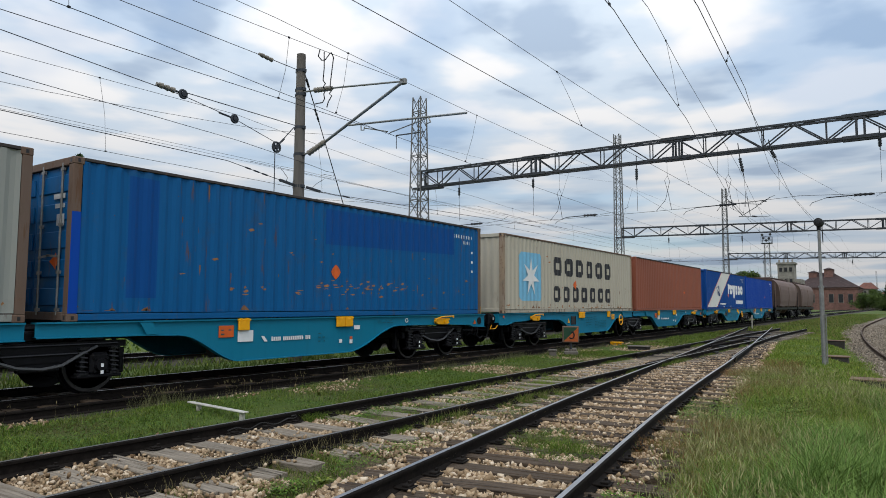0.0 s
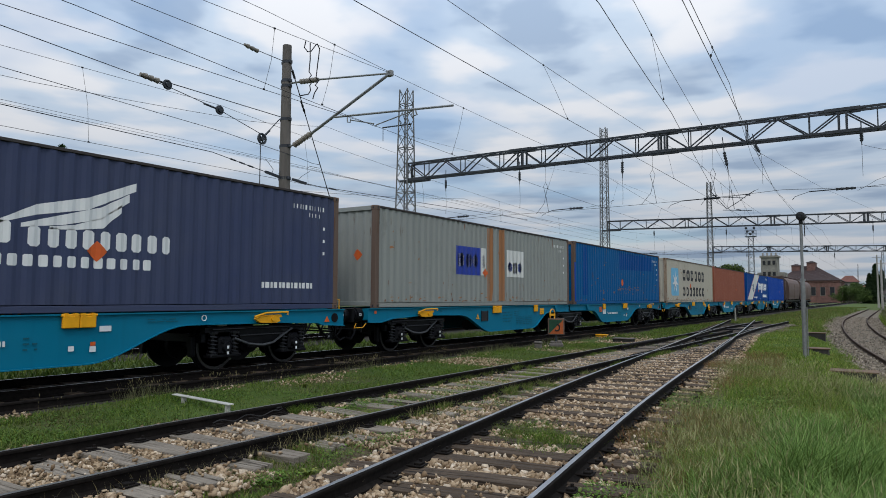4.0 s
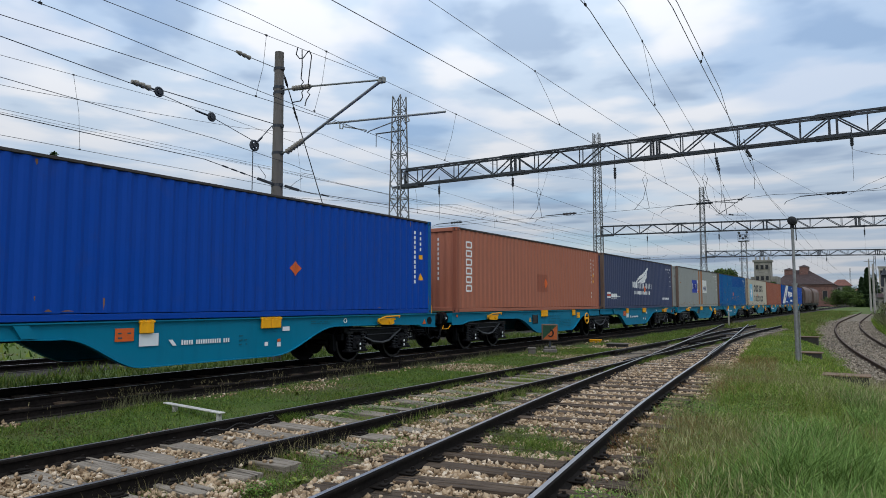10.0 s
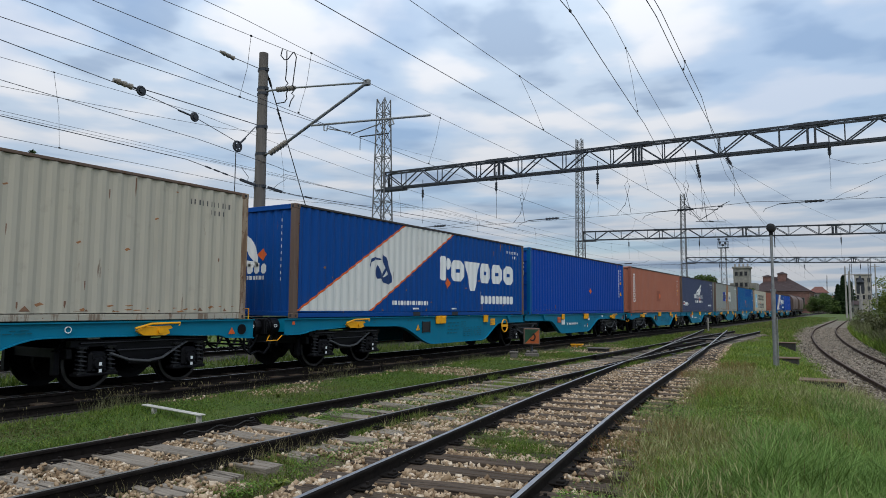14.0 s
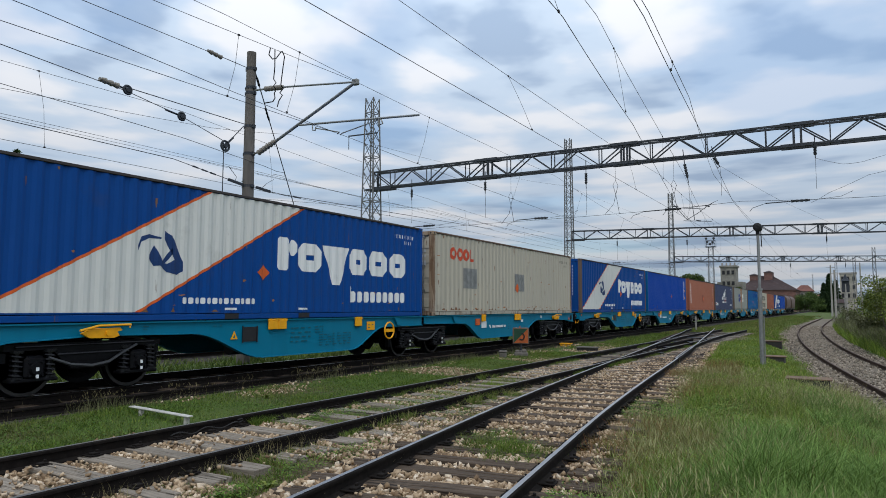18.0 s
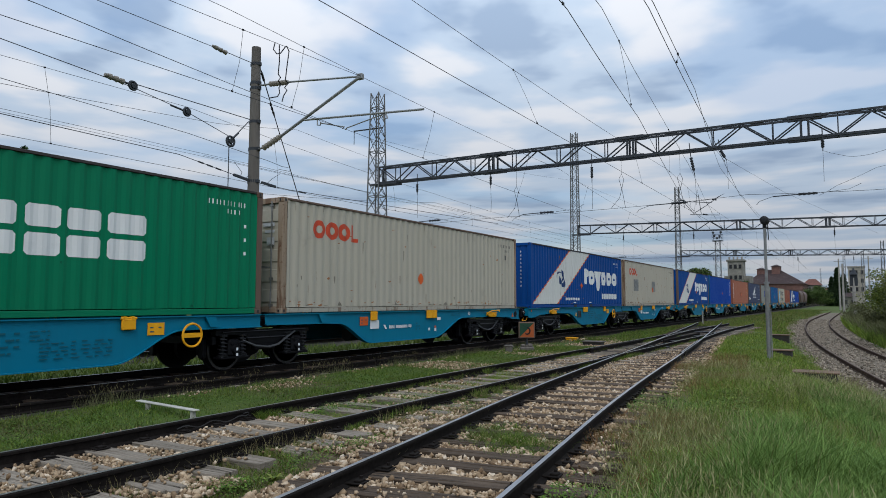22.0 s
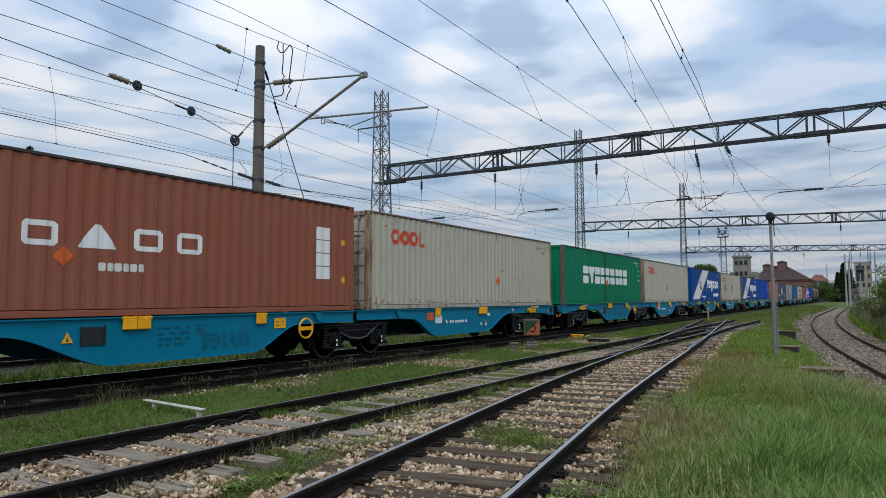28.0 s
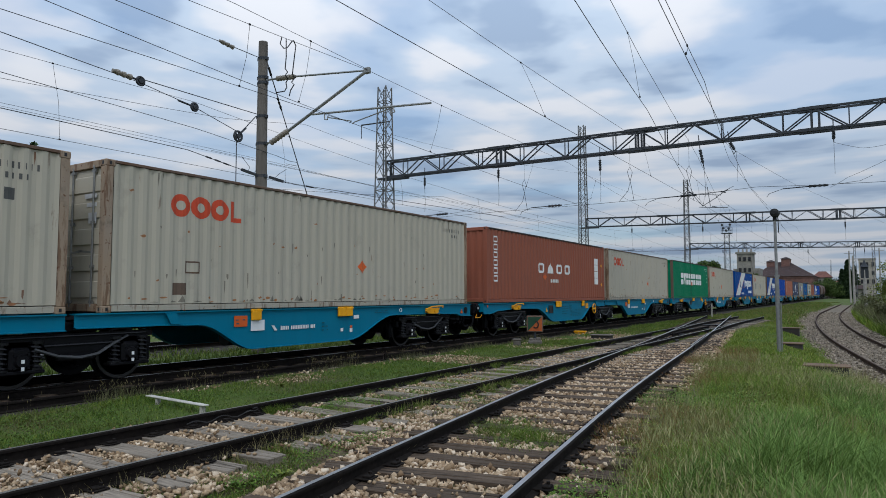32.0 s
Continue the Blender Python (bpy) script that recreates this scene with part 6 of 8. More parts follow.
for rows in ([(16, -5.2), (20, -5.60), (24, -6.03), (28, -6.45), (34, -6.85), (39, -6.945), (43, -6.95)], [(16, -3.68), (20, -4.16), (24, -4.62), (28, -5.0), (34, -5.32), (39, -5.43), (43, -5.44)]):
    part("rail", rail_build((lambda r: lambda y: smooth_line(r, y))(rows), lambda y: 0.004, [float(v) for v in np.arange(20.0, 43.1, 1.0)]), [M["rail_side"], M["rail_dull"]], tn, "curved closure rail")
for x, y0, y1 in ((-6.82, 20, 26), (-5.55, 17, 24), (-4.3, 20, 25), (-6.05, 26, 33)):
    part("check_rail", rail_build((lambda q: lambda y: curve_x(y) + (q - curve_x(22.0)))(x) if x > -5 else (lambda q: lambda y: q)(x), lambda y: 0.0, [float(v) for v in np.arange(y0, y1 + 0.1, 1.0)]), [M["rail_side"], M["rail_side"]], tn, "rusty check rail")
lay_track("track_siding", "curved rusty siding in pale gravel", siding_x, siding_z, 8, 150, M["rail_siding"], (9, 22), side_mat="rail_rust")
lay_track("track_back", "far track behind the train", lambda y: -18.0, flat, -20, 330, M["rail_top"], (0, 1))



def crossing_timbers():
    """Long dark timbers that carry both tracks where they meet."""
    rnd = random.Random(77)
    y = 21.0
    while y < 45.5:
        a, c = min(-7.35, curve_x(y) - 1.2), max(-5.0, curve_x(y) + 1.25)
        b = Build()
        b.box(-(c - a) / 2, (c - a) / 2, -0.12, 0.12, -0.16, 0.0, 0.015)
        part("crossing_timber", b, M["timber_oily"], tn, "long oily timber", at=pose((a + c) / 2, y, -0.128, 0, 0, rnd.uniform(-1.5, 3.5)))
        y += rnd.uniform(0.56, 0.66)
    for y in (23.5, 27.0, 31.5, 36.0, 40.5):
        b = Build()
        b.box(-0.42, 0.42, -0.25, 0.25, 0.0, 0.05, 0.01)
        part("point_plate", b, M["bogie"], tn, "dark point plate", at=pose(curve_x(y) * 0.5 - 3.1, y, -0.128))


crossing_timbers()
# ---- overhead line ----
POLE = (-15.0, 14.05)


def insulator(b, a, c, r=0.075, n=5, slot=0):
    """A ribbed insulator between two points."""
    a, c = Vector(a), Vector(c)
    for i in range(n):
        p, q = a.lerp(c, i / n), a.lerp(c, (i + 0.55) / n)
        b.tube(p, q, r, 10, r * 0.8, slot=slot)
    b.tube(a, c, r * 0.62, 8, slot=slot)


def pulley(b, y, z, r):
    """A small spoked grooved wheel on an axle along x."""
    n = 16
    b.path([(0.0, y + r * math.cos(2 * math.pi * i / n), z + r * math.sin(2 * math.pi * i / n)) for i in range(n + 1)], 0.034, 6)
    b.tube((-0.05, y, z), (0.05, y, z), 0.065, 8)
    for i in range(5):
        a = 2 * math.pi * i / 5
        b.bar((0, y, z), (0, y + r * math.cos(a), z + r * math.sin(a)), 0.03, 0.045)


def concrete_pole():
    px, py = POLE
    p = thing("catenary_pole", "tall grey concrete overhead-line pole with steel bands", "catenary pole", (px, py, 0))
    b = Build()
    b.spin([(-0.35, 0.195), (4.0, 0.175), (9.02, 0.135), (9.03, 0.11)], "z", n=20)
    part("pole_shaft", b, M["pole"], p, "tapered concrete shaft", smooth=False)
    for z in (8.5, 7.92, 7.76, 6.74, 5.92, 4.95):
        b = Build()
        r = 0.205 - (z + 0.3) * 0.0068
        b.tube((0, 0, z - 0.045), (0, 0, z + 0.045), r, 16)
        for s in (-1, 1):
            b.box(s * r - 0.04, s * r + 0.04, -0.06, 0.06, z - 0.05, z + 0.05, 0.008)
        part("steel_band", b, M["truss"], p, "dark steel band")
    # cantilever
    b = Build()
    b.tube((0.15, 0, 7.83), (0.62, 0, 7.80), 0.03, 8)
    b.tube((1.32, 0, 7.74), (3.92, 0, 7.45), 0.028, 8)
    arm = part("top_tube", b, M["galv"], p, "grey cantilever top tube")
    b = Build()
    insulator(b, (0.62, 0, 7.80), (1.32, 0, 7.74), 0.085, 6)
    part("insulator", b, M["insul"], arm, "brown ribbed insulator")
    b = Build()
    b.tube((1.05, 0, 6.17), (3.95, 0, 7.44), 0.042, 10)
    b.tube((0.15, 0, 5.90), (0.42, 0, 5.94), 0.03, 8)
    b.box(3.86, 4.04, -0.06, 0.06, 7.36, 7.52, 0.015)
    strut = part("strut_tube", b, M["galv"], p, "grey slanting cantilever strut")
    b = Build()
    insulator(b, (0.40, 0, 5.92), (1.08, 0, 6.19), 0.09, 6)
    part("insulator", b, M["insul"], strut, "brown ribbed insulator")
    b = Build()
    b.tube((1.98, 0, 6.53), (5.98, 0, 6.25), 0.03, 8)
    b.path([(2.45, 0, 6.50), (2.46, 0, 6.32), (2.56, 0, 6.30), (2.58, 0, 6.40)], 0.018, 6)
    b.path([(4.78, 0, 6.36), (4.86, 0, 6.18), (4.74, 0, 6.16), (4.72, 0, 6.30)], 0.022, 6)
    reg = part("registration_tube", b, M["galv"], p, "grey registration tube")
    for a, c in (((4.72, 0, 6.30), (3.52, 0, 6.10)), ((2.58, 0, 6.36), (3.42, 0.0, 6.14))):
        b = Build()
        b.path([a, c, (c[0] - 0.07, 0, c[2] - 0.04)], 0.016, 6)
        part("steady_arm", b, M["galv"], reg)
    # jumpers from messenger to contact wire, wound in the middle
    for pts in ([(11.16, 7.46), (11.11, 7.28), (11.22, 7.21), (11.34, 7.26), (11.49, 7.46), (11.54, 7.5)],
                [(11.3, 7.45), (11.31, 7.05), (11.28, 6.74), (11.36, 6.68), (11.28, 6.58), (11.38, 6.52), (11.31, 6.42), (11.34, 6.31), (11.27, 6.2), (11.02, 6.10)],
                [(11.54, 7.5), (11.62, 7.4), (11.57, 7.06), (11.54, 6.84), (11.52, 6.67), (11.6, 6.61), (11.49, 6.47), (11.58, 6.44), (11.47, 6.28), (11.42, 6.12)]):
        b = Build()
        b.path([(3.7, y - POLE[1], z) for y, z in pts], 0.014, 5)
        part("jumper_wire", b, M["wire"], p, "dark coiled jumper wire")
    b = Build()
    b.tube((0.1, 0.05, 8.45), (0.06, 0.5, 7.6), 0.016, 6)
    b.tube((0.09, 0.14, 8.28), (0.08, 0.26, 8.05), 0.035, 8)
    b.tube((0.06, 0.5, 7.6), (0.05, 0.6, 7.4), 0.014, 6)
    insulator(b, (0.06, 0.55, 7.45), (0.04, 0.75, 7.1), 0.038, 3)
    b.tube((0.04, 0.75, 7.1), (0.0, 3.4, 1.6), 0.014, 6)
    part("stay_wire", b, M["wire"], p, "dark stay wire")
    # tensioning pulleys behind the pole
    b = Build()
    b.path([(-0.1, -0.15, 6.74), (0.0, -0.85, 6.05)], 0.014, 6)
    b.path([(0.0, -0.62, 6.28), (0.0, -0.85, 6.05)], 0.03, 6)
    pulley(b, -0.9, 5.98, 0.14)
    b.path([(0.0, -0.95, 5.98), (0.0, -0.95, 3.6)], 0.014, 5)
    b.path([(0, -0.9, 6.1), (0, -2.4, 6.47), (0.0, -4.0, 6.70), (0.0, -6.0, 6.83), (0.3, -24.0, 7.9)], 0.010, 5)
    b.path([(0, -4.0, 6.80), (0, -0.2, 6.78)], 0.012, 5)
    for y, z in ((-2.4, 6.47), (-4.0, 6.74)):
        pulley(b, y, z, 0.10)
        b.tube((-0.01, y - 0.12, z + 0.02), (-0.01, y - 0.5, z + 0.06), 0.028, 6)
    part("tension_gear", b, M["truss"], p, "dark pulley tensioning gear")
    for y, z in ((-4.50, 6.785), (-1.38, 8.52)):
        b = Build()
        insulator(b, (0.0, y + 0.24, z - 0.02), (0.0, y - 0.24, z + 0.02), 0.078 if z < 8 else 0.068, 3)
        part("insulator", b, M["insul"], p, "brown ribbed insulator")
    b = Build()
    b.path([(0.0, -0.1, 8.5), (0.0, -1.2, 8.52)], 0.011, 5)
    b.path([(0.0, -1.6, 8.52), (0.0, -26.0, 8.62)], 0.009, 5)
    part("feeder_wire", b, M["wire"], p, "dark feeder wire")
    # pole plates with a stub arm towards the next track
    b = Build()
    b.path([(-3.0, -40.0, 6.4), (0.0, -2.6, 5.28), (0.0, -0.9, 5.06), (0.0, 0.0, 4.95), (0.25, 1.2, 4.86), (0.4, 15.4, 5.2)], 0.010, 5)
    for y, z in ((-1.9, 5.19), (-1.6, 5.15), (-1.3, 5.11)):
        b.tube((0, y - 0.09, z + 0.012), (0, y + 0.09, z - 0.012), 0.024, 6)
    b.bar((0.0, -0.75, 5.04), (0.0, -0.2, 4.97), 0.06, 0.07)
    b.path([(0.0, -0.5, 5.02), (0.0, -0.45, 5.16), (0.0, -0.75, 5.42)], 0.008, 4)
    b.path([(0.0, -0.3, 5.0), (0.0, -0.1, 5.2), (0.0, 0.1, 5.5)], 0.008, 4)
    b.bar((0.12, 0.2, 4.95), (0.2, 0.7, 4.88), 0.06, 0.07)
    b.path([(0.15, 0.4, 4.95), (0.15, 0.6, 5.12), (0.15, 0.9, 5.3)], 0.008, 4)
    b.tube((0.3, 1.6, 4.86), (0.31, 1.9, 4.85), 0.024, 6)
    b.path([(-3.0, -40.0, 8.2), (0.0, -2.3, 5.9), (0.2, 0.4, 5.62), (0.2, 0.95, 5.55), (0.2, 1.3, 5.56), (0.2, 1.28, 5.45), (0.2, 0.8, 5.44)], 0.008, 4)
    part("section_gear", b, M["truss"], p, "dark section insulators on a wire behind the pole", kind="stuff")


concrete_pole()


def lattice_mast(x, y, h, w0, w1, label, cell=0.8, group="lattice masts", extra=None):
    m = thing("lattice_mast", label, "lattice mast", (x, y, -0.25), group=group)
    n = max(6, int(h / cell))

    def half(z):
        return (w0 + (w1 - w0) * z / h) / 2
    for sx in (-1, 1):
        for sy in (-1, 1):
            b = Build()
            b.bar((sx * w0 / 2, sy * w0 / 2, 0), (sx * w1 / 2, sy * w1 / 2, h), 0.068, 0.068)
            part("leg_angle", b, M["mast"], m)
    for fx, fy in ((1, 0), (-1, 0), (0, 1), (0, -1)):
        b = Build()
        for i in range(n):
            z0, z1 = h * i / n, h * (i + 1) / n
            a, c = half(z0), half(z1)
            e = 1 if i % 2 else -1
            p = (fx * a if fx else e * a, fy * a if fy else e * a, z0)
            q = (fx * c if fx else -e * c, fy * c if fy else -e * c, z1)
            b.bar(p, q, 0.022, 0.03)
            p2 = (fx * c if fx else -c, fy * c if fy else -c, z1)
            q2 = (fx * c if fx else c, fy * c if fy else c, z1)
            b.bar((-p[0] if fy else p[0], -p[1] if fx else p[1], z0), (-q[0] if fy else q[0], -q[1] if fx else q[1], z1), 0.022, 0.03)
            if i % 3 == 2:
                b.bar(p2, q2, 0.03, 0.04)
        part("lacing", b, M["mast"], m, "zigzag lacing bars", kind="stuff")
    b = Build()
    b.box(-w0 * 0.8, w0 * 0.8, -w0 * 0.8, w0 * 0.8, -0.2, 0.25, 0.03)
    part("footing", b, M["concrete"], m)
    return m


lattice_mast(-21.95, 29.45, 13.1, 1.0, 0.52, "tall grey lattice mast carrying a truss beam")
lattice_mast(-22.35, 61.6, 17.9, 0.8, 0.52, "tall slim grey lattice mast of the second beam")
lattice_mast(-20.3, 97.0, 17.6, 0.8, 0.5, "tall slim lattice mast of the third beam")
lattice_mast(6.3, 109.3, 8.4, 0.6, 0.5, "short post at the third beam's end")
lattice_mast(12.3, 30.05, 9.6, 1.0, 0.6, "lattice mast at the beam's other end")
lattice_mast(12.3, 69.6, 9.6, 0.8, 0.5, "lattice mast at the second beam's end")


def truss_beam(x0, y0, x1, y1, z, h, period, label, wide=0.45, chord=0.082):
    """A box truss beam from one mast to the other, its bottom chord at z."""
    t = thing("truss_beam", label, "truss beam", (x0, y0, z), turn=math.degrees(math.atan2(y1 - y0, x1 - x0)), group="truss beams")
    ln = math.hypot(x1 - x0, y1 - y0)
    for s in (-1, 1):
        for zz in (0.0, h):
            b = Build()
            b.bar((0, s * wide / 2, zz), (ln, s * wide / 2, zz), chord, chord)
            part("chord", b, M["truss"], t)
        n = int(ln / period)
        p = ln / n
        for i in range(n):
            a = i * p
            b = Build()
            k = 0.05
            y = s * wide / 2
            b.bar((a, y, h), (a + p / 2, y, 0), k, k)
            b.bar((a + p / 2, y, 0), (a + p, y, h), k, k)
            b.bar((a + p / 2, y, 0), (a + p / 2, y, h), k * 0.8, k * 0.8)
            if s > 0:
                b.bar((a, y, h), (a + p / 2, -y, h), k * 0.7, k * 0.7)
                b.bar((a + p / 2, -y, h), (a + p, y, h), k * 0.7, k * 0.7)
                b.bar((a + p / 2, y, 0), (a + p / 2, -y, 0), k * 0.7, k * 0.7)
            part("web_panel", b, M["truss"], t)
    nsp = max(2, int(ln / 6.2))
    for i in range(1, nsp):
        a = round(ln * i / nsp / p) * p
        b = Build()
        for s in (-1, 1):
            for da in (-0.13, 0.13):
                b.bar((a + da, s * wide / 2, 0), (a + da, s * wide / 2, h), 0.075, 0.075)
            for zz in (0.0, h):
                b.box(a - 0.6, a + 0.6, s * wide / 2 - 0.062, s * wide / 2 + 0.062, zz - 0.062, zz + 0.062)
        part("splice", b, M["truss"], t, "bolted splice with double posts")
    b = Build()
    for s in (-1, 1):
        b.bar((0.02, s * wide / 2, 0), (0.02, s * wide / 2, h), 0.1, 0.1)
        b.bar((-0.5, s * wide / 2, -0.08), (1.2, s * wide / 2, -0.08), 0.12, 0.1)
    part("end_frame", b, M["truss"], t)
    return t


truss_beam(-21.7, 29.45, 12.3, 30.05, 7.81, 0.85, 2.25, "dark grey steel truss beam spanning the tracks")
truss_beam(-22.1, 61.6, 12.3, 69.6, 7.82, 0.80, 2.3, "dark grey steel truss beam spanning the tracks")
truss_beam(-20.0, 97.0, 6.3, 109.3, 7.70, 0.72, 2.4, "dark grey steel truss beam spanning the tracks")


def sag(a, c, dip, n=14):
    a, c = Vector(a), Vector(c)
    return [tuple(a.lerp(c, i / n) - Vector((0, 0, dip * 4 * (i / n) * (1 - i / n)))) for i in range(n + 1)]


def catenary(pts_c, pts_m, label, dips, drop=7.5, rc=0.0066, rm=0.006):
    """Contact wire and messenger with droppers between. pts: support points in order."""
    t = thing("overhead_wire", label, "overhead wire", group="overhead wires")
    b = Build()
    for a, c in zip(pts_c, pts_c[1:]):
        b.path(sag(a, c, 0.03, 4), rc, 5)
    part("contact_wire", b, M["wire"], t, "dark contact wire")
    b = Build()
    for (a, c), d in zip(zip(pts_m, pts_m[1:]), dips):
        b.path(sag(a, c, d, 14), rm, 5)
    part("messenger_wire", b, M["wire"], t, "dark messenger wire")
    for k, (a, c) in enumerate(zip(pts_m, pts_m[1:])):
        ln = (Vector(c) - Vector(a)).length
        n = max(1, int(ln / drop))
        if a[1] > 100:
            continue
        mid = sag(a, c, dips[k], 60)
        for i in range(n):
            u = (i + 0.5) / n
            p = mid[int(u * 60)]
            for (d, e) in zip(pts_c, pts_c[1:]):
                if d[1] <= p[1] <= e[1]:
                    v = (p[1] - d[1]) / (e[1] - d[1])
                    q = (d[0] + (e[0] - d[0]) * v, p[1] + 0.25, d[2] + (e[2] - d[2]) * v)
                    w = Build()
                    w.path([p, ((p[0] + q[0]) / 2, (p[1] + q[1]) / 2 + 0.06, (p[2] + q[2]) / 2), q], 0.0045, 4)
                    for s in (p, q):
                        w.box(s[0] - 0.012, s[0] + 0.012, s[1] - 0.025, s[1] + 0.025, s[2] - 0.018, s[2] + 0.018)
                    part("dropper", w, M["wire"], t)
    return t


catenary([(-12.0, -35, 6.05), (-11.6, 14.05, 6.10), (-11.9, 29.4, 5.95), (-11.9, 62, 5.9), (-12.0, 99, 5.9), (-12, 300, 5.9)],
         [(-11.4, -35, 7.5), (-11.02, 14.05, 7.44), (-11.3, 29.4, 7.50), (-11.7, 62, 7.3), (-12.0, 99, 7.3), (-12, 300, 7.3)], "contact and messenger wires over the train's track", (0.5, 0.05, 0.6, 0.6, 0.8))
catenary([(-9.6, -35, 6.4), (-10.79, 5.53, 6.1), (-11.75, 14.05, 6.16)], [(-10.0, -35, 7.8), (-10.73, 9.31, 7.42), (-11.02, 14.05, 7.46)], "second pair of wires running in over the train", (0.3, 0.0))
catenary([(-6.4, -30, 5.85), (-6.4, 29.4, 5.75), (-6.3, 64, 5.75), (-6.2, 102, 5.75), (-6.2, 300, 5.8)],
         [(-7.0, -30, 7.6), (-7.05, 10, 7.25), (-6.5, 29.4, 7.05), (-6.3, 64, 7.3), (-6.2, 102, 7.3), (-6.2, 300, 7.3)], "contact and messenger wires over the second track", (0.35, 0.1, 0.6, 0.6, 0.8))
catenary([(-2.2, -25, 5.85), (-3.47, 9.4, 5.80), (-4.17, 16, 5.80), (-5.9, 29.4, 5.75), (-9.0, 64, 5.8)],
         [(-2.6, -25, 7.6), (-3.98, 12.7, 7.2), (-4.39, 16.4, 7.2), (-5.6, 29.4, 7.1), (-9.0, 64, 7.3)], "wires over the curving track", (0.3, 0.0, 0.0, 0.5))
catenary([(-1.6, -25, 5.9), (-2.41, 10, 5.8), (-2.85, 17, 5.8), (-3.7, 29.4, 5.75), (-4.6, 65, 5.8), (-5.0, 104, 5.8)],
         [(-1.5, -25, 6.3), (-2.34, 10, 5.86), (-2.62, 14.6, 5.85), (-4.4, 29.4, 6.9), (-4.6, 65, 7.2), (-5.0, 104, 7.2)], "a close pair of wires running to the beam", (0.1, 0.0, 0.1, 0.5, 0.5), 20)
catenary([(-18, -40, 5.5), (-18.0, 14, 5.6), (-18.2, 29.4, 5.7), (-18, 61.6, 5.7), (-18, 97, 5.7), (-18, 300, 5.7)],
         [(-18, -40, 7.7), (-18.0, 14, 7.64), (-18.2, 29.4, 6.95), (-18, 61.6, 7.2), (-18, 97, 7.2), (-18, 300, 7.2)], "wires over the track behind the train", (0.2, 0.1, 0.4, 0.6, 0.8))
catenary([(-23.2, -40, 7.5), (-23.0, 22, 7.6), (-22.5, 61.6, 7.0)], [(-22.8, -40, 7.3), (-22.8, 22, 7.42), (-22.5, 61.6, 7.6)], "a far pair of wires behind the train", (0.0, 0.0), 30)


def single_wire(pts, label, r=0.0062, dip=0.1):
    b = Build()
    for a, c in zip(pts, pts[1:]):
        b.path(sag(a, c, dip, 10), r, 5)
    return solo("line_wire", b, M["wire"], label, "wire", group="single wires")


single_wire([(-18, -20, 6.0), (-18, 8.2, 6.84), (-18, 15.2, 7.38), (-18.0, 19.0, 8.0), (-21.4, 29.4, 8.9)], "dark wire climbing to the lattice mast", dip=0.02)
single_wire([(-21.9, 29.4, 10.3), (-22.3, 61.5, 13.0), (-20.3, 97, 13.0)], "dark wire between the lattice masts", dip=0.3)
single_wire([(-17.4, 14.5, 5.0), (-18.2, 29.4, 6.5), (-21.9, 61.5, 7.2)], "dark wire slanting to the second mast", dip=0.1)
single_wire([(-18.4, 15, 6.3), (-18.2, 33, 6.4), (-18.5, 61, 6.5)], "dark wire behind the train", dip=0.05)
single_wire([(-21.5, 29.45, 5.42), (-15.08, 29.45, 5.50), (-7.67, 29.45, 5.56), (-3.41, 29.45, 5.72), (0.9, 29.45, 5.55), (12.2, 29.45, 5.6)], "cross-span wire under the beam", 0.008, 0.02)
single_wire([(-22.0, 61.6, 5.4), (-8, 64.9, 5.5), (12.2, 69.5, 5.5)], "cross-span wire under the second beam", 0.012, 0.05)
single_wire([(-4.42, 29.6, 7.47), (-3.03, 45, 7.86), (2.24, 69, 7.28)], "wire slanting away under the beams", dip=0.02)
single_wire([(-0.7, 29.45, 7.2), (0.2, 29.6, 6.9), (0.9, 29.7, 6.95), (5.0, 29.5, 8.0)], "bridle wire by the hanging insulator", dip=0.02)
single_wire([(12.2, 29.45, 8.4), (1.0, 29.6, 6.4), (-0.3, 29.7, 5.85), (-0.9, 29.6, 5.5)], "slanting bridle wire by the beam", dip=0.02)


def hanger(x, y, z0, z1, lean=0.0):
    h = thing("hanging_insulator", "dark insulator string hanging from a truss beam", "insulator", (x, y, z0), group="hanging insulators")
    b = Build()
    ln = z0 - z1
    b.tube((0, 0, 0.30), (lean * 0.3, 0, -ln * 0.3), 0.02, 6)
    insulator(b, (lean * 0.3, 0, -ln * 0.3), (lean * 0.8, 0, -ln * 0.8), 0.07, 5)
    part("insulator", b, M["truss"], h)
    b = Build()
    b.tube((lean * 0.8, 0, -ln * 0.8), (lean, 0, -ln), 0.018, 6)
    b.path([(lean, 0, -ln), (lean * 1.1, 0.05, -ln - 0.7), (lean * 1.1, 0, -ln - 1.2)], 0.008, 4)
    part("hanger_wire", b, M["wire"], h)


for x, z1, lean in ((-19.32, 6.98, 0.0), (-14.99, 6.98, 0.0), (-9.85, 6.8, 0.0), (-5.6, 6.65, 0.2), (-4.45, 7.2, 0.3), (-0.7, 7.2, 0.0)):
    hanger(x, 29.45, 7.80, z1, lean)
for x, z1 in ((-18.0, 7.0), (-12.0, 6.9), (-6.2, 6.9), (-1.0, 6.9)):
    hanger(x, 61.6 + (x + 22.1) * 0.2326, 7.78, z1)
for x, z1 in ((-16.0, 6.9), (-6.0, 6.8), (0.5, 6.8)):
    hanger(x, 97.0 + (x + 20) * 0.4677, 7.66, z1)


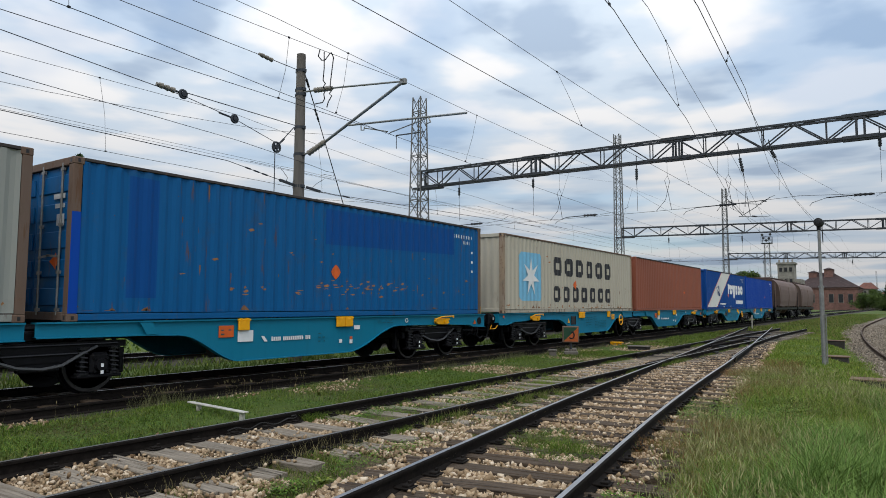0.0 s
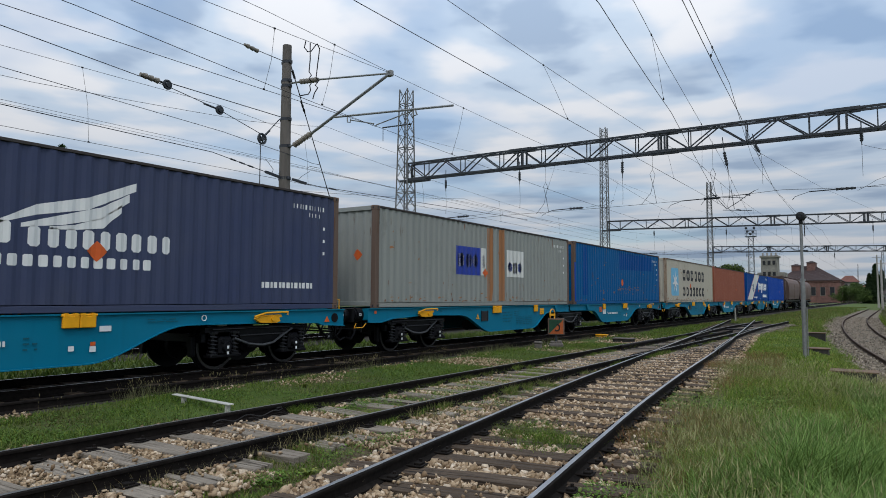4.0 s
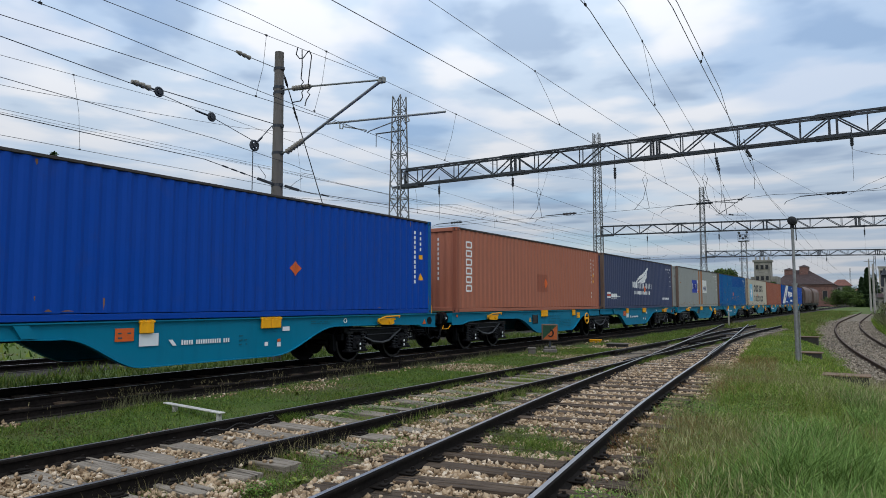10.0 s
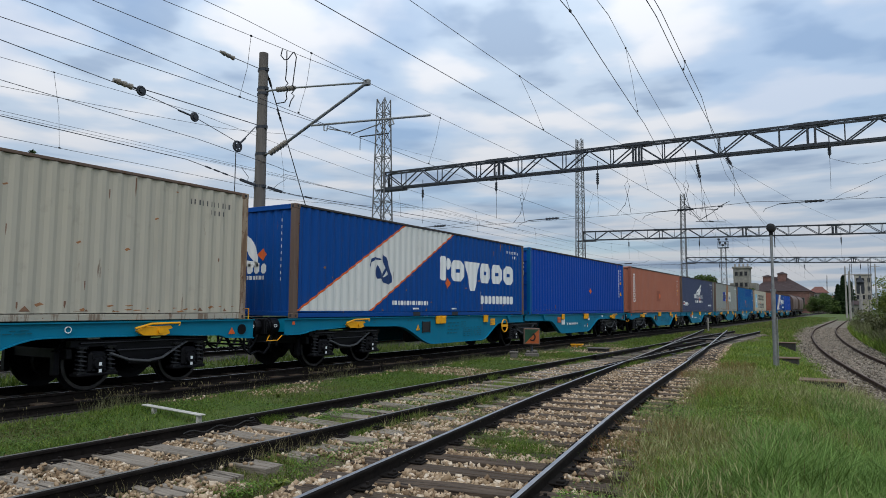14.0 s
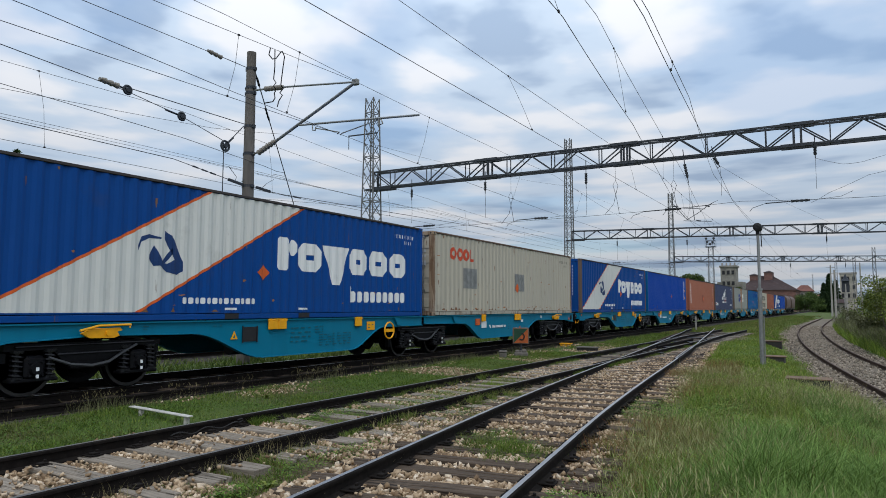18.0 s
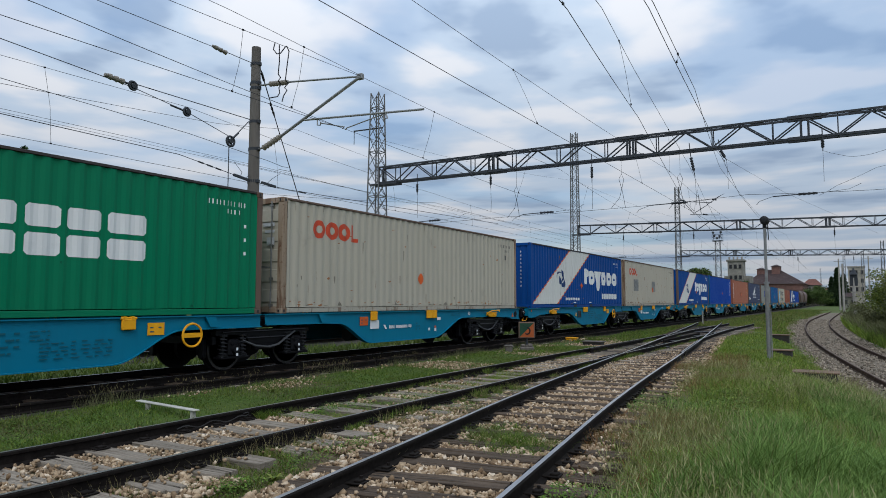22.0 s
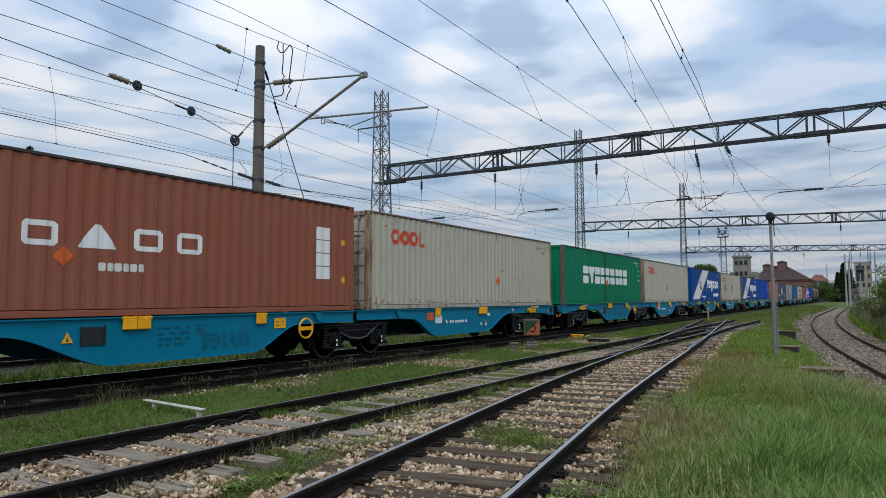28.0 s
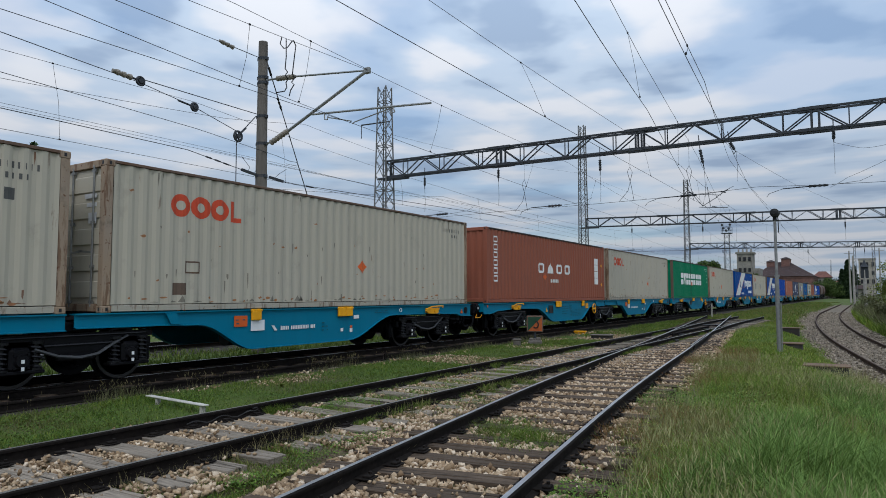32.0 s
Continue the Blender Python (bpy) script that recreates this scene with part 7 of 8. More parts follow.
def cross_gear(x, y, z, w):
    """Registration bars and a section insulator on a cross-span."""
    g = thing("registration_gear", "dark registration bars on the cross-span wire", "overhead fitting", (x, y, z), group="registration fittings")
    b = Build()
    b.tube((-w, 0, 0.02), (-w * 0.3, 0, 0.04), 0.02, 6)
    insulator(b, (-w * 0.3, 0, 0.04), (w * 0.2, 0, 0.04), 0.06, 4)
    part("rod", b, M["truss"], g)
    b = Build()
    b.path([(-w, 0, 0.02), (-w - 0.5, 0.1, -0.12), (-w - 0.6, 0.1, -0.25)], 0.010, 5)
    b.path([(w * 0.3, 0, 0.04), (w, 0.1, 0.12), (w + 0.4, 0.1, 0.3)], 0.008, 5)
    part_each("steady_arm", b, M["truss"], g)


for x in (-18.2, -12.0, -6.0, -1.2):
    cross_gear(x, 29.5, 5.55, 1.3)
for x in (-18.0, -12.0, -6.0):
    cross_gear(x, 61.6 + (x + 22.1) * 0.2326, 5.5, 1.4)
def meeting_gear():
    """Arms and spreaders where the wires over the turnout meet beyond the beam."""
    g = thing("registration_gear", "dark steady arms and spreaders where the wires meet", "overhead fitting", (-8.0, 45.0, 6.9), group="registration fittings")
    b = Build()
    for a, c in (((-1.42, 1.44), (-0.41, 0.12)), ((-0.62, 0.07), (1.06, -0.05)), ((0.42, 0.64), (1.23, 1.18)), ((-0.10, 1.33), (0.03, 0.09)), ((-0.41, 0.12), (0.42, 0.64)), ((-0.84, 0.92), (0.69, 0.76))):
        b.tube((a[0], 0, a[1]), (c[0], 0.15, c[1]), 0.020, 6)
    part_each("steady_arm", b, M["truss"], g)
    b = Build()
    for x, z in ((-1.1, 1.03), (0.85, 0.93), (0.3, 0.02)):
        insulator(b, (x - 0.14, 0.05, z + 0.03), (x + 0.14, 0.05, z - 0.03), 0.055, 3)
    part("insulator", b, M["truss"], g, kind="stuff")


meeting_gear()
# jumper loops at the beam, hung from the cross-span wire
for x, z in ((-13.6, 6.2), (-8.5, 6.3), (-6.0, 6.1)):
    y = 29.45
    b = Build()
    b.path([(x - 0.5, y, z - 0.75), (x - 0.1, y, z - 0.3), (x + 0.1, y, z + 0.5), (x, y, z + 0.75), (x - 0.12, y, z + 0.55), (x + 0.02, y, z), (x + 0.15, y, z - 0.75)], 0.010, 5)
    b.path([(x, y, z + 0.7), (x, y, 8.0)], 0.006, 4)
    solo("jumper_loop", b, M["wire"], "dark looped jumper cable hanging from the beam", "wire", group="jumper loops")

# bracket arm on the first lattice mast
b = Build()
b.bar((-21.6, 29.45, 10.9), (-23.6, 29.45, 10.96), 0.06, 0.06)
b.tube((-23.57, 29.45, 10.96), (-23.57, 29.45, 10.2), 0.02, 6)
solo("mast_bracket", b, M["truss"], "dark bracket arm on the lattice mast", "bracket")


# ---- things beside the tracks ----
def colour_signal():
    s = thing("signal_post", "grey tubular signal post with a round black lamp hood", "railway signal", (-2.06, 21.5, 0))
    b = Build()
    b.tube((0, 0, -0.3), (0, 0, 1.95), 0.060, 14)
    b.tube((0, 0, 1.95), (0, 0, 3.62), 0.040, 14)
    b.tube((0, 0, 1.93), (0, 0, 1.99), 0.076, 14)
    part("post", b, M["galv"], s, "grey steel tube post")
    b = Build()
    b.spin([(-0.15, 0.05), (-0.13, 0.115), (0.0, 0.125), (0.16, 0.125), (0.16, 0.105), (0.02, 0.10)], "y", (0.0, 0.0, 3.77), 18)
    b.box(-0.05, 0.05, -0.05, 0.05, 3.55, 3.66)
    part("lamp_head", b, M["lamp_black"], s, "round black lamp head with hood")
    b = Build()
    b.tube((0.08, 0.0, 3.66), (0.09, 0.0, 3.2), 0.014, 6)
    part("cable", b, M["rubber"], s)
    b = Build()
    b.tube((0.085, -0.03, -0.25), (0.085, -0.03, 1.2), 0.016, 6)
    part("conduit", b, M["galv"], s)
    b = Build()
    b.box(-0.2, 0.2, -0.2, 0.2, -0.45, -0.24, 0.03)
    part("footing", b, M["concrete"], s)


colour_signal()


def slab_cover(x, y, w, d, z, label, top):
    t = thing("cable_pit", label, "cable pit", (x, y, z), group="cable pits")
    b = Build()
    # wall colour holds the shade below the cover's edge
    b.box(-w / 2 + 0.05, w / 2 - 0.05, -d / 2 + 0.04, d / 2 - 0.04, -0.35, 0.10, 0.01)
    part("pit_wall", b, M["pit_shade"], t, "concrete wall coloured dark for its shaded front")
    b = Build()
    b.box(-w / 2, w / 2, -d / 2, d / 2, 0.10, 0.132, 0.008)
    part("cover_slab", b, M[top], t, "flat cover slab")


slab_cover(-0.745, 17.75, 0.95, 0.6, -0.29, "low concrete cable pit with a brown cover in the grass", "pit_cover")
slab_cover(-2.05, 24.8, 0.80, 0.6, -0.27, "low concrete cable pit with a grey cover in the grass", "pit_cover")
slab_cover(-2.98, 35.7, 0.95, 0.6, -0.26, "low concrete cable pit with a brown cover", "pit_cover")
slab_cover(-8.36, 24.85, 0.80, 0.5, -0.19, "long low concrete cable pit beside the turnout", "pole")


def point_lantern():
    """A square two-coloured point indicator by its lever box."""
    a = 26.0
    s = thing("point_indicator", "square orange and green point indicator lantern on a short post", "point indicator", (-9.32, 20.9, 0), turn=a)
    b = Build()
    b.box(-0.27, 0.27, -0.10, 0.10, 0.20, 0.74, 0.02)
    part("lantern_box", b, M["rust_post"], s, "rusty lantern box")
    for y in (-0.104, 0.100):
        b = Build()
        b.add([(-0.23, y, 0.24), (0.23, y, 0.24), (0.23, y, 0.70)], [(0, 1, 2)])
        b.add([(-0.23, y + 0.004, 0.24), (0.23, y + 0.004, 0.24), (0.23, y + 0.004, 0.70)], [(2, 1, 0)])
        part("orange_half", b, M["orange_dull"], s, "orange half of the face")
        b = Build()
        b.add([(-0.23, y, 0.24), (0.23, y, 0.70), (-0.23, y, 0.70)], [(0, 1, 2)])
        b.add([(-0.23, y + 0.004, 0.24), (0.23, y + 0.004, 0.70), (-0.23, y + 0.004, 0.70)], [(2, 1, 0)])
        part("green_half", b, M["green_dull"], s, "dark green half of the face")
    b = Build()
    pts = [(0.02 + 0.09 * math.cos(t), -0.112, 0.45 + 0.11 * math.sin(t)) for t in np.linspace(-2.4, 1.6, 12)]
    b.path([(float(x), y, float(z)) for x, y, z in pts], 0.022, 6)
    part("dark_sign", b, M["lamp_black"], s, "dark curved sign on the face")
    b = Build()
    b.tube((0, 0, -0.15), (0, 0, 0.22), 0.04, 10)
    part("post", b, M["truss"], s)
    b = Build()
    b.box(-0.24, 0.22, -0.40, -0.12, -0.22, -0.06, 0.03)
    b.box(-0.20, -0.06, -0.36, -0.18, -0.07, 0.02, 0.03)
    b.box(0.02, 0.18, -0.34, -0.20, -0.07, 0.04, 0.03)
    b.tube((-0.01, -0.28, -0.08), (-0.01, -0.28, 0.0), 0.05, 10)
    part("lever_box", b, M["pole"], s, "grey cast lever box")


point_lantern()
b = Build()
b.box(-0.11, 0.11, -0.11, 0.11, -0.2, 0.02, 0.03)
b.box(-0.14, 0.13, -0.13, 0.14, 0.015, 0.075, 0.02)
solo("marker_stone", b, M["pole"], "small grey concrete marker in the grass", "marker", (-9.5, 19.9, -0.05), turn=20)
b = Build()
b.box(-0.27, 0.27, -0.14, 0.14, 0.0, 0.05, 0.015)
b.box(-0.22, 0.22, -0.10, 0.10, -0.12, 0.0)
solo("yellow_fouling_bar", b, M["yellow"], "yellow painted fouling bar lying between the tracks", "marker", (-10.2, 27.5, -0.14), turn=8)
# white board near the second track
w = thing("white_board", "flaking white wooden board on two low stakes", "marker board", (-8.73, 6.58, -0.15))
b = Build()
b.box(-0.79, 0.79, -0.05, 0.05, 0.0, 0.02, 0.006)
part("plank", b, M["board"], w, "flaking white plank", at=pose(0, 0, 0.03, 0, 0, -6.5))
for x in (-0.5, 0.70):
    b = Build()
    b.box(x - 0.025, x + 0.025, -0.03 - x * 0.115, 0.03 - x * 0.115, -0.15, 0.035)
    part("stake", b, M["board"], w)
# coil of wire lying at the rail
b = Build()
b.path([(-6.88 + 0.012 * math.sin(t * 1.3), 5.35 + t * 0.15, -0.085 + 0.022 * math.sin(t * 2.2)) for t in np.linspace(0, 7, 26)] + [(-6.87, 6.46, -0.06), (-6.87, 6.44, -0.035), (-6.87, 6.36, -0.04)], 0.007, 5)
solo("wire_coil", b, M["tyre"], "bent piece of wire hooked at a rail", "wire")
# an old rail lying along the train's track
old = thing("spare_rail", "old rusty spare rails lying beside the train's track", "rail")
for y0 in (-9.0, 2.5, 14.0, 25.5, 37.0, 48.5):
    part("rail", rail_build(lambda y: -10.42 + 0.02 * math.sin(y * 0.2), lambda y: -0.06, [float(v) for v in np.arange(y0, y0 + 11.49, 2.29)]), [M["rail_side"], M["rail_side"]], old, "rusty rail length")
for y in np.arange(1.5, 26, 2.6):
    b = Build()
    b.box(-0.22, 0.22, -0.13, 0.13, -0.14, 0.0, 0.015)
    solo("timber_block", b, M["sleeper"], "short old timber block under the spare rail", "timber", (-10.45, float(y), -0.205), turn=float(5 * math.sin(y)), group="timber blocks")
b = Build()
b.box(-0.05, 0.05, -0.05, 0.05, -0.2, 0.75, 0.02)
solo("kilometre_post", b, M["concrete"], "small white stone post beside the far track", "marker", (-9.3, 52.0, 0))


# ---- far buildings ----
def window_set(w, x, y, z, ww, hh, label="dark window with a pale frame"):
    b = Build()
    b.box(x - ww / 2 - 0.1, x + ww / 2 + 0.1, y - 0.10, y + 0.02, z - 0.1, z + hh + 0.1)
    win = part("window", b, M["plaster"], w, label)
    b = Build()
    b.box(x - ww / 2, x + ww / 2, y - 0.14, y - 0.09, z, z + hh)
    part("pane", b, M["dark"], win)


def hip_roof(b, x0, x1, y0, y1, z0, rx0, rx1, ry, z1, over=0.6):
    v = [(x0 - over, y0 - over, z0), (x1 + over, y0 - over, z0), (x1 + over, y1 + over, z0), (x0 - over, y1 + over, z0), (rx0, ry, z1), (rx1, ry, z1)]
    b.add(v, [(0, 1, 5, 4), (1, 2, 5), (2, 3, 4, 5), (3, 0, 4), (3, 2, 1, 0)])


def engine_shed():
    s = thing("engine_shed", "old brick engine shed with a dark brown hipped roof", "building", (0, 300, 0))
    b = Build()
    b.box(-37, -16.0, 0, 34, -0.5, 8.3)
    b.box(-37.2, -15.8, -0.2, 34.2, 7.7, 8.4)
    part("wall", b, M["brick"], s, "brown brick wall")
    b = Build()
    hip_roof(b, -37, -16.0, 0, 34, 8.4, -30.5, -25.0, 12, 14.6)
    part("roof", b, M["roof"], s, "dark brown hipped roof")
    for x, z in ((-31.7, 15.6), (-26.2, 16.7)):
        b = Build()
        b.box(x - 1.5, x + 1.5, 8, 16, 12.0, z - 0.9)
        v = part("roof_monitor", b, M["brick"], s, "small brick roof monitor")
        b = Build()
        hip_roof(b, x - 1.5, x + 1.5, 8, 16, z - 0.9, x - 0.1, x + 0.1, 12, z, 0.35)
        part("monitor_roof", b, M["roof"], v)
    for k in range(6):
        window_set(s, -34.5 + k * 3.2, 0, 2.6, 1.5, 3.2, "tall dark shed window")


engine_shed()


def tower_house():
    s = thing("water_tower_house", "stained concrete tower building with square windows", "building", (0, 200, 0))
    b = Build()
    b.box(-28.9, -25.0, 0, 5, -0.5, 12.4)
    b.box(-29.2, -24.7, -0.3, 5.3, 12.4, 12.9)
    part("tower", b, M["plaster"], s, "stained plaster tower")
    b = Build()
    b.box(-30.0, -23.4, 1.0, 8, -0.5, 8.4)
    part("wing", b, M["plaster"], s)
    b = Build()
    for x in (-28.5, -27.4, -26.4, -25.3):
        b.box(x - 0.2, x + 0.2, 0.5, 0.9, 12.9, 13.7)
    part_each("roof_stub", b, M["concrete"], s)
    for x in (-28.1, -26.9, -25.7):
        for z in (7.4, 10.4):
            window_set(s, x, 0, z, 0.7, 1.1)


tower_house()


def plain_house(name, label, x0, x1, y, d, eave, ridge, wall, roof, cols, rows):
    s = thing(name, label, "building", (0, y, 0), group="far houses")
    b = Build()
    b.box(x0, x1, 0, d, -0.5, eave)
    part("wall", b, M[wall], s)
    b = Build()
    if ridge > eave + 0.5:
        m = (x1 - x0) * 0.3
        hip_roof(b, x0, x1, 0, d, eave, x0 + m, x1 - m, d / 2, ridge)
    else:
        b.box(x0 - 0.2, x1 + 0.2, -0.2, d + 0.2, eave, ridge)
    part("roof", b, M[roof], s)
    for i in range(cols):
        for k in range(rows):
            window_set(s, x0 + (x1 - x0) * (i + 0.5) / cols, 0, eave - 2.4 - k * 3.0, (x1 - x0) / cols * 0.42, 1.4)


plain_house("far_house", "far house with a reddish hipped roof", -18.2, -11.2, 340, 9, 8.6, 11.4, "plaster", "roof_red", 4, 1)
plain_house("ruined_tower", "pale ruined tower house with empty windows", -0.7, 4.4, 280, 7, 13.4, 13.9, "plaster_light", "concrete", 3, 3)
plain_house("ruined_wing", "low pale ruined wall with empty openings", 9.0, 32.0, 265, 8, 7.6, 8.0, "plaster", "concrete", 8, 1)
plain_house("small_hut", "small pale hut with a dark roof", -2.3, 1.2, 250, 4, 2.9, 4.2, "plaster", "roof", 2, 1)
plain_house("pink_house", "pale pink house behind the train", -72.0, -61.5, 27, 8, 4.6, 6.4, "pink", "roof", 3, 1)
plain_house("far_house", "far house with a red tiled roof", -9.5, -4.5, 300, 7, 4.6, 6.6, "plaster", "roof_red", 3, 1)


def flood_mast():
    m = lattice_mast(-23.45, 150, 14.2, 1.2, 0.9, "lattice floodlight mast with a lamp platform", 1.1, "floodlight masts")
    b = Build()
    b.box(-1.0, 1.0, -0.8, 0.8, 14.2, 14.32)
    part("platform", b, M["truss"], m, "railed lamp platform")
    b = Build()
    for x in (-0.95, 0.95):
        for y in (-0.75, 0.75):
            b.bar((x, y, 14.3), (x, y, 15.6), 0.06, 0.06)
    for z in (14.9, 15.6):
        b.bar((-0.95, -0.75, z), (0.95, -0.75, z), 0.06, 0.06)
        b.bar((-0.95, 0.75, z), (0.95, 0.75, z), 0.06, 0.06)
    part_each("rail_bar", b, M["truss"], m)
    for x, z in ((-0.75, 16.0), (0.75, 16.0), (-0.55, 15.3), (0.5, 15.2), (0.0, 14.8)):
        b = Build()
        b.spin([(-0.22, 0.10), (-0.18, 0.22), (0.18, 0.26), (0.2, 0.1)], "y", (x, -0.75, z), 10)
        b.bar((x, -0.75, z - 0.6), (x, -0.75, z), 0.05, 0.05)
        part("floodlight", b, M["truss"], m)


flood_mast()
for x, y, h in ((2.1, 150, 11.2), (-1.1, 180, 12.0), (4.6, 130, 11.5), (-30, 240, 14.0), (-12.5, 380, 18.0), (-6.5, 420, 17.0)):
    lattice_mast(x, y, h, 0.5, 0.4, "slim far lattice mast beside the tracks", 1.0, "far masts")


def old_semaphore(x, y, h):
    s = thing("semaphore_post", "old concrete signal post with a dark head", "railway signal", (x, y, 0))
    b = Build()
    b.spin([(-0.3, 0.16), (h - 0.9, 0.13), (h - 0.85, 0.1)], "z", n=12)
    part("post", b, M["concrete"], s)
    b = Build()
    b.box(-0.3, 0.3, -0.12, 0.12, h - 1.6, h - 0.6, 0.04)
    b.spin([(h - 0.6, 0.35), (h - 0.4, 0.2), (h, 0.03)], "z", n=10)
    part("signal_head", b, M["truss"], s, "dark signal head")


old_semaphore(0.25, 70, 4.4)
for x, y, h in ((-1.85, 150, 9.6), (-1.0, 120, 7.2), (3.2, 160, 10.5)):
    b = Build()
    b.spin([(-0.3, 0.18), (h, 0.11)], "z", n=10)
    b.bar((-0.8, 0, h - 0.5), (0.8, 0, h - 0.5), 0.08, 0.08)
    solo("line_pole", b, M["concrete"], "far concrete line pole with a crossbar", "pole", (x, y, 0), group="line poles")


# ---- plants ----
def mesh_arrays(name, verts, tris, mat):
    me = bpy.data.meshes.new(name)
    me.vertices.add(len(verts))
    me.vertices.foreach_set("co", np.ascontiguousarray(verts, dtype=np.float32).ravel())
    me.loops.add(tris.size)
    me.loops.foreach_set("vertex_index", np.ascontiguousarray(tris, dtype=np.int32).ravel())
    me.polygons.add(len(tris))
    me.polygons.foreach_set("loop_start", np.arange(0, tris.size, 3, dtype=np.int32))
    me.update(calc_edges=True)
    me.validate()
    me.materials.append(mat)
    return me


RNG = np.random.default_rng(7)
ground_zs = np.vectorize(ground_z)


def drift(xy, scale, seed):
    """Smooth value noise from -0.6 to 0.6 over the plan."""
    g = np.random.default_rng(seed + 1000).uniform(-0.75, 0.75, (256, 256))
    p = xy * scale + 128.0
    i = np.floor(p).astype(int)
    u = p - i
    u = u * u * (3 - 2 * u)
    a, b = i[:, 0] % 255, i[:, 1] % 255
    low = g[a, b] * (1 - u[:, 0]) + g[a + 1, b] * u[:, 0]
    high = g[a, b + 1] * (1 - u[:, 0]) + g[a + 1, b + 1] * u[:, 0]
    return low * (1 - u[:, 1]) + high * u[:, 1]


def blades(name, label, xy, h, width, mat, lean=0.45, category="grass", lift=0.0, far=False):
    """Grass as thin bent blades, each three triangles (one where it is far), on the ground at the points xy."""
    n = len(xy)
    z = ground_zs(xy[:, 0], xy[:, 1]) - 0.01 + lift
    swell = drift(xy, 0.9, 21) + 0.6 * drift(xy, 2.7, 5)
    h = h * RNG.uniform(0.5, 1.25, n) * np.clip(1 + 0.75 * swell, 0.35, 1.8)
    a = RNG.uniform(0, 2 * np.pi, n)
    side = np.stack([np.cos(a), np.sin(a), np.zeros(n)], 1)
    b = RNG.uniform(0, 2 * np.pi, n)
    fall = np.stack([np.cos(b), np.sin(b), np.zeros(n)], 1) * (h * lean * RNG.uniform(0.2, 1.3, n))[:, None]
    w = (width * RNG.uniform(0.6, 1.4, n))[:, None]
    p = np.stack([xy[:, 0], xy[:, 1], z], 1)
    up = np.array([0, 0, 1.0])
    v0, v1 = p - side * w, p + side * w
    mid = p + fall * 0.35 + up * (h * 0.6)[:, None]
    v2, v3 = mid - side * w * 0.75, mid + side * w * 0.75
    v4 = p + fall + up * h[:, None]
    verts = np.stack([v0, v1, v2, v3, v4], 1).reshape(-1, 3)
    t = np.array([[0, 1, 3], [0, 3, 2], [2, 3, 4]])
    if far:
        verts, t = np.stack([v0, v1, v4], 1).reshape(-1, 3), np.array([[0, 1, 2]])
    tris = (np.arange(n) * (3 if far else 5))[:, None, None] + t[None]
    ob = new(name, mesh_arrays(name, verts, tris.reshape(-1, 3), mat))
    return tagged(ob, label, category, kind="stuff")


def leaves(name, label, xy, h, size, mat, lift=0.0, category="clover"):
    """Low leafy growth: small tilted leaves at uneven heights."""
    n = len(xy)
    z = ground_zs(xy[:, 0], xy[:, 1]) + lift
    hh = h * RNG.random(n) * np.clip(1 + 0.9 * drift(xy, 1.9, 17), 0.3, 1.8)
    p = np.stack([xy[:, 0], xy[:, 1], z + hh], 1)
    a = RNG.uniform(0, 2 * np.pi, n)
    u = np.stack([np.cos(a), np.sin(a), RNG.uniform(-0.6, 0.6, n)], 1)
    w = np.stack([-np.sin(a), np.cos(a), RNG.uniform(-0.6, 0.6, n)], 1)
    s = (size * RNG.uniform(0.5, 1.3, n))[:, None]
    verts = np.stack([p - u * s, p + w * s * 0.7, p + u * s, p - w * s * 0.7], 1).reshape(-1, 3)
    tris = ((np.arange(n) * 4)[:, None, None] + np.array([[0, 1, 2], [0, 2, 3]])[None]).reshape(-1, 3)
    return tagged(new(name, mesh_arrays(name, verts, tris, mat)), label, category, kind="stuff")


def patchy(xy, scale, cut, seed=0.0, soft=0.25):
    """Keep points where a noise field is high, so that the growth is uneven."""
    f = drift(xy, scale, int(seed * 10))
    return xy[f + RNG.uniform(-soft, soft, len(xy)) > cut]


def strip(x0, x1, y0, y1, n, power=1.0):
    y = y0 + (y1 - y0) * RNG.random(n) ** power
    return np.stack([RNG.uniform(x0, x1, n), y], 1)


curve_xs, siding_xs = np.vectorize(curve_x), np.vectorize(siding_x)


def field(y0, y1, n, power, edge=0.25, side=1.0):
    y = y0 + (y1 - y0) * RNG.random(n) ** power
    a = curve_xs(y) + 0.753 + edge
    c = np.where(y > 9, np.minimum(siding_xs(y) - 1.35, 0.10 * y + 1.2), 0.10 * y + 1.2)
    return np.stack([a + (c - a) * RNG.random(n) ** side, y], 1)


def seed_heads(name, label, xy, h, mat):
    """Thin stalks that each end in a pale spindle."""
    n = len(xy)
    z = ground_zs(xy[:, 0], xy[:, 1])
    h = h * RNG.uniform(0.7, 1.2, n)
    a, b = RNG.uniform(0, 2 * np.pi, n), RNG.uniform(0, 2 * np.pi, n)
    side = np.stack([np.cos(a), np.sin(a), np.zeros(n)], 1)
    lean = np.stack([np.cos(b), np.sin(b), np.zeros(n)], 1) * (h * RNG.uniform(0.05, 0.4, n))[:, None]
    up = np.array([0, 0, 1.0])
    p = np.stack([xy[:, 0], xy[:, 1], z], 1)
    q = p + lean * 0.7 + up * (h * 0.8)[:, None]
    top = p + lean * 1.2 + up * (h * 1.02)[:, None]
    m = (q + top) / 2
    verts = np.stack([p - side * 0.0010, p + side * 0.0010, q, m - side * 0.0036, m + side * 0.0036, top], 1).reshape(-1, 3)
    t = np.array([[0, 1, 2], [2, 4, 3], [3, 4, 5]])
    ob = new(name, mesh_arrays(name, verts, ((np.arange(n) * 6)[:, None, None] + t[None]).reshape(-1, 3), mat))
    return tagged(ob, label, "grass", kind="stuff")


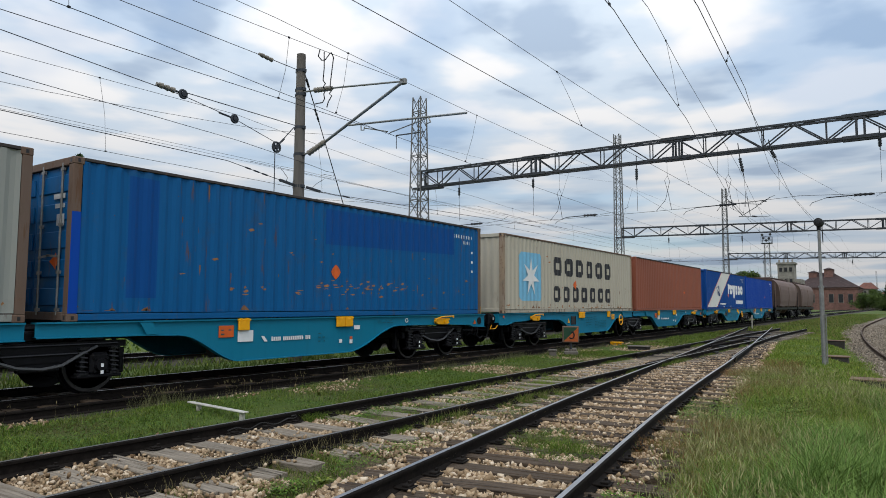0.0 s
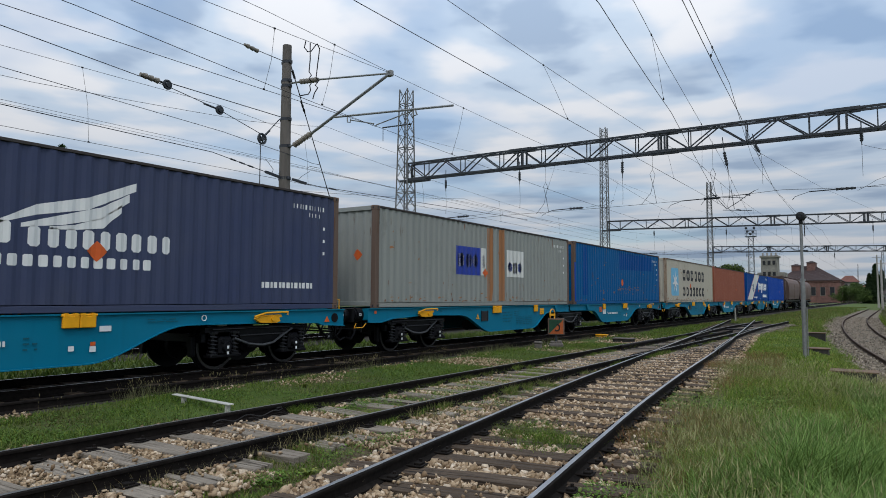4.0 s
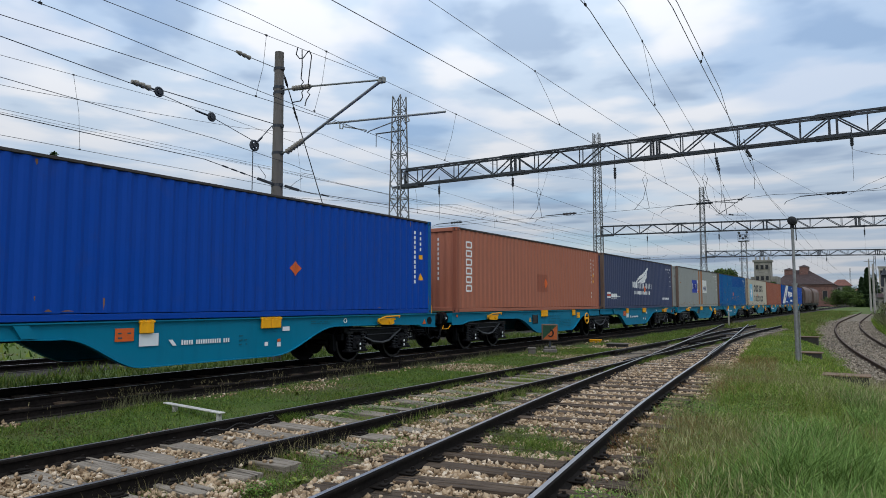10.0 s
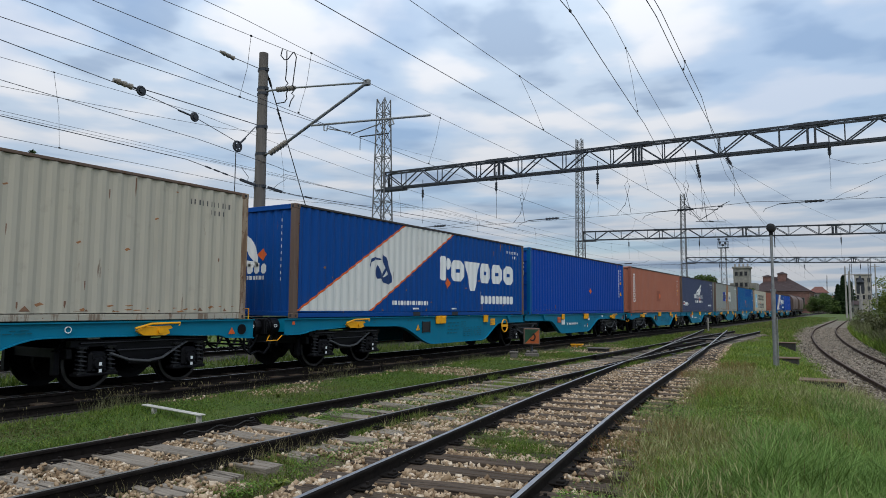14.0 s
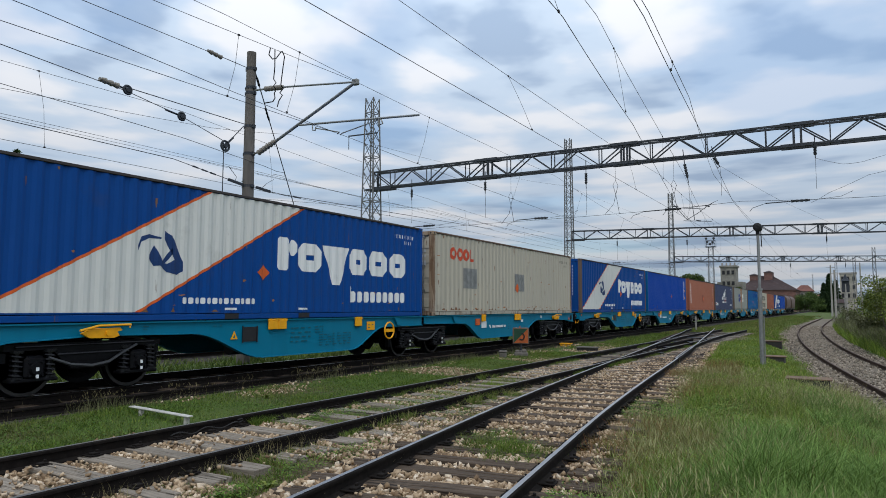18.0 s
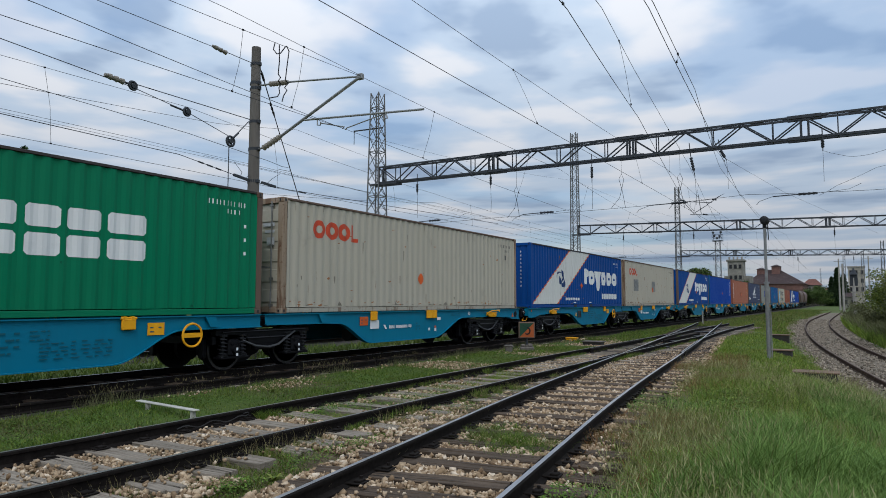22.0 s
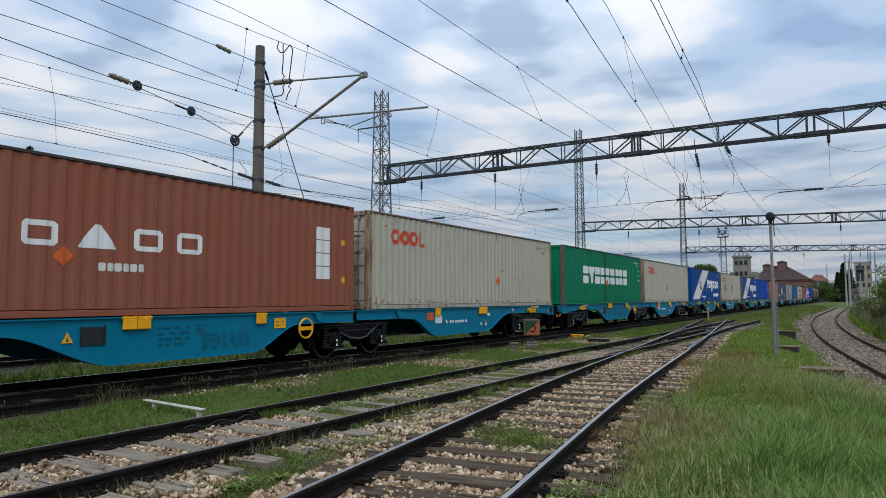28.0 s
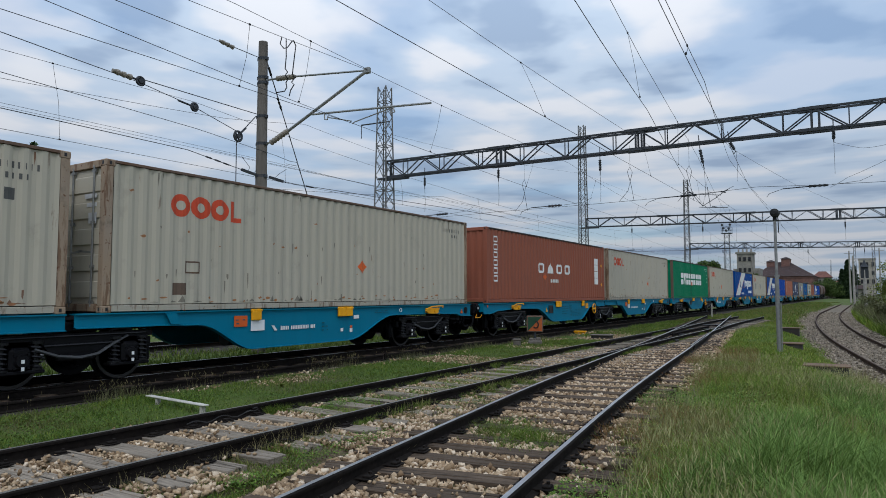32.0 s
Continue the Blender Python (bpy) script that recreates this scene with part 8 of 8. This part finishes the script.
PITS = ((-0.745, 17.75), (-2.05, 24.8), (-2.98, 35.7))


def off_pits(xy, front=3.0):
    for x, y in PITS:
        xy = xy[(np.abs(xy[:, 0] - x) > 0.5) | (xy[:, 1] > y + 0.4) | (xy[:, 1] < y - front)]
    return xy


def spots(places, n):
    """Points scattered round a few places (x, y, spread across, spread along)."""
    out = [np.stack([RNG.normal(x, sx, n), RNG.normal(y, sy, n)], 1) for x, y, sx, sy in places]
    return np.concatenate(out)


def grow():
    xy = off_pits(field(3.6, 18, 170000, 1.4, 0.2, 0.85), 0.7)
    off = xy[:, 0] - curve_xs(xy[:, 1]) - 0.753
    xy = xy[(off > 1.0 + 0.5 * drift(xy, 0.8, 44)) | (xy[:, 1] < 7.5) | (RNG.random(len(xy)) < 0.3)]
    blades("grass_field", "thick green grass beside the curving track", xy, 0.115, 0.0022, M["grass"], 0.7)
    tuft = patchy(field(3.6, 14.5, 95000, 1.2, 0.9), 0.9, 0.16, 2.0, 0.14)
    blades("grass_tufts", "taller tufts of green grass", off_pits(tuft), 0.18, 0.0024, M["grass"], 0.9)
    lush = strip(-1.5, 1.6, 4.5, 14.0, 60000, 1.1)
    lush = lush[lush[:, 0] > -0.75 + 0.03 * (lush[:, 1] - 5) + 1.1 * drift(lush, 0.7, 71)]
    lush = lush[lush[:, 0] < np.minimum(siding_xs(lush[:, 1]) - 1.5, 0.10 * lush[:, 1] + 1.2)]
    blades("grass_clumps", "dense clumps of long drooping blue-green grass", off_pits(patchy(lush, 0.9, -0.12, 9.0, 0.12)), 0.33, 0.0034, M["grass_blue"], 1.0)
    y = 3.5 + 9 * RNG.random(60000) ** 1.2
    low = np.stack([curve_xs(y) + 0.95 + 2.1 * RNG.random(len(y)) ** 1.3, y], 1)
    leaves("clover_patch", "bright green clover beside the rail", patchy(low, 1.1, -0.05, 41.0, 0.15), 0.16, 0.011, M["clover_bright"])
    mix = off_pits(patchy(field(3.6, 16, 70000, 1.25, 0.5), 1.4, -0.1, 83.0, 0.2), 0.7)
    leaves("field_weeds", "small leafy weeds among the grass", mix, 0.17, 0.009, M["grass"])
    blades("dry_stalks", "thin dry straw stalks in the grass", off_pits(patchy(field(3.6, 20, 16000, 1.1), 0.6, 0.0, 5.0)), 0.30, 0.0018, M["straw"], 0.5)
    seed_heads("seed_head_grass", "tall grass stalks with pale seed heads", off_pits(patchy(field(3.6, 16, 17000, 1.1, 0.6), 0.5, -0.05, 15.0)), 0.40, M["seed"])
    edge = np.stack([curve_xs(yy := 3.4 + 18 * RNG.random(18000)) + 0.85 + 1.6 * RNG.random(18000) ** 1.5, yy], 1)
    blades("reddish_weeds", "low reddish weeds along the rail", patchy(edge, 0.8, -0.15, 12.0), 0.15, 0.0032, M["weed_red"], 0.6)
    fringe = np.stack([curve_xs(yy := 7.5 + 14 * RNG.random(30000) ** 1.2) + 0.95 + 1.5 * RNG.random(30000) ** 1.1, yy], 1)
    blades("dry_fringe", "thin brown grass along the curving track", patchy(fringe, 0.9, -0.25, 61.0), 0.12, 0.0034, M["dry_fringe"], 0.8)
    blades("grass_field_far", "green grass further along", off_pits(patchy(field(16, 60, 60000, 1.6, 0.6), 0.35, -0.55, 37.0), 0.6), 0.10, 0.010, M["grass"], 0.8, far=True)
    far = strip(-9.9, 1.5, 43, 150, 60000, 1.5)
    far = far[(far[:, 0] < siding_xs(far[:, 1]) - 1.4) & ((far[:, 1] > 46.5) | (far[:, 0] > -4.8) | (far[:, 0] < -8.4))]
    blades("grass_meadow", "low green grass that closes over the old rails", far[::2], 0.15, 0.026, M["turf"], 0.8, far=True)
    blades("meadow_straw", "thin dull grass over the old rails", patchy(far[1::4], 0.12, -0.05, 33.0), 0.16, 0.024, M["dry_fringe"], 0.8, far=True)
    blades("grass_near", "low green grass at the path", strip(-1.0, 6.0, -3.0, 3.7, 20000), 0.10, 0.003, M["grass"], 0.8, far=True)
    # verge between the train and the second track
    blades("grass_verge", "short green turf between the tracks", patchy(strip(-10.15, -7.35, 0.5, 24, 70000, 1.25), 0.8, -0.5, 1.0), 0.065, 0.0042, M["turf"], 0.9)
    leaves("verge_clover", "dark green clover in the short turf", patchy(strip(-10.1, -7.2, 1.0, 22, 60000, 1.25), 1.2, -0.2, 51.0, 0.2), 0.06, 0.012, M["clover"])
    blades("grass_verge_far", "short green grass between the tracks further on", patchy(strip(-10.2, -7.3, 20, 60, 30000, 1.2), 0.5, -0.4, 1.0), 0.09, 0.013, M["turf"], 0.9, far=True)
    blades("verge_weeds", "dry weeds along the spare rail", patchy(strip(-10.35, -9.9, 1, 30, 6000), 1.4, 0.0, 4.0), 0.16, 0.003, M["shrub"], 0.6)
    seed_heads("dry_seed_weeds", "dry grey weeds with seed heads along the spare rail", patchy(strip(-10.5, -10.05, 3, 16, 1100), 1.6, 0.12, 14.0), 0.26, M["straw"])
    # between the second and the curving track, and inside the tracks
    y = 1.5 + 20 * RNG.random(70000) ** 1.2
    gap = np.stack([-5.35 + (curve_xs(y) - 0.85 + 5.35) * RNG.random(len(y)), y], 1)
    gap = gap[gap[:, 0] < curve_xs(gap[:, 1]) - 0.85]
    blades("grass_between", "patchy thin grass in the gravel", patchy(gap, 0.9, -0.06, 8.0, 0.2), 0.075, 0.0034, M["turf"], 0.9, lift=0.03)
    blades("dry_between", "thin brown grass in the gravel", patchy(gap[::4], 0.7, 0.0, 18.0, 0.2), 0.09, 0.0030, M["dry_fringe"], 0.9, lift=0.03)
    leaves("gap_clover", "small bright weeds in the gravel", spots(((-4.62, 4.2, 0.09, 0.12), (-4.75, 5.2, 0.12, 0.25), (-4.72, 6.0, 0.11, 0.25), (-5.0, 8.8, 0.2, 0.5)), 700), 0.09, 0.011, M["clover_bright"], 0.03)
    inner = strip(-6.85, -5.52, 6.9, 32, 60000, 1.3)
    keep = (inner[:, 1] < 11.0) | (drift(inner, 0.7, 3) > 0.0)
    blades("grass_in_track", "low grass growing inside the second track", inner[keep & (RNG.random(len(inner)) < 0.75)], 0.075, 0.0042, M["grass"], 0.9, lift=0.035)
    leaves("track_clover", "bright green clover inside the second track", spots(((-6.65, 7.6, 0.16, 0.35), (-6.3, 8.6, 0.28, 0.6), (-6.2, 10.0, 0.3, 0.6)), 3000), 0.08, 0.012, M["clover_bright"], 0.035)
    mid = spots(((-3.4, 7.1, 0.34, 0.22), (-3.75, 7.4, 0.22, 0.25), (-3.05, 6.8, 0.2, 0.2)), 1500)
    blades("grass_in_curve", "low grass inside the curving track", mid, 0.085, 0.0034, M["turf"], 0.9, lift=0.04)
    leaves("curve_clover", "low weeds between the rails", mid[::3], 0.07, 0.010, M["clover"], 0.04)
    blades("track_straws", "dry straws growing along the rails", np.concatenate([strip(-7.15, -7.02, 1, 14, 700), strip(-5.36, -5.22, 1, 14, 900), np.stack([curve_xs(yy := 3 + 12 * RNG.random(800)) - 0.88 + 0.1 * RNG.random(800), yy], 1)]), 0.18, 0.0022, M["straw"], 0.6, lift=0.03)
    rows = [strip(x + e * 0.05 - 0.05, x + e * 0.05 + 0.05, 6.6, 30, 9500, 1.3) for x in (-6.943, -5.437) for e in (-1.6, 1.6)]
    blades("rail_fringe", "short grass grown up against the rails", patchy(np.concatenate(rows), 0.8, -0.42, 91.0), 0.12, 0.004, M["turf"], 0.7, lift=0.04)
    blades("grass_behind", "grass behind the train", strip(-16.8, -13.5, 1, 60, 22000, 1.3), 0.16, 0.014, M["turf"], 0.7, far=True)
    blades("grass_beyond", "grass far behind the train", strip(-60, -19.5, 2, 120, 24000), 0.2, 0.06, M["turf"], 0.7, far=True)
    blades("tall_dry_grass", "tall dry and olive growth beside the siding", np.stack([siding_xs(yy := 18 + 62 * RNG.random(40000)) + 2.0 + 5 * RNG.random(40000) ** 1.5, yy], 1), 0.6, 0.012, M["shrub"], 0.7)
    blades("tall_green_grass", "tall green growth beside the siding", np.stack([siding_xs(yy := 16 + 62 * RNG.random(26000)) + 1.7 + 5 * RNG.random(26000) ** 1.5, yy], 1), 0.45, 0.013, M["grass"], 0.6)
    # big-leaved weeds
    for k, (x, y, s) in enumerate(((-1.35, 6.6, 0.15), (-4.55, 4.6, 0.11), (-4.5, 5.9, 0.08), (0.3, 8.0, 0.2), (-0.2, 11.5, 0.2), (-9.0, 9.0, 0.1))):
        b = Build()
        rnd = random.Random(k)
        for i in range(26):
            a, up = rnd.uniform(0, 6.28), rnd.uniform(0.3, 1.0)
            ln, w = s * rnd.uniform(0.6, 1.1), s * rnd.uniform(0.12, 0.2)
            c, d = math.cos(a), math.sin(a)
            p1 = (c * ln * 0.5, d * ln * 0.5, s * up * 0.7)
            p2 = (c * ln, d * ln, s * up * 0.75)
            b.add([(0, 0, 0), (p1[0] - d * w, p1[1] + c * w, p1[2]), (p1[0] + d * w, p1[1] - c * w, p1[2]), p2], [(0, 2, 1), (1, 2, 3)])
        solo("weed_plant", b, M["leaf_light"], "leafy light green weed in the grass", "weed", (x, y, ground_z(x, y)), group="leafy weeds")


grow()


def stones(name, label, pts, z, size, mat):
    """Crushed stones: skewed blocks with flat broken faces, turned at random."""
    cube = np.array([(x, y, w) for x in (-1, 1) for y in (-1, 1) for w in (-1, 1)], dtype=float)
    fc = np.array([(0, 1, 3), (0, 3, 2), (4, 6, 7), (4, 7, 5), (0, 4, 5), (0, 5, 1), (2, 3, 7), (2, 7, 6), (0, 2, 6), (0, 6, 4), (1, 5, 7), (1, 7, 3)])
    n = len(pts)
    r = size * RNG.uniform(0.5, 1.45, n)
    v = cube[None] * RNG.uniform(0.3, 0.95, (n, 8, 3))
    v *= (np.stack([RNG.uniform(0.7, 1.35, n), RNG.uniform(0.6, 1.1, n), RNG.uniform(0.5, 0.85, n)], 1) * r[:, None])[:, None, :]
    q = RNG.normal(size=(n, 4)) * np.array([1.0, 0.45, 0.45, 1.0])
    q /= np.linalg.norm(q, axis=1)[:, None]
    w, x, y, k = q.T
    rot = np.stack([1 - 2 * (y * y + k * k), 2 * (x * y - w * k), 2 * (x * k + w * y), 2 * (x * y + w * k), 1 - 2 * (x * x + k * k), 2 * (y * k - w * x), 2 * (x * k - w * y), 2 * (y * k + w * x), 1 - 2 * (x * x + y * y)], 1).reshape(n, 3, 3)
    v = np.einsum("nij,nvj->nvi", rot, v)
    v += np.stack([pts[:, 0], pts[:, 1], z + RNG.uniform(-0.012, 0.018, n)], 1)[:, None, :]
    tris = (np.arange(n) * 8)[:, None, None] + fc[None]
    ob = new(name, mesh_arrays(name, v.reshape(-1, 3), tris.reshape(-1, 3), mat))
    return tagged(ob, label, "gravel", kind="stuff")


def off_sleepers(pts, track, half, centre):
    ys = np.array(LAID[track])
    slope = (centre(pts[:, 1] + 0.3) - centre(pts[:, 1] - 0.3)) / 0.6
    d = np.abs((pts[:, 1] + slope * (pts[:, 0] - centre(pts[:, 1])))[:, None] - ys[None]).min(1)
    return pts[(d > 0.13) | (np.abs(pts[:, 0] - centre(pts[:, 1])) > half)]


def lay_stones():
    p = strip(-7.35, -4.6, -1.0, 24, 34000, 1.4)
    p = off_sleepers(p, "track_second", 1.3, lambda y: -6.19 + 0 * y)
    inside = np.abs(p[:, 0] + 6.19) < 0.75
    f = drift(p, 0.8, 3)
    p = p[(f < np.where(inside, np.where(p[:, 1] < 7.2, 1.0, 0.04), 0.02)) & (np.abs(np.abs(p[:, 0] + 6.19) - 0.753) > 0.075)]
    stones("ballast_second", "tan crushed stones between the sleepers", p, np.full(len(p), -0.166), 0.028, M["stone"])
    y = 1.0 + 32 * RNG.random(46000) ** 1.35
    p = np.stack([curve_xs(y) + RNG.uniform(-1.35, 1.15, len(y)) + np.where(y > 12, 0.35, 0.0) * RNG.random(len(y)), y], 1)
    p = off_sleepers(p, "track_curve", 1.25, curve_xs)
    p = p[np.abs(np.abs(p[:, 0] - curve_xs(p[:, 1])) - 0.753) > 0.075]
    stones("ballast_curve", "tan crushed stones of the curving track", p, np.full(len(p), -0.168), 0.031, M["stone"])
    p = patchy(strip(-9.9, -7.1, 9, 30, 16000, 1.2), 0.6, 0.12, 27.0, 0.14)
    stones("verge_stones", "tan grit showing through the turf", p, np.full(len(p), -0.212), 0.022, M["stone"])
    # stones that have spilled onto the sleepers
    for track, line in (("track_second", lambda v: -6.19 + 0 * v), ("track_curve", curve_xs)):
        y = 2.0 + 20 * RNG.random(3400) ** 1.3
        p = np.stack([line(y) + RNG.uniform(-1.3, 1.3, len(y)), y], 1)
        p = patchy(p, 0.9, 0.16, 31.0, 0.15)
        p = p[np.abs(np.abs(p[:, 0] - line(p[:, 1])) - 0.753) > 0.12]
        stones("spilled_stones", "tan crushed stones spilled over the sleepers", p, np.full(len(p), -0.122), 0.021, M["stone"])
    y = 11 + 65 * RNG.random(15000) ** 1.5
    p = np.stack([siding_xs(y) + RNG.uniform(-2.0, 2.0, len(y)), y], 1)
    p = p[np.abs(np.abs(p[:, 0] - siding_xs(p[:, 1])) - 0.753) > 0.075]
    zz = np.array([siding_z(v) for v in p[:, 1]]) - 0.13
    stones("ballast_siding", "pale grey crushed stones of the siding", p, zz, 0.035, M["stone_grey"])
    p = patchy(strip(-10.3, -9.8, 0, 30, 900), 1.1, 0.16, 35.0)
    stones("ballast_edge", "scattered stones along the train's track", p, np.full(len(p), -0.205), 0.028, M["stone"])


lay_stones()


def leaf_cloud(centres, radii, n, size, rng):
    """Leaf quads scattered in blobs, thinner towards each blob's middle."""
    k = rng.integers(0, len(centres), n)
    d = rng.normal(size=(n, 3))
    d /= np.linalg.norm(d, axis=1)[:, None]
    p = centres[k] + d * (radii[k] * rng.random(n) ** 0.45)[:, None] * np.array([1, 1, 0.85])
    a = rng.normal(size=(n, 3))
    a /= np.linalg.norm(a, axis=1)[:, None]
    b = np.cross(a, rng.normal(size=(n, 3)))
    b /= np.linalg.norm(b, axis=1)[:, None]
    s = (size * rng.uniform(0.5, 1.3, n))[:, None]
    v = np.stack([p - a * s, p + b * s * 0.5, p + a * s, p - b * s * 0.5], 1).reshape(-1, 3)
    t = np.array([[0, 1, 2], [0, 2, 3]])
    return v, ((np.arange(n) * 4)[:, None, None] + t[None]).reshape(-1, 3)


def tree(name, label, x, y, h, spread, n, leaf, mat, seed, low=0.3, stems=1, group="trees"):
    rng = np.random.default_rng(seed)
    t = thing(name, label, name.split("_")[-1], (x, y, ground_z(x, y) if y < 80 else -0.2), group=group)
    b = Build()
    cs, rs = [], []
    for s in range(stems):
        a = rng.uniform(0, 6.28)
        foot = Vector((math.cos(a), math.sin(a), 0)) * (spread * 0.25 if stems > 1 else 0)
        top = foot * 2 + Vector((rng.normal() * 0.1 * spread, rng.normal() * 0.1 * spread, h * 0.8))
        r = 0.022 * h / stems ** 0.5
        mid = foot.lerp(top, 0.5) + Vector((rng.normal() * 0.06 * h, rng.normal() * 0.06 * h, 0))
        b.tube(foot - Vector((0, 0, 0.2)), mid, r, 8, r * 0.65)
        b.tube(mid, top, r * 0.65, 7, r * 0.2)
        for i in range(9 if stems == 1 else 5):
            u = low + (0.95 - low) * rng.random()
            p = foot.lerp(mid, u / 0.5) if u < 0.5 else mid.lerp(top, (u - 0.5) / 0.5)
            a = rng.uniform(0, 6.28)
            ln = spread * rng.uniform(0.5, 1.0) * (1.15 - u * 0.6)
            q = p + Vector((math.cos(a) * ln, math.sin(a) * ln, ln * rng.uniform(0.2, 0.7)))
            b.tube(p, q, r * 0.35, 5, r * 0.08)
            for w in (0.55, 0.9):
                cs.append(tuple(p.lerp(q, w)))
                rs.append(spread * rng.uniform(0.2, 0.38))
        cs.append(tuple(top))
        rs.append(spread * 0.3)
    part("trunk", b, M["bark"], t, "grey-brown trunk and limbs")
    v, f = leaf_cloud(np.array(cs), np.array(rs), n, leaf, rng)
    part("crown", mesh_arrays("crown", v, f, M[mat]), None, t, "crown of many small leaves", kind="stuff")
    return t


def conifer(x, y, h, w, n, seed, label):
    rng = np.random.default_rng(seed)
    t = thing("conifer_tree", label, "tree", (x, y, -0.2), group="conifers")
    b = Build()
    b.tube((0, 0, 0), (0, 0, h), 0.02 * h, 8, 0.01)
    part("trunk", b, M["bark"], t)
    u = rng.random(n) ** 0.8
    lay = 0.75 + 0.25 * np.cos(u * 60)
    r = w / 2 * (1 - u * 0.93) * lay * rng.random(n) ** 0.4
    a = rng.uniform(0, 6.28, n)
    p = np.stack([r * np.cos(a), r * np.sin(a), h * (0.06 + 0.95 * u) - r * 0.25], 1)
    v, f = leaf_cloud(p, np.full(n, h * 0.02), n * 2, h * 0.03, rng)
    part("crown", mesh_arrays("crown", v, f, M["leaf_dark"]), None, t, "dark layered needle crown", kind="stuff")


tree("spring_bush", "yellow-green spring bush beside the siding", 2.3, 37, 3.4, 1.7, 9000, 0.055, "leaf_light", 1, 0.15, 4, "bushes")
tree("spring_bush", "yellow-green spring bush beside the siding", 3.6, 33, 3.2, 1.8, 9000, 0.055, "leaf_light", 2, 0.15, 4, "bushes")
tree("olive_bush", "low olive bush beside the siding", 1.9, 46, 1.3, 1.2, 5000, 0.06, "shrub", 3, 0.1, 4, "bushes")
tree("spring_bush", "yellow-green spring bush beside the siding", 4.0, 50, 3.0, 1.8, 7000, 0.06, "leaf_light", 4, 0.1, 4, "bushes")
tree("bare_bush", "thin grey-green bush by the old signal", 1.2, 60, 1.6, 1.6, 3000, 0.06, "shrub", 5, 0.1, 5, "bushes")
tree("roadside_tree", "round green tree near the tower building", -31.5, 170, 9.8, 5.5, 14000, 0.26, "leaf", 6)
tree("roadside_tree", "round green tree near the tower building", -36.5, 178, 10.0, 6.0, 12000, 0.28, "leaf", 7)
tree("roadside_tree", "green tree before the brick shed", -22.8, 190, 7.6, 3.6, 7000, 0.26, "leaf", 8)
for k, (x, y, h, s) in enumerate(((-13.0, 270, 6.5, 4.5), (-9.0, 260, 5.0, 4.5), (-6.5, 275, 6.0, 4.0), (-12.0, 330, 9.0, 5.0), (8.0, 240, 6.0, 5.0), (14, 210, 6.5, 5.5), (10.5, 160, 5.0, 4.0), (7.0, 110, 4.0, 3.0), (6.0, 80, 3.2, 2.4))):
    tree("hedge_tree", "light green tree in the distance", x, y, h, s, 6000, 0.22 if y > 120 else 0.12, "leaf_light" if k in (5, 7) else "leaf", 20 + k, 0.1, 3)
conifer(-5.6, 266, 9.8, 6.4, 8000, 40, "dark conifer among far buildings")
conifer(-3.9, 264, 12.6, 7.0, 9000, 43, "dark conifer among far buildings")
conifer(-2.0, 266, 10.8, 6.4, 8000, 41, "dark conifer among far buildings")
conifer(-59.3, 30, 14.2, 2.6, 420, 42, "dark conifer top showing over the train")


def far_woods():
    rng = np.random.default_rng(50)
    n = 260
    a = rng.uniform(-1.45, 0.75, n)
    d = rng.uniform(420, 900, n)
    c = np.stack([d * np.sin(a), d * np.cos(a), rng.uniform(1.0, 5.5, n)], 1)
    v, f = leaf_cloud(c, rng.uniform(5, 11, n), 26000, 1.3, rng)
    v[:, 2] = np.abs(v[:, 2])
    ob = new("far_woods", mesh_arrays("far_woods", v, f, M["leaf"]))
    tagged(ob, "low line of green woods on the horizon", "woods", kind="stuff")


far_woods()


# ---- what moves ----
def spin_rows(y, r):
    """Rows for a wheel rolling along with the train."""
    s0, s1 = RUN[0][1], RUN[-1][1]
    stepper = 0.9 * r
    n = int((s1 - s0) / stepper) + 1
    inv = [(s, t) for t, s in RUN]
    rows, last = [], -1
    for i in range(n + 1):
        s = s0 + (s1 - s0) * i / n
        t = lerp_rows(inv, s)
        if frame(t) == last:
            continue
        last = frame(t)
        rows.append((t, pose(0, y, r, -math.degrees((s - s0) / r), 0, 0)))
    return rows


def motions():
    proto = make_wagon()
    for ws, y, r in WAGON_SPIN:
        walk(ws, spin_rows(y, r))
    WAGONS.append((proto, 6))
    for k in range(5, -3, -1):
        WAGONS.append((copy_thing(proto, pose(TRAIN_X, 0, 0)), k))
    for w, k in WAGONS:
        walk(w, [(t, pose(TRAIN_X, s - (2 * k + 1) * PAIR / 2 + (COUPLED - JOINT) / 2 - LONG, 0)) for t, s in RUN])
    for i, c in BOXES.items():
        shift = -i * PAIR / 2 + ((COUPLED - JOINT) / 2 if i % 2 else 0.0) - LONG
        walk(c, [(t, pose(TRAIN_X, s + shift, DECK)) for t, s in RUN])
    WAGON_SPIN.clear()
    first = make_hopper()
    for ws, y, r in WAGON_SPIN:
        walk(ws, spin_rows(y, r))
    second = copy_thing(first, pose(TRAIN_X, 0, 0))
    for h, y in ((first, 0.0), (second, 16.0)):
        walk(h, [(t, pose(TRAIN_X, s + 4 * PAIR / 2 + COUPLED / 2 + 0.30 + y, 0)) for t, s in RUN])


motions()
